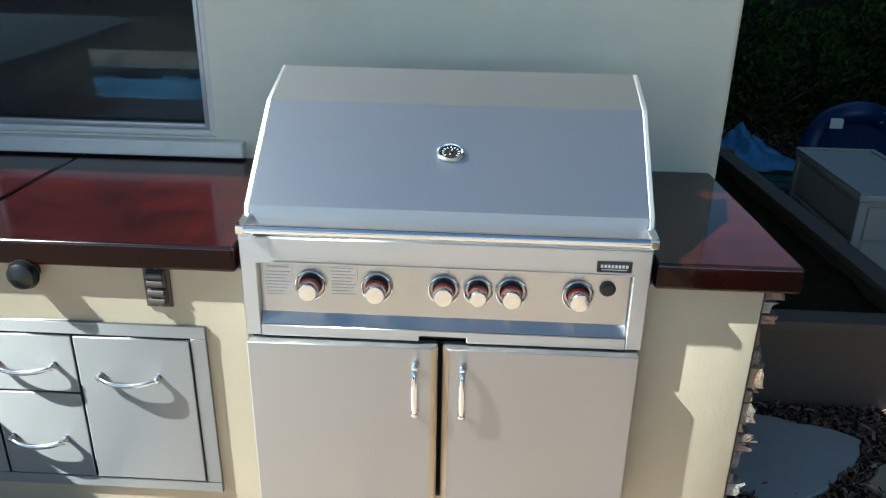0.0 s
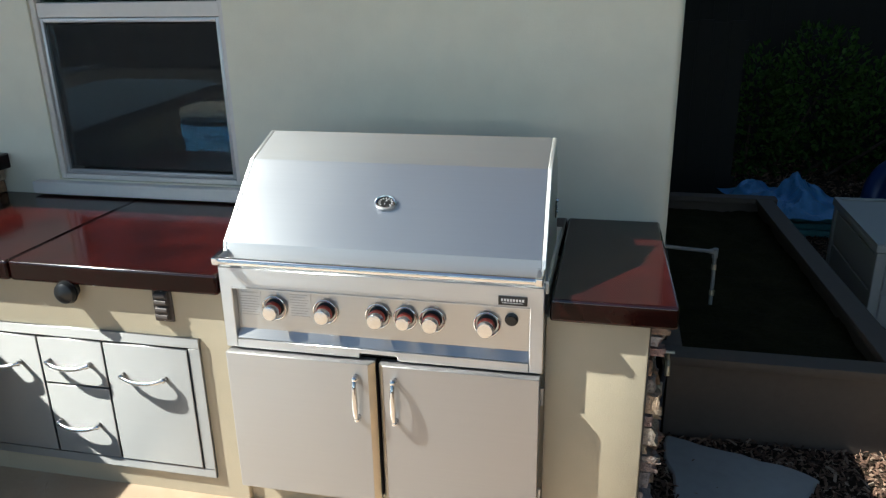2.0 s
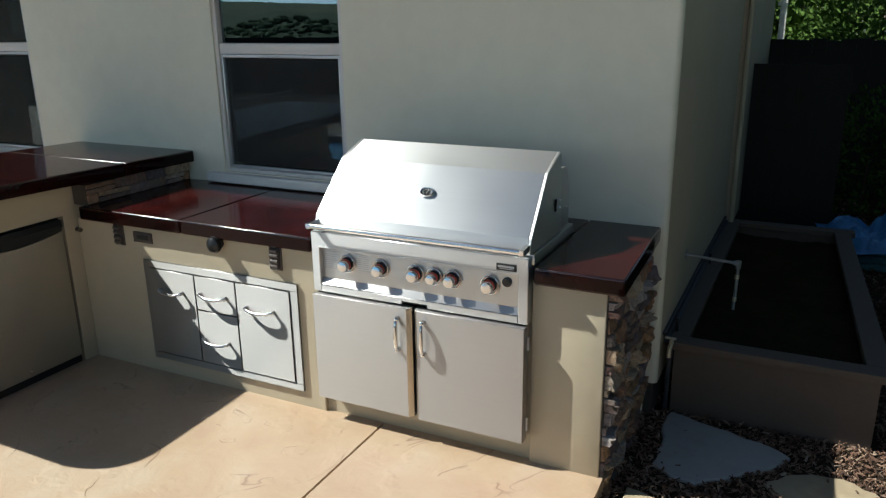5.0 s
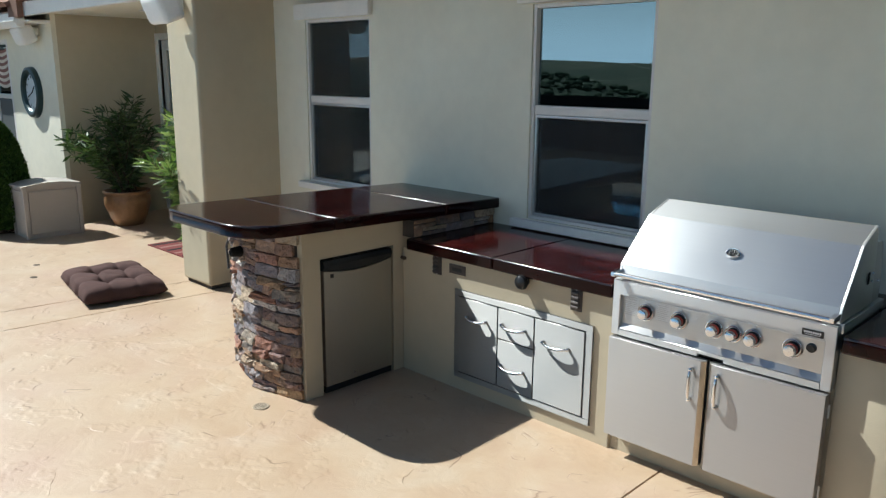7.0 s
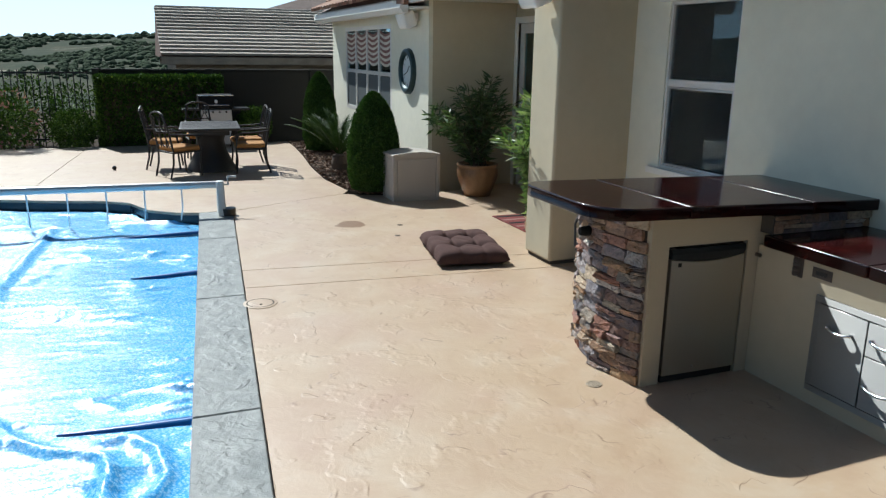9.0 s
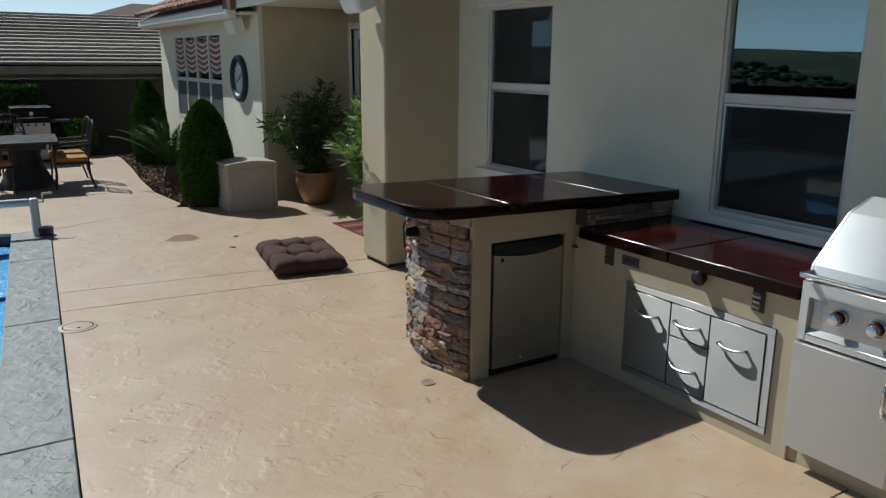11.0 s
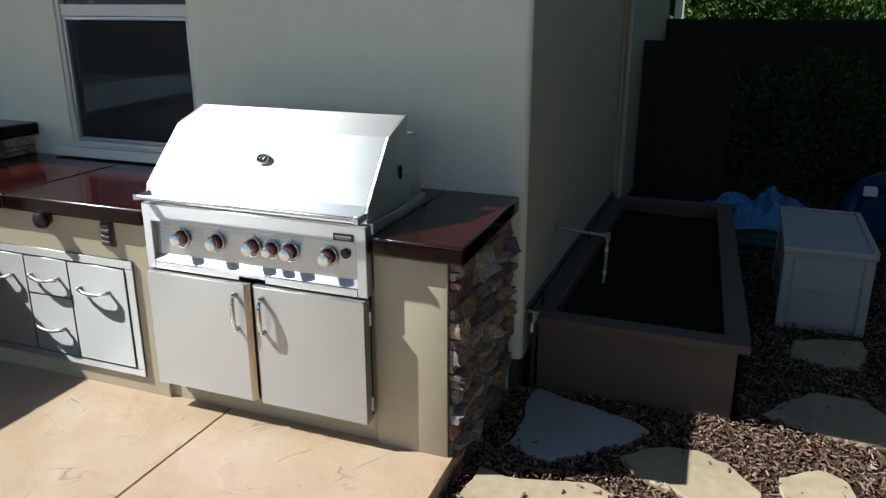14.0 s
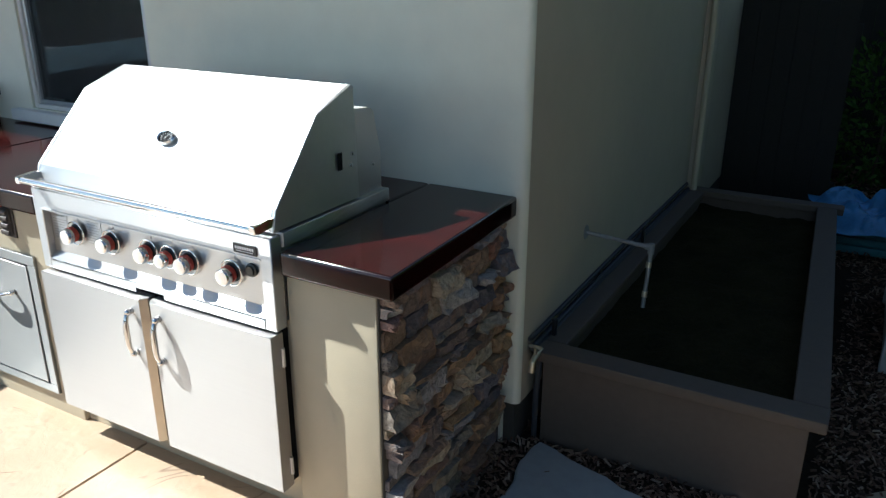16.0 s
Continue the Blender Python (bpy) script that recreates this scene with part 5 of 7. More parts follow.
    # thermometer on the slope
    n = Vector((0, -0.75, 0.662)).normalized()
    c = Vector((0.012, 0.0945, 1.1555)) + n * 0.004
    bm = bmesh.new()
    add_lathe(bm, [(0.031, 0.0), (0.041, 0.0), (0.041, 0.008), (0.036, 0.013), (0.031, 0.011)], 34, c, n)
    u, w = Vector((1, 0, 0)), n.cross(Vector((1, 0, 0))).normalized()

    def oval(bm, o):
        for v in bm.verts:
            q = v.co - o
            v.co -= w * q.dot(w) * 0.4
            v.co -= u * (v.co - o).dot(u) * 0.1
    oval(bm, c)
    gauge = P("thermometer", bm, M_CHROME, gr, "oval lid thermometer with a chrome ring")
    bm = bmesh.new()
    add_lathe(bm, [(0, 0), (0.032, 0), (0.032, 0.006), (0, 0.006)], 30, c + Vector((0, 0, O)), n)
    oval(bm, c + Vector((0, 0, O)))
    part("dial", bm, M_BLACKMATT, gauge, "black dial")
    base = c + Vector((0, 0, O)) + n * 0.0068
    for k in range(11):
        a = radians(-130 + 26 * k)
        d = math.sin(a) * u + math.cos(a) * w
        bm = bmesh.new()
        add_tube(bm, [base + d * 0.020, base + d * 0.027], 0.0013, 4)
        oval(bm, base)
        part("tick", bm, M_WHITE, gauge)
    bm = bmesh.new()
    d = (0.25 * u + w).normalized()
    add_tube(bm, [base - d * 0.012, base + d * 0.019], 0.0013, 5)
    oval(bm, base)
    part("needle", bm, M_WHITE, gauge)
    bm = bmesh.new()
    add_lathe(bm, [(0, 0), (0.005, 0), (0.004, 0.002), (0, 0.002)], 10, base, n)
    part("needle_hub", bm, M_BLACK, gauge)


build_grill()


def bow_handle(name, p0, p1, out, parent, r=0.0065, reach=0.036):
    """A bowed bar handle on two little posts, standing out along -y."""
    p0, p1 = Vector(p0), Vector(p1)
    pts = []
    for i in range(13):
        t = i / 12
        o = reach * (1 - (2 * t - 1) ** 4 * 0.45)
        q = p0.lerp(p1, t)
        pts.append((q.x, q.y - o, q.z - (0.012 * math.sin(math.pi * t) if abs(p0.z - p1.z) < 0.01 else 0)))
    bm = bmesh.new()
    add_tube(bm, pts, [r * (0.95 + 0.35 * math.sin(math.pi * i / 12)) for i in range(13)], 12)
    for p, q in ((p0, pts[0]), (p1, pts[-1])):
        add_tube(bm, [p, (q[0], q[1] + 0.002, q[2])], [r * 1.5, r * 1.15], 12)
        bmesh.ops.create_uvsphere(bm, u_segments=12, v_segments=8, radius=r * 1.55, matrix=Matrix.Translation(q))
    return part(name, bm, M_CHROME, parent, "polished chrome bow handle", "all")


def build_doors():
    cab = thing("grill_cabinet", "pair of stainless steel access doors under the grill, closed", "cabinet", (0, 0, 0.12))
    O = -0.12
    # black sheet instead of a steel frame, painting the shade in the gap
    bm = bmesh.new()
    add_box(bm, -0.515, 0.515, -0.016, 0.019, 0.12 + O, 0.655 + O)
    part("door_frame", bm, M_BLACKMATT, cab, "black sheet painting the shade between the doors")
    for s, xa, xb in ((-1, -0.526, -0.007), (1, 0.008, 0.531)):
        yf, yb, z0, z1 = -0.073, -0.020, 0.122 + O, 0.660 + O
        c = 0.016
        if s < 0:
            poly = [(xa, yb), (xa, yf), (xb - c, yf), (xb, yf + 0.022), (xb, yb)]
        else:
            poly = [(xa, yb), (xa, yf + 0.022), (xa + c, yf), (xb, yf), (xb, yb)]
        bm = bmesh.new()
        add_prism(bm, poly, 'z', z0, z1, 0.0025, 2)
        d = part("door", bm, M_STEEL_V, cab, "brushed stainless door with a folded edge", True)
        bm = bmesh.new()
        e = 0.0012
        if s < 0:
            strip = [(xb - c - 0.001, yf - e), (xb + 0.001, yf + 0.022 - e), (xb + 0.001, yf + 0.0226), (xb - c - 0.001, yf + 0.0006)]
        else:
            strip = [(xa - 0.001, yf + 0.022 - e), (xa + c + 0.001, yf - e), (xa + c + 0.001, yf + 0.0006), (xa - 0.001, yf + 0.0226)]
        add_prism(bm, strip, 'z', z0 + 0.002, z1 - 0.002)
        part("folded_edge", bm, M_FOLD_TINTED, d, "polished folded edge, tan with the patio's painted reflection")
        hx = -0.066 if s < 0 else 0.063
        bow_handle("handle", (hx, yf + 0.001, 0.462 + O), (hx, yf + 0.001, 0.612 + O), None, d, 0.0075, 0.031)
        for z in (0.2, 0.58):
            bm = bmesh.new()
            hx = xa - 0.004 if s < 0 else xb + 0.004
            add_tube(bm, [(hx, -0.03, z - 0.03 + O), (hx, -0.03, z + 0.03 + O)], 0.006, 8)
            part("hinge", bm, M_STEEL, d)


build_doors()


def build_drawers():
    un = thing("drawer_unit", "stainless steel built-in unit with two doors and two drawers", "drawer unit", (-1.175, 0, 0.085))
    X, O = 1.175, -0.085
    x0, x1, z0, z1 = -1.68, -0.662, 0.088, 0.664

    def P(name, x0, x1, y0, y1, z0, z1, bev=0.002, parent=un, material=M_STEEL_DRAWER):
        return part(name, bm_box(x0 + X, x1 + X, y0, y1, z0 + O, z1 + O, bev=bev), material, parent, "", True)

    for b in ((x0, x1, 0.625, z1), (x0, x1, z0, 0.125)):
        P("frame_rail", b[0], b[1], -0.014, -0.001, b[2], b[3])
    P("frame_stile", x0, x0 + 0.04, -0.0135, -0.001, 0.125, 0.625)
    P("frame_stile", x1 - 0.045, x1, -0.0135, -0.001, 0.125, 0.625)
    # black sheet, seen as dark gaps round the fronts
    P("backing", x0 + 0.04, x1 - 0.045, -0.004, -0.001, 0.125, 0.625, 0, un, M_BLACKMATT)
    for name, xa, xb, za, zb, h in (("door", -1.637, -1.326, 0.13, 0.62, (-1.56, -1.41, 0.508)), ("drawer", -1.320, -1.052, 0.432, 0.62, (-1.282, -1.112, 0.525)),
                                    ("drawer", -1.320, -1.052, 0.13, 0.426, (-1.284, -1.12, 0.268)), ("door", -1.046, -0.710, 0.13, 0.62, (-0.978, -0.81, 0.497))):
        f = P(name, xa, xb, -0.018, -0.005, za, zb, 0.003)
        bow_handle("handle", (h[0] + X, -0.018, h[2] + O), (h[1] + X, -0.018, h[2] + O), None, f, 0.0065, 0.033)


build_drawers()


def build_fridge():
    f = thing("mini_fridge", "stainless compact refrigerator set into the bar, door closed", "refrigerator", (-2.17, -0.38, 0.0))
    # local x points out of the bar, y along it
    bm = bm_box(-0.44, -0.03, -0.278, 0.282, 0.02, 0.86)
    part("cabinet", bm, M_BLACK, f)
    n, ya, yb = 14, -0.272, 0.272
    front = []
    bm = bmesh.new()
    zt = [0.792 - 0.028 * math.sin(math.pi * i / n) for i in range(n + 1)]
    for i in range(n + 1):
        y = ya + (yb - ya) * i / n
        front.append([bm.verts.new((x, y, z)) for x, z in ((0.004, 0.05), (0.004, zt[i]), (-0.028, zt[i]), (-0.028, 0.05))])
    for a, b in zip(front, front[1:]):
        for k in range(4):
            bm.faces.new((a[k], b[k], b[(k + 1) % 4], a[(k + 1) % 4]))
    bm.faces.new(front[0])
    bm.faces.new(front[-1][::-1])
    door = part("door", bm, M_STEEL_FRIDGE, f, "brushed stainless door with a curved top edge")
    bm = bmesh.new()
    rows = []
    for i in range(n + 1):
        y = ya + (yb - ya) * i / n
        rows.append([bm.verts.new((x, y, z)) for x, z in ((0.002, zt[i] + 0.004), (0.012, 0.825), (0.006, 0.856), (-0.028, 0.856), (-0.028, zt[i] + 0.004))])
    for a, b in zip(rows, rows[1:]):
        for k in range(5):
            bm.faces.new((a[k], b[k], b[(k + 1) % 5], a[(k + 1) % 5]))
    bm.faces.new(rows[0])
    bm.faces.new(rows[-1][::-1])
    part("handle_grip", bm, M_BLACK, door, "glossy black curved grip")
    part("badge", bm_box(0.0045, 0.0065, -0.222, -0.198, 0.745, 0.77), M_BLACK, door, "small black badge")
    bm = bmesh.new()
    add_lathe(bm, [(0, 0), (0.008, 0), (0.007, 0.005), (0, 0.006)], 12, (0.004, -0.05, 0.09), (1, 0, 0))
    part("lock", bm, M_CHROME, door, "", True)
    part("kick_plate", bm_box(-0.03, -0.006, -0.272, 0.272, 0.005, 0.043), M_BLACK, f)


build_fridge()


def outlet(name, x, z, label, flaps=2):
    o = thing(name, label, "outlet", (x, 0, z))
    part("cover_plate", bm_box(-0.037, 0.037, -0.008, -0.0005, -0.062, 0.062, bev=0.003), M_OUTLET, o, "", True)
    for k in range(flaps):
        zc = 0.027 - 0.054 * k
        flap = part("flap", bm_box(-0.027, 0.027, -0.018, -0.0082, zc - 0.025, zc + 0.025, bev=0.004), M_OUTLET, o, "ribbed metal weather flap", True)
        for j in (-1, 1):
            bm = bmesh.new()
            zr = zc + j * 0.0125
            add_prism(bm, [(-0.0182, zr - 0.011), (-0.025, zr - 0.009), (-0.0275, zr - 0.001), (-0.0245, zr + 0.008), (-0.0182, zr + 0.011)], 'x', -0.024, 0.024, 0.003, 2)
            part("rib", bm, M_OUTLET, flap, "", True)
    for zz in (-0.055, 0.055):
        bm = bmesh.new()
        add_lathe(bm, [(0, 0), (0.004, 0), (0.003, 0.0015), (0, 0.002)], 10, (0, -0.0081, zz), (0, -1, 0))
        part("screw", bm, M_SILVER, o)


outlet("weatherproof_outlet", -0.782, 0.782, "bronze weatherproof double outlet below the countertop")
outlet("weatherproof_outlet", -1.843, 0.784, "dark bronze weatherproof outlet in the corner")
sw = thing("switch_plate", "small dark bronze horizontal switch plate on stucco", "switch", (-1.668, 0, 0.784))
part("cover_plate", bm_box(-0.068, 0.068, -0.008, -0.0005, -0.03, 0.03, bev=0.003), M_OUTLET, sw, "", True)
part("rocker", bm_box(-0.04, 0.04, -0.012, -0.0085, -0.012, 0.012, bev=0.002), M_BLACK, sw, "", True)
kn = thing("gas_valve_knob", "round black gas valve knob under the counter edge", "knob", (-1.135, 0, 0.818))
bm = bmesh.new()
add_lathe(bm, [(0, 0), (0.028, 0), (0.028, 0.012), (0.036, 0.02), (0.041, 0.036), (0.037, 0.056), (0.022, 0.068), (0, 0.071)], 26, (0, -0.0005, 0), (0, -1, 0))
part("dome", bm, M_BLACK, kn, "glossy black dome", True)
bm = bmesh.new()
add_lathe(bm, [(0.042, 0), (0.044, 0.003), (0.042, 0.006)], 26, (0, -0.034, 0), (0, -1, 0))
part("rim", bm, M_BLACKMATT, kn, "", True)
bm = bmesh.new()
add_lathe(bm, [(0, 0), (0.012, 0), (0.012, 0.006), (0.006, 0.009), (0.006, 0.02), (0.013, 0.024), (0.012, 0.034), (0, 0.036)], 16, (-2.1695, -0.012, 0.777), (1, 0, 0))
tagged(part("wall_hook", bm, M_BRONZE, None, "", True), "small dark knob on the stucco beside the fridge", "knob")
bm = bmesh.new()
add_lathe(bm, [(0, 0), (0.03, 0), (0.035, 0.01), (0.028, 0.07), (0.02, 0.075), (0, 0.06)], 18, (-2.74, -0.862, 0.86), (-0.2, -1, 0))
tagged(part("stone_outlet_cap", bm, M_BLACKMATT, None, "", True), "black round outlet cap on the stone bar front", "outlet")


# ---- side yard ----
def build_mulch():
    poly = [(0.873, 0.02), (0.86, 0.0), (0.887, -0.5), (0.94, -2.0), (1.32, -4.0), (3.62, -6.0), (9.0, -6.0), (9.0, 9.0), (0.92, 9.0), (0.92, 0.84), (0.855, 0.80)]
    bm = bmesh.new()
    add_prism(bm, poly, 'z', -0.2, -0.095)
    structure("mulch_bed", bm, M_SOIL, "dark soil bed under bark chips", "ground")
    rng = np.random.default_rng(3)
    v, f = [], []
    def chip(x, y, z, s):
        a, tilt, roll = rng.uniform(0, 2 * math.pi), rng.normal(0, 0.45), rng.normal(0, 0.6)
        l, w, t = s * rng.uniform(0.7, 1.6), s * rng.uniform(0.2, 0.5), s * rng.uniform(0.08, 0.2)
        m = Euler((roll, tilt, a)).to_matrix()
        base = len(v)
        for dx, dy, dz in ((-.5, -.4, 0), (.45, -.5, 0), (.5, .35, 0), (-.4, .5, 0), (-.4, -.3, 1), (.38, -.4, 1), (.42, .28, 1), (-.3, .4, 1)):
            p = m @ Vector((dx * l, dy * w, dz * t))
            v.append((x + p.x, y + p.y, z + p.z))
        for q in ((0, 1, 5, 4), (1, 2, 6, 5), (2, 3, 7, 6), (3, 0, 4, 7), (4, 5, 6, 7)):
            f.append([base + i for i in q])
    n = 0
    while n < 34000:
        x, y = rng.uniform(0.86, 3.6), rng.uniform(-1.6, 3.9)
        if not inside((x, y), poly) or (0.95 < x < 1.96 and 0.88 < y < 3.5):
            continue
        if (x > 2.6 or y > 2.0) and rng.random() < 0.5:
            continue
        if any(inside((x, y), s) for s, _ in FLAGS) and rng.random() > 0.035:
            continue
        chip(x, y, -0.093 + abs(rng.normal(0, 0.012)), rng.uniform(0.011, 0.032))
        n += 1
    while n < 50000:
        x, y = rng.uniform(0.9, 5.1), rng.uniform(-6.0, 6.4)
        if not inside((x, y), poly) or (0.86 < x < 3.6 and -1.6 < y < 3.9):
            continue
        chip(x, y, -0.093 + abs(rng.normal(0, 0.012)), rng.uniform(0.025, 0.06))
        n += 1
    me = bpy.data.meshes.new("bark_mulch")
    me.from_pydata(v, [], f)
    tagged(mesh_part("bark_mulch", me, M_MULCH), "loose brown bark chips over the side yard", "mulch", "", "stuff")


FLAGS = [
    ([(1.0, 0.86), (0.985, 0.70), (1.03, 0.52), (1.02, 0.34), (1.12, 0.27), (1.23, 0.25), (1.38, 0.40), (1.52, 0.53), (1.60, 0.655), (1.45, 0.72), (1.25, 0.79)], M_FLAGGREY),
    ([(0.95, 0.10), (0.94, -0.12), (0.96, -0.45), (1.15, -0.55), (1.42, -0.5), (1.53, -0.2), (1.51, 0.12), (1.40, 0.17), (1.15, 0.09)], M_FLAG),
    ([(1.50, 0.40), (1.57, 0.28), (1.72, 0.22), (1.9, 0.12), (2.03, 0.18), (2.06, 0.32), (1.94, 0.50), (1.80, 0.56), (1.62, 0.52)], M_FLAG),
    ([(2.07, 1.0), (2.22, 0.92), (2.45, 0.86), (2.62, 0.92), (2.64, 1.15), (2.52, 1.32), (2.32, 1.33), (2.2, 1.22)], M_FLAG),
    ([(2.23, 1.95), (2.22, 1.72), (2.36, 1.66), (2.54, 1.68), (2.62, 1.9), (2.6, 2.06), (2.4, 2.02)], M_FLAG),
    ([(2.13, 0.47), (2.12, 0.1), (2.3, 0.0), (2.48, 0.12), (2.4, 0.55), (2.28, 0.60)], M_FLAG),
    ([(1.58, -0.02), (1.62, -0.35), (1.9, -0.42), (2.0, -0.1), (1.82, 0.06)], M_FLAG),
]
for poly, material in FLAGS:
    bm = bmesh.new()
    rr = random.Random(len(poly) * 7 + int(poly[0][0] * 100))
    dense = []
    for a, b in zip(poly, poly[1:] + poly[:1]):
        for t in (0, 0.33, 0.66):
            dense.append((a[0] + (b[0] - a[0]) * t + rr.uniform(-0.012, 0.012), a[1] + (b[1] - a[1]) * t + rr.uniform(-0.012, 0.012)))
    add_prism(bm, dense, 'z', -0.13, -0.076 + rr.uniform(-0.004, 0.004), 0.008, 1, True)
    lab = "irregular grey flagstone stepping stone set in bark" if material is M_FLAGGREY else "irregular tan flagstone stepping stone set in bark"
    tagged(part("stepping_stone", bm, material), lab, "stepping stone", "stepping stones")
build_mulch()


def build_bed():
    b = thing("raised_bed", "brown board raised planter bed with bare dark soil", "raised bed", (0.965, 0.861, -0.1))
    W, L, H, t = 1.0, 2.66, 0.408, 0.04
    h = H - 0.045
    for k in range(1):
        z0, z1 = 0.001, h - 0.001
        part("front_board", bm_box(0.03, W - 0.04, 0.03, 0.03 + t, z0, z1, bev=0.003), M_BEDWOOD, b)
        part("back_board", bm_box(0.03, W - 0.14, L - t - 0.03, L - 0.03, z0, z1, bev=0.003), M_BEDWOOD, b)
        part("left_board", bm_box(0.0301, 0.07, 0.072, L - 0.072, z0, z1, bev=0.003), M_BEDWOOD, b)
        bm = bmesh.new()
        add_prism(bm, [(W - 0.08, 0.072), (W - 0.04, 0.072), (W - 0.18, L - 0.072), (W - 0.22, L - 0.072)], 'z', z0, z1, 0.003)
        part("right_board", bm, M_BEDWOOD, b)
    zc = h + 0.002
    part("front_cap", bm_box(0.0, W + 0.01, 0.0, 0.11, zc, zc + 0.042, bev=0.006), M_BEDWOOD, b, "", True)
    part("back_cap", bm_box(0.0, W - 0.1, L - 0.10, L, zc, zc + 0.042, bev=0.006), M_BEDWOOD, b, "", True)
    part("left_cap", bm_box(0.0, 0.09, 0.114, L - 0.104, zc, zc + 0.04, bev=0.006), M_BEDWOOD, b, "", True)
    bm = bmesh.new()
    add_prism(bm, [(W - 0.105, 0.114), (W + 0.008, 0.114), (W - 0.135, L - 0.104), (W - 0.245, L - 0.104)], 'z', zc, zc + 0.04, 0.006)
    part("right_cap", bm, M_BEDWOOD, b, "", True)
    bm = bmesh.new()
    nx, ny = 24, 56
    rows = []
    for j in range(ny + 1):
        y = 0.072 + (L - 0.144) * j / ny
        xr = W - 0.082 - 0.14 * j / ny
        rows.append([bm.verts.new((0.072 + (xr - 0.072) * i / nx, y, h - 0.06 + 0.02 * noise.noise((i * 0.35, j * 0.35, 2)) + 0.01 * noise.noise((i * 1.3, j * 1.3, 5)))) for i in range(nx + 1)])
    for a, c in zip(rows, rows[1:]):
        for i in range(nx):
            bm.faces.new((a[i], a[i + 1], c[i + 1], c[i]))
    part("soil", bm, M_BEDSOIL, b, "bare dark soil", "all")


build_bed()


def build_pipes():
    t = thing("water_pipe", "white pvc water pipe reaching out over the planter", "pipe", (0.93, 1.48, 0.57))
    bm = bmesh.new()
    add_tube(bm, [(-0.005, -0.01, 0.022), (0.14, 0.0, 0.008), (0.275, 0.0, 0.0)], 0.009, 12)
    part("arm", bm, M_OLDPIPE, t, "", True)
    bm = bmesh.new()
    add_tube(bm, [(0.262, 0, 0.001), (0.294, 0, -0.001)], 0.014, 12)
    add_tube(bm, [(0.287, 0, 0.016), (0.287, 0, -0.03)], 0.014, 12)
    part("elbow", bm, M_OLDPIPE, t, "", True)
    bm = bmesh.new()
    add_tube(bm, [(0.287, 0, -0.03), (0.287, -0.02, -0.15), (0.284, -0.035, -0.26)], [0.009, 0.009, 0.009], 12)
    part("drop", bm, M_OLDPIPE, t, "", True)
    for z in (-0.075, -0.2):
        bm = bmesh.new()
        add_tube(bm, [(0.2865, -0.008 + 0.02 * (z + 0.075) / 0.12, z + 0.012), (0.286, -0.012 + 0.02 * (z + 0.075) / 0.12, z - 0.012)], 0.012, 12)
        part("coupling", bm, M_BRASS, t, "", True)
    bm = bmesh.new()
    add_lathe(bm, [(0, 0), (0.035, 0), (0.03, 0.008), (0, 0.009)], 16, (0.0, -0.01, 0.022), (1, 0, 0))
    part("wall_flange", bm, M_OLDPIPE, t, "", True)
    for k, (x, z, r) in enumerate(((0.955, 0.31, 0.013), (0.945, 0.345, 0.010), (0.965, 0.30, 0.008))):
        bm = bmesh.new()
        add_tube(bm, [(x, 0.87, z), (x, 2.0, z + 0.01), (x, 3.40, z)], r, 10)
        tagged(part("wall_conduit", bm, M_GREYPIPE, None, "", True), "grey conduit running along the foot of the side wall", "pipe", "conduits along the wall")
    for y in (1.03, 2.27):
        bm = bmesh.new()
        add_box(bm, 0.972, 0.99, y - 0.012, y + 0.012, 0.285, 0.375, 0.003)
        tagged(part("pipe_clamp", bm, M_BLACK, None, "", True), "small black clamp holding the conduit to the planter edge", "clamp", "conduit clamps")
    v = thing("hose_bib", "small brass hose valve at the planter corner", "valve", (0.985, 0.835, 0.30))
    bm = bmesh.new()
    add_tube(bm, [(0, 0.06, 0), (0, 0.0, 0), (0, -0.03, -0.012), (0, -0.038, -0.05)], 0.011, 10)
    part("spout", bm, M_BRASS, v, "", True)
    bm = bmesh.new()
    add_tube(bm, [(0, 0, 0), (0, -0.005, 0.04)], 0.007, 8)
    add_tube(bm, [(-0.026, -0.006, 0.042), (0.026, -0.006, 0.042)], 0.007, 8)
    part("handle", bm, M_BRASS, v, "", True)
    bm = bmesh.new()
    add_tube(bm, [(0.0, 0.05, 0.0), (-0.012, 0.05, -0.2), (-0.012, 0.05, -0.4)], 0.012, 8)
    part("riser", bm, M_GREYPIPE, v, "", True)
    bm = bmesh.new()
    add_tube(bm, [(0.985, 3.435, 0.02), (0.985, 3.435, 2.72)], 0.02, 12)
    tagged(part("downspout", bm, M_WALLTAN_SHADED, None, "", True), "cream painted downspout on the side wall", "downspout")


build_pipes()


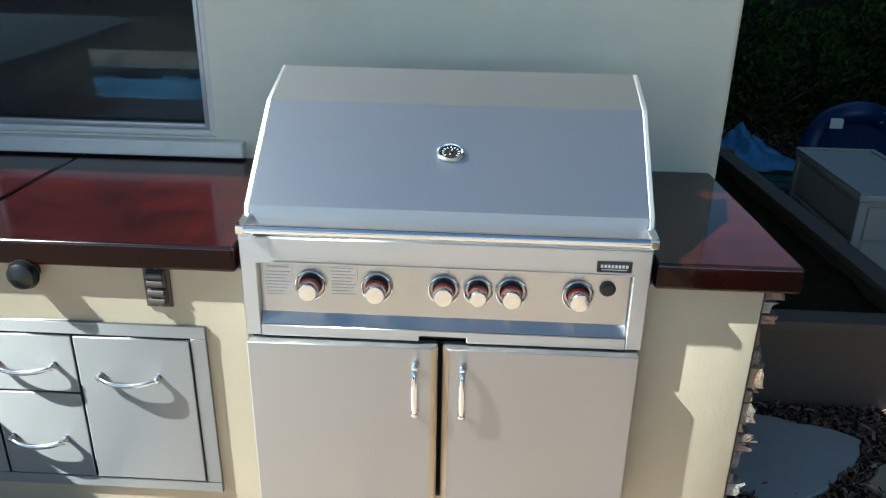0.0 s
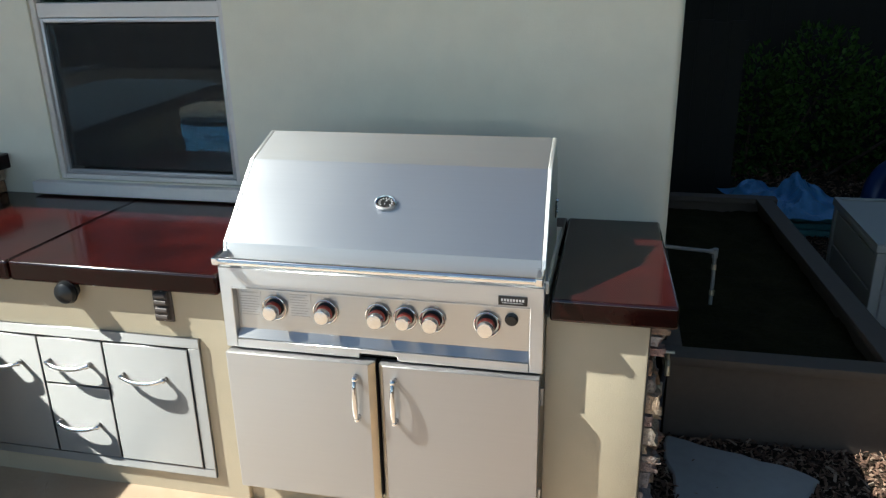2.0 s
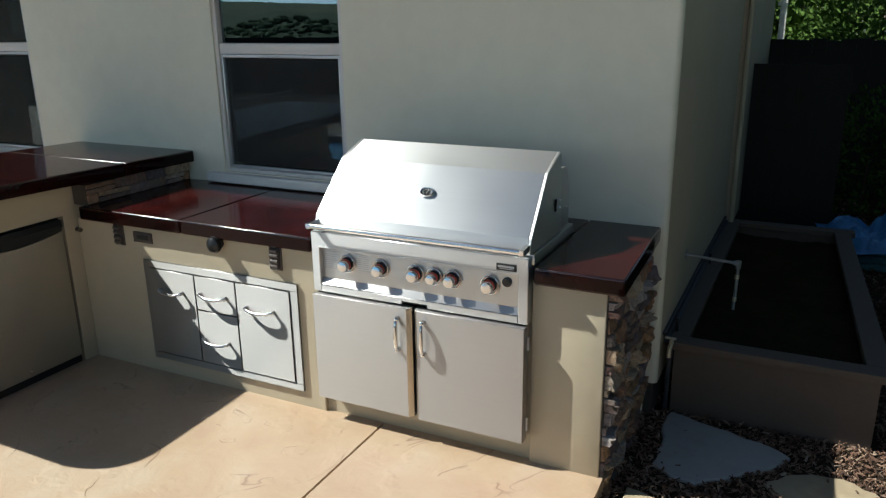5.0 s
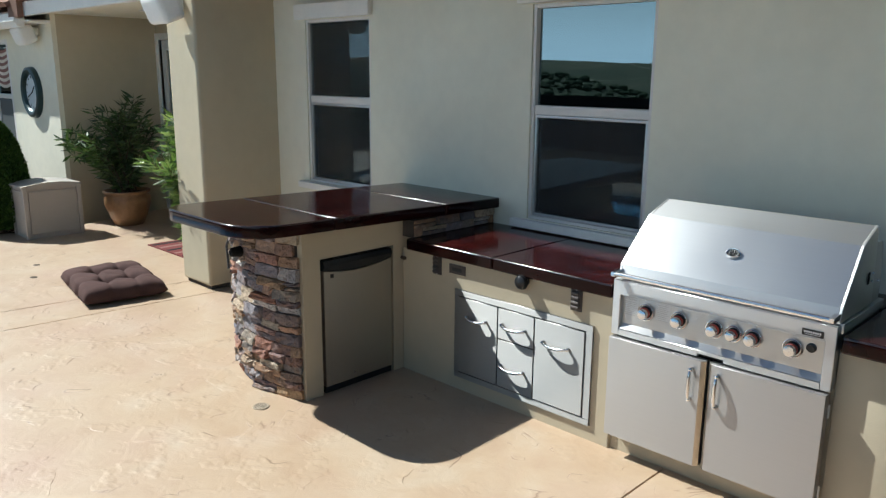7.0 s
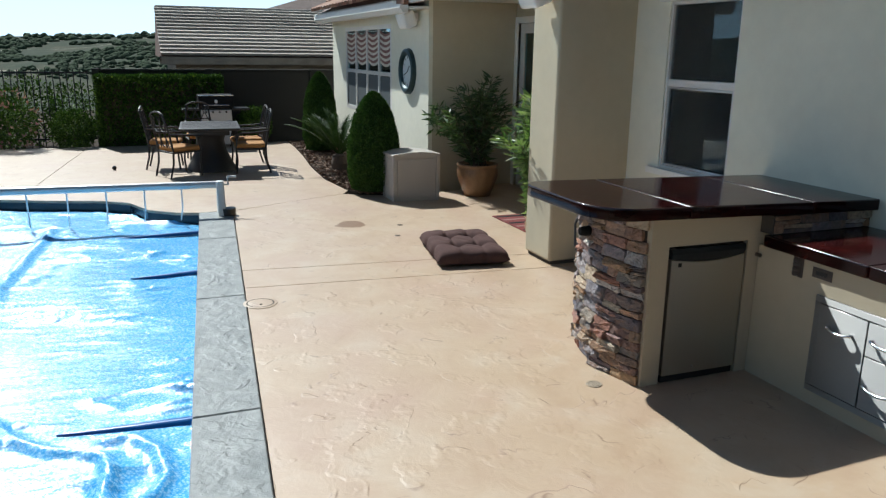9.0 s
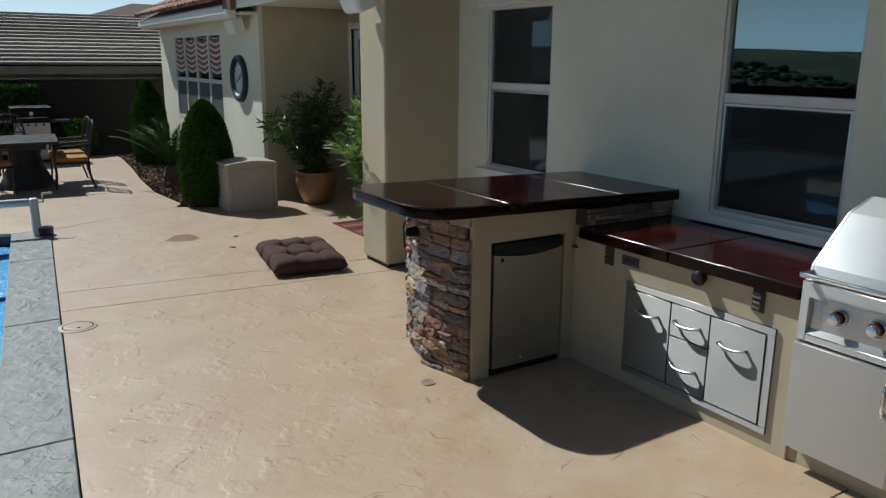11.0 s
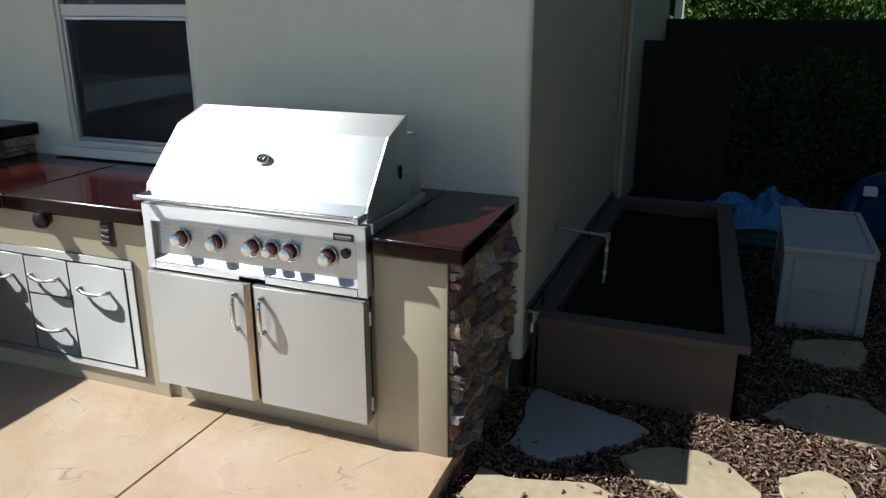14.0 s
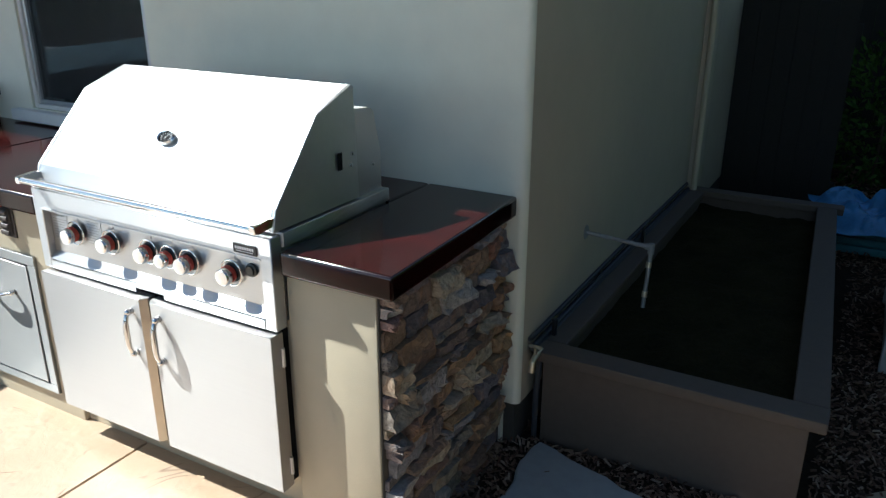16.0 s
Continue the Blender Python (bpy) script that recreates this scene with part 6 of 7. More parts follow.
def deck_box(name, loc, size, material, label, rz=0.0, curved=False):
    w, d, h = size
    b = thing(name, label, "storage box", loc, rz)
    lid = 0.055
    bm = bm_box(-w / 2 + 0.03, w / 2 - 0.03, -d / 2 + 0.03, d / 2 - 0.03, 0.0, h - lid)
    part("body", bm, material, b)
    for s in (-1, 1):
        for za, zb in (((0.05, h - lid - 0.04),) if curved else ((0.04, (h - lid) / 2 - 0.012), ((h - lid) / 2 + 0.012, h - lid - 0.03))):
            y0, y1 = sorted((s * (d / 2 - 0.03), s * (d / 2 - 0.018)))
            part("panel", bm_box(-w / 2 + 0.07, w / 2 - 0.07, y0, y1, za, zb, bev=0.005), material, b)
            x0, x1 = sorted((s * (w / 2 - 0.03), s * (w / 2 - 0.018)))
            part("panel", bm_box(x0, x1, -d / 2 + 0.07, d / 2 - 0.07, za, zb, bev=0.005), material, b)
        for t in (-1, 1):
            x0, x1 = sorted((s * (w / 2 - 0.06), s * (w / 2 - 0.01)))
            y0, y1 = sorted((t * (d / 2 - 0.06), t * (d / 2 - 0.01)))
            part("corner_post", bm_box(x0, x1, y0, y1, 0.0, h - lid, bev=0.006), material, b)
    bm = bmesh.new()
    if curved:
        pts = [(-d / 2, h - lid + 0.002), (d / 2, h - lid + 0.002)] + [(d / 2 - d * i / 10, h - lid + 0.025 + 0.035 * math.sin(math.pi * i / 10)) for i in range(11)]
        add_prism(bm, pts, 'x', -w / 2, w / 2)
    else:
        add_box(bm, -w / 2, w / 2, -d / 2, d / 2, h - lid + 0.002, h - 0.012, 0.008)
    lid_ob = part("lid", bm, material, b, "", True)
    if not curved:
        for r in ((-w / 2, -w / 2 + 0.035, -d / 2, d / 2), (w / 2 - 0.035, w / 2, -d / 2, d / 2), (-w / 2 + 0.036, w / 2 - 0.036, d / 2 - 0.035, d / 2)):
            part("lid_rim", bm_box(*r, h - 0.0115, h, bev=0.003), material, lid_ob, "", True)
    return b


deck_box("deck_box", (2.385, 2.625, -0.095), (0.50, 0.95, 0.525), M_DECKBOX, "grey resin deck storage box with a flat lid")


def crumple(name, nx, ny, w, d, height, seed, material, label, category, loc, rz=0.0):
    bm = bmesh.new()
    rows = []
    for j in range(ny + 1):
        row = []
        for i in range(nx + 1):
            u, v = i / nx * 2 - 1, j / ny * 2 - 1
            e = max(0, 1 - (abs(u) ** 3 + abs(v) ** 3) ** 0.7)
            f = 1.02 - 0.75 * abs(noise.fractal((u * 2.0 + seed, v * 2.0, seed), 1.0, 2.1, 4))
            bumpy = 0.42 + 0.95 * noise.noise((u * 1.7 + seed, v * 1.7, 3))
            z = height * e ** 0.9 * max(0.05, bumpy) * f + 0.004
            row.append(bm.verts.new((u * w / 2 * (1 + 0.12 * noise.noise((v * 3, seed, 0))), v * d / 2 * (1 + 0.12 * noise.noise((u * 3, seed, 9))), z)))
        rows.append(row)
    for a, c in zip(rows, rows[1:]):
        for i in range(nx):
            bm.faces.new((a[i], a[i + 1], c[i + 1], c[i]))
    ob = part(name, bm, material, None, "", True)
    ob.matrix_basis = pose(*loc, 0, 0, rz)
    return tagged(ob, label, category)


stack = thing("foam_boards", "stack of teal foam pool boards under a tarp", "foam boards", (2.1, 4.05, -0.095))
for k in range(3):
    part("board", bm_box(-0.36 + 0.02 * k, 0.38 - 0.015 * k, -0.22, 0.45, 0.002 + 0.058 * k, 0.055 + 0.058 * k, bev=0.012), M_TEAL, stack, "", True)
tarp = crumple("tarp", 80, 60, 0.84, 0.9, 0.34, 3.3, M_TARP, "crumpled blue tarpaulin heaped on foam boards", "tarp", (2.07, 4.15, 0.08), 8)
fl = thing("pool_float", "blue vinyl pool float leaning upright behind the box", "pool float", (3.02, 4.2, -0.125))
bm = bmesh.new()
ring = []
for i in range(33):
    a = math.pi * i / 32
    ring.append((-0.31 * math.cos(a), 0.05 * math.sin(3 * a), 0.09 + 0.48 * math.sin(a) ** 0.7))
add_tube(bm, ring, 0.085, 12)
part("rim_tube", bm, M_TUB, fl, "", "all")
bm = bmesh.new()
add_prism(bm, [(p[0] * 0.95, p[2] * 0.96) for p in ring], 'y', -0.02, 0.02)
part("web", bm, M_TUB, fl, "darker blue web")
for a in (0.9, 1.9):
    bm = bmesh.new()
    p = Vector((-0.31 * math.cos(a), -0.088, 0.11 + 0.46 * math.sin(a) ** 0.7))
    add_box(bm, p.x - 0.05, p.x + 0.05, p.y - 0.004, p.y, p.z - 0.05, p.z + 0.03, 0.001)
    part("white_patch", bm, M_WHITE, fl)


def board_fence(name, x0, x1, y, z0, z1, label, step=0.14, along_y=False):
    fe = thing(name, label, "fence", kind="structure")
    n = int((x1 - x0) / step)
    bmm = bm_box(0, step - 0.0015, -0.012, 0.012, z0, z1)
    me = bpy.data.meshes.new("board")
    bmm.to_mesh(me)
    bmm.free()
    me.materials.append(M_FENCE)
    rr = random.Random(int(abs(x0) * 10))
    for k in range(n):
        ob = new("board", me)
        ob.parent = fe
        m = Matrix.Translation((x0 + k * step, y, rr.uniform(-0.012, 0.012)))
        if along_y:
            m = Matrix.Translation((y, x0 + k * step, rr.uniform(-0.012, 0.012))) @ Matrix.Rotation(radians(90), 4, 'Z')
        ob.matrix_basis = m
    for z in (z0 + 0.25, z1 - 0.25):
        bm = bm_box(x0, x1, y + 0.014, y + 0.06, z, z + 0.09) if not along_y else bm_box(y + 0.014, y + 0.06, x0, x1, z, z + 0.09)
        part("rail", bm, M_FENCE, fe)
    return fe


board_fence("side_gate", 0.94, 1.75, 4.7, -0.2, 1.45, "dark wooden side yard gate", 0.13)
board_fence("back_fence", 0.94, 7.0, 6.5, -0.2, 1.60, "dark wooden fence across the side yard")
# side fence made taller than seen, to cut skylight on the side wall
board_fence("side_fence", -6.0, 6.5, 5.2, -0.2, 2.1, "dark wooden boundary fence beside the yard", along_y=True)
trellis = thing("trellis_panel", "pale painted slatted trellis panel at the end of the house wall", "trellis", (0.97, 6.86, 0.0))
for z in (1.2, 1.95, 2.6):
    part("rail", bm_box(-0.012, 0.012, 0.0, 1.15, z, z + 0.05), M_TRIM, trellis)
for k in range(8):
    part("slat", bm_box(0.013, 0.03, 0.02 + 0.155 * k, 0.055 + 0.155 * k, -0.2, 2.75), M_TRIM, trellis)
board_fence("yard_fence", -18.0, 5.2, -13.5, -0.2, 1.35, "dark wooden fence on the far side of the pool")


def leafy(name, label, category, boxes, count, size, material, seed, loc=(0, 0, 0), group="", surface=0.75):
    """A bush as many small leaves round soft ellipsoids (x, y, z, rx, ry, rz), on a few stems."""
    rng = np.random.default_rng(seed)
    b = thing(name, label, category, loc, 0, group)
    c, d = [], []
    vol = np.array([e[3] * e[4] * e[5] for e in boxes]) ** (2 / 3)
    for e in rng.choice(len(boxes), count, p=vol / vol.sum()):
        x, y, z, rx, ry, rz = boxes[e]
        q = rng.normal(size=3)
        q /= np.linalg.norm(q)
        r = 1 - abs(rng.normal(0, 1 - surface))
        wob = 1 + 0.16 * noise.noise((q[0] * 3 + seed, q[1] * 3, q[2] * 3 + e))
        p = np.array([x, y, z]) + q * r * wob * np.array([rx, ry, rz])
        if p[2] < 0.02:
            continue
        c.append(p)
        d.append(q + rng.normal(0, 0.7, 3) + (0, 0, 0.25))
    mesh_part("foliage", leaf_mesh("foliage", c, d, rng.uniform(0.7, 1.3, len(c)) * size, rng.uniform(0.35, 0.6, len(c)) * size), material, b)
    bm = bmesh.new()
    for e in boxes[:6]:
        add_tube(bm, [(e[0] * 0.4, e[1] * 0.4 if loc != (0, 0, 0) else e[1], 0), (e[0], e[1], max(0.1, e[2]))], [0.02, 0.008], 6)
    part("branching", bm, M_BARK, b)
    return b


rr = random.Random(8)
# hedge top raised out of view, also to hold back skylight
leafy("side_hedge", "dense dark green hedge in deep shade along the fence", "hedge",
      [(0, k * 0.75, 1.35 + rr.uniform(-0.1, 0.2), 0.65, 0.65, 1.45 + rr.uniform(-0.1, 0.2)) for k in range(8)], 26000, 0.07, M_CONIFER, 2, (4.35, 0.6, -0.15))
leafy("back_shrubs", "dark green shrubs in deep shade before the back fence", "shrub",
      [(k * 0.6, rr.uniform(-0.15, 0.15), 0.65 + rr.uniform(-0.15, 0.2), 0.5, 0.4, 0.75) for k in range(6)], 9000, 0.07, M_CONIFER, 3, (2.0, 5.9, -0.15))


def tree(loc, height, spread, seed, label, count=6000, material=M_TREE, group=""):
    rng = np.random.default_rng(seed)
    t = thing("tree", label, "tree", loc, 0, group)
    bm = bmesh.new()
    th = height * 0.42
    add_tube(bm, [(0, 0, -0.3), (0.05, 0.03, th * 0.5), (0.02, -0.02, th), (0.1, 0.05, height * 0.7)], [height * 0.035, height * 0.028, height * 0.022, 0.02], 9)
    clumps = []
    for k in range(11):
        a, r = rng.uniform(0, 2 * math.pi), spread * rng.uniform(0.25, 0.8)
        z = height * rng.uniform(0.5, 0.9)
        e = (r * math.cos(a), r * math.sin(a), z)
        add_tube(bm, [(0.02, 0, th * rng.uniform(0.7, 1.0)), (e[0] * 0.5, e[1] * 0.5, (th + z) / 2 + 0.1), e], [height * 0.014, height * 0.009, 0.01], 6)
        clumps.append((e, spread * rng.uniform(0.28, 0.48)))
    part("trunk", bm, M_BARK, t)
    c, d = [], []
    for _ in range(count):
        e, r = clumps[rng.integers(len(clumps))]
        q = rng.normal(size=3)
        q /= np.linalg.norm(q)
        c.append(np.array(e) + q * r * (1 - abs(rng.normal(0, 0.3))) * np.array([1, 1, 0.75]))
        d.append(q + rng.normal(0, 0.8, 3))
    s = rng.uniform(0.09, 0.16, count)
    mesh_part("crown", leaf_mesh("crown", c, d, s, s * 0.6), material, t)
    return t


leafy("garden_shrub", "tall sunlit green shrub beyond the back fence", "shrub",
      [(0, 0, 1.5, 0.8, 0.7, 1.4), (1.1, 0.3, 1.3, 0.7, 0.7, 1.2), (2.3, 0.1, 1.25, 0.8, 0.7, 1.15), (3.6, 0.2, 1.3, 0.8, 0.7, 1.2)], 16000, 0.09, M_TREE, 51, (1.9, 8.0, -0.2))
tree((1.6, 10.5, -0.2), 3.1, 1.5, 21, "sunlit green leafy tree beyond the side fence", group="trees beyond the fence")
# unseen trees, added to block skylight from side yard and fridge nook
for k, (x, y, h) in enumerate(((6.6, -2.5, 5.0), (7.2, 1.6, 5.6), (6.8, 5.6, 5.4), (7.4, 9.5, 5.2))):
    tree((x, y, -0.2), h, 2.3, 50 + k, "dense dark tree out of view, added to block skylight", 9000, M_HEDGE, "shade trees beside the yard")
leafy("back_bushes", "sunlit green bushes beyond the side fence", "bush", [(k * 0.8, rr.uniform(-0.3, 0.3), 1.0, 0.7, 0.6, 1.0 + rr.uniform(-0.2, 0.4)) for k in range(7)], 12000, 0.11, M_TREE, 77, (1.3, 8.6, -0.2))
tree((4.2, 12.5, -0.2), 3.1, 1.7, 22, "sunlit green leafy tree beyond the side fence", group="trees beyond the fence")
leafy("flowering_shrub", "red flowering shrub beyond the side fence", "shrub", [(k * 0.8, 0, 1.05, 0.5, 0.4, 0.75) for k in range(3)], 1500, 0.08, M_ROSE, 9, (2.9, 7.7, -0.2))


# ---- patio far end ----
def cushion():
    c = thing("tufted_cushion", "brown tufted outdoor cushion lying on the patio", "cushion", (-5.45, -0.62, 0.0), -9)
    nx, ny = 56, 44
    w, d = 1.0, 0.70
    tufts = [(-0.36, -0.3), (0.36, -0.3), (-0.36, 0.34), (0.36, 0.34)]
    bm = bmesh.new()
    top, bot = [], []
    for j in range(ny + 1):
        rt, rb = [], []
        for i in range(nx + 1):
            u, v = i / nx * 2 - 1, j / ny * 2 - 1
            # bunched sides: the edge is drawn in beside each tuft
            pull = 1 - 0.05 * sum(math.exp(-((v - b) / 0.1) ** 2) for b in (-0.3, 0.34)) * abs(u) ** 6
            pull_y = 1 - 0.07 * sum(math.exp(-((u - a) / 0.09) ** 2) for a in (-0.36, 0.36)) * abs(v) ** 6
            x, y = u * w / 2 * pull, v * d / 2 * pull_y
            e = max(0, (1 - abs(u) ** 9) * (1 - abs(v) ** 9)) ** 0.45
            dip = sum(math.exp(-(((u - a) / 0.12) ** 2 + ((v - b) / 0.16) ** 2)) for a, b in tufts)
            fold = 0.0
            for a, b in tufts:
                du, dv = u - a, v - b
                far = math.exp(-(du * du + dv * dv) / 0.22)
                fold += far * (0.5 * math.exp(-(du / 0.05) ** 2) + 0.5 * math.exp(-(dv / 0.06) ** 2) + 0.35 * math.exp(-((du - dv * 0.8) / 0.05) ** 2))
            z = 0.06 + 0.105 * e * (1 - min(0.85, 0.75 * dip + 0.42 * fold)) + 0.012 * noise.noise((u * 3, v * 3, 1)) * e
            rt.append(bm.verts.new((x, y, z)))
            rb.append(bm.verts.new((x, y, 0.06 - 0.057 * e)))
        top.append(rt)
        bot.append(rb)
    for j in range(ny):
        for i in range(nx):
            bm.faces.new((top[j][i], top[j][i + 1], top[j + 1][i + 1], top[j + 1][i]))
            bm.faces.new((bot[j][i], bot[j + 1][i], bot[j + 1][i + 1], bot[j][i + 1]))
    bmesh.ops.remove_doubles(bm, verts=bm.verts, dist=1e-4)
    pad = part("pad", bm, M_CUSHION, c, "", "all")
    for a, b in tufts:
        bm = bmesh.new()
        add_lathe(bm, [(0, 0), (0.014, 0), (0.011, 0.006), (0, 0.008)], 10, (a * w / 2, b * d / 2, 0.078))
        part("button", bm, M_CUSHION, pad)


cushion()


def disc(name, x, y, r, label, category, material, z=0.001):
    o = thing(name, label, category, (x, y, z))
    bm = bmesh.new()
    add_lathe(bm, [(0, 0), (r, 0), (r, 0.003), (r * 0.93, 0.005), (0, 0.005)], 36)
    part("cover", bm, material, o, "", True)
    bm = bmesh.new()
    add_lathe(bm, [(r * 0.74, 0.0052), (r * 0.78, 0.0066), (r * 0.82, 0.0052)], 36)
    part("rim_line", bm, M_MORTAR, o)
    bm = bmesh.new()
    add_lathe(bm, [(0, 0), (r * 0.1, 0), (r * 0.08, 0.003), (0, 0.003)], 10, (r * 0.3, 0, 0.005))
    part("lift_hole", bm, M_BLACKMATT, o)


disc("skimmer_lid", -4.53, -2.75, 0.135, "round tan skimmer lid set into the patio", "skimmer lid", M_PATIO)
dr = thing("patio_drain", "small round dark drain grate in the patio", "drain", (-2.30, -1.045, 0.001))
bm = bmesh.new()
add_lathe(bm, [(0.036, 0), (0.05, 0), (0.048, 0.005), (0.038, 0.005)], 24)
part("ring", bm, M_GRATE, dr, "", True)
bm = bmesh.new()
add_lathe(bm, [(0, 0), (0.037, 0), (0.037, 0.0015), (0, 0.0015)], 24)
part("well", bm, M_BLACKMATT, dr)
for k in range(4):
    part("grate_bar", bm_box(-0.035 + 0.006 * abs(k - 1.5), 0.035 - 0.006 * abs(k - 1.5), -0.030 + k * 0.0165, -0.020 + k * 0.0165, 0.0016, 0.005), M_GRATE, dr)
bm = bmesh.new()
bmesh.ops.create_uvsphere(bm, u_segments=16, v_segments=10, radius=0.036, matrix=Matrix.Translation((-12.25, -4.02, 0.036)))
tagged(part("small_ball", bm, M_BLACK, None, "", "all"), "small dark ball lying on the patio", "ball")
for x, y in ((-6.9, -0.81), (-6.4, -1.0)):
    bm = bmesh.new()
    add_lathe(bm, [(0, 0), (0.035, 0), (0.03, 0.004), (0, 0.004)], 16, (x, y, 0.0005))
    tagged(part("patio_spout", bm, M_BRONZE), "tiny round brass fitting set in the patio", "drain", "patio fittings")
bm = bm_box(-7.0, -5.9, 0.42, 1.05, 0.001, 0.012, bev=0.004)
mat = tagged(part("door_mat", bm, M_RUG), "red striped mat on the alcove floor", "mat")
for k in range(6):
    part("stripe", bm_box(-6.94 + k * 0.18, -6.88 + k * 0.18, 0.44, 1.03, 0.0121, 0.0135), M_ROSE_STRIPE if k % 2 else M_BLACKMATT, mat)
deck_box("storage_bench", (-8.47, -0.14, 0.0), (0.50, 0.68, 0.66), M_DECKBOX2, "taupe resin storage bin with a curved lid", 0, True)
bm = bmesh.new()
add_tube(bm, [(-2.93, -0.80, 1.0), (-2.98, -0.83, 0.85), (-2.96, -0.835, 0.7)], 0.008, 6)
tagged(part("hanging_cable", bm, M_BLACK), "black cable hanging from under the bar top", "cable")


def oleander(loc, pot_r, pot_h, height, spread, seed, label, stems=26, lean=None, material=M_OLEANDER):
    rng = np.random.default_rng(seed)
    o = thing("potted_plant", label, "potted plant", loc, 0, "potted plants in the alcove")
    bm = bmesh.new()
    prof = [(0.0, 0), (pot_r * 0.62, 0), (pot_r * 0.78, pot_h * 0.25), (pot_r * 0.97, pot_h * 0.6), (pot_r * 0.98, pot_h * 0.82), (pot_r * 0.90, pot_h * 0.90), (pot_r, pot_h * 0.94), (pot_r, pot_h), (pot_r * 0.88, pot_h), (pot_r * 0.84, pot_h * 0.9), (0, pot_h * 0.9)]
    n = 36
    rings = []
    for r, h in prof:
        rings.append([bm.verts.new((r * (1 + (0.03 * math.cos(12 * 2 * math.pi * k / n) if 0.1 < h / pot_h < 0.85 else 0)) * math.cos(2 * math.pi * k / n), r * (1 + (0.03 * math.cos(12 * 2 * math.pi * k / n) if 0.1 < h / pot_h < 0.85 else 0)) * math.sin(2 * math.pi * k / n), h)) for k in range(n)])
    for a, b in zip(rings, rings[1:]):
        for k in range(n):
            bm.faces.new((a[k], a[(k + 1) % n], b[(k + 1) % n], b[k]))
    part("pot", bm, M_POT, o, "glazed golden-brown ribbed pot", "all")
    bm = bmesh.new()
    add_lathe(bm, [(0, 0), (pot_r * 0.86, 0), (0, 0.03)], 20, (0, 0, pot_h * 0.9))
    part("soil", bm, M_SOIL, o)
    bm = bmesh.new()
    c, d, L = [], [], []
    for i in range(stems):
        a, r = rng.uniform(0, 2 * math.pi), spread * rng.uniform(0.15, 1.0)
        if lean is not None and i % 6 == 0:
            # a few stems reach out of the shade
            a, r = lean + rng.normal(0, 0.14), spread * rng.uniform(1.1, 1.45)
        top = np.array([r * math.cos(a), r * math.sin(a), pot_h + (height - pot_h) * rng.uniform(0.55, 1.0) * (1 - 0.25 * (r / spread) ** 2)])
        p0 = np.array([rng.normal(0, 0.05), rng.normal(0, 0.05), pot_h * 0.9])
        mid = (p0 + top) / 2 + np.array([-0.12 * math.cos(a), -0.12 * math.sin(a), 0.1])
        pts = [(1 - t) ** 2 * p0 + 2 * t * (1 - t) * mid + t * t * top for t in np.linspace(0, 1, 7)]
        add_tube(bm, pts, [0.009 - 0.001 * i for i in range(7)], 5)
        for t in np.linspace(0.1, 1.0, 20):
            p = (1 - t) ** 2 * p0 + 2 * t * (1 - t) * mid + t * t * top
            for _ in range(3):
                q = rng.normal(size=3) * (1, 1, 0.5) + (0.5 * math.cos(a), 0.5 * math.sin(a), 0.4)
                q /= np.linalg.norm(q)
                l = rng.uniform(0.11, 0.2)
                c.append(p + q * l * 0.55)
                d.append(q)
                L.append(l)
    part("branching", bm, M_BARK, o)
    L = np.array(L)
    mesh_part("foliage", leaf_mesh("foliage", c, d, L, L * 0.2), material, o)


oleander((-8.42, 0.83, 0.0), 0.29, 0.45, 1.68, 0.56, 5, "oleander in a golden-brown ribbed pot beside the alcove wall", stems=36, lean=radians(226))
oleander((-5.58, 0.33, 0.0), 0.17, 0.28, 1.62, 0.48, 6, "sunlit oleander in a pot behind the wing wall", stems=84, material=M_OLEANDER_SUNLIT)


def build_far_bed():
    poly = [(-8.7, 0.33), (-8.62, -0.1), (-8.9, -0.72), (-9.27, -0.815), (-10.4, -0.915), (-11.8, -0.845), (-13.2, -0.705), (-14.6, -0.605), (-15.6, -0.59), (-15.6, 0.33)]
    bm = bmesh.new()
    add_prism(bm, poly, 'z', -0.2, 0.005)
    structure("planting_bed", bm, M_SOIL, "dark soil bed along the far wall", "ground")
    rng = np.random.default_rng(12)
    c, d = [], []
    while len(c) < 9000:
        x, y = rng.uniform(-15.5, -8.6), rng.uniform(-0.9, 0.33)
        if inside((x, y), poly):
            c.append((x, y, 0.008 + rng.uniform(0, 0.02)))
            d.append((rng.normal(), rng.normal(), rng.normal() * 0.3))
    me = leaf_mesh("bed_mulch", c, d, rng.uniform(0.04, 0.09, len(c)), rng.uniform(0.02, 0.035, len(c)))
    tagged(mesh_part("bed_mulch", me, M_MULCH), "brown bark chips over the planting bed", "mulch", "", "stuff")


build_far_bed()


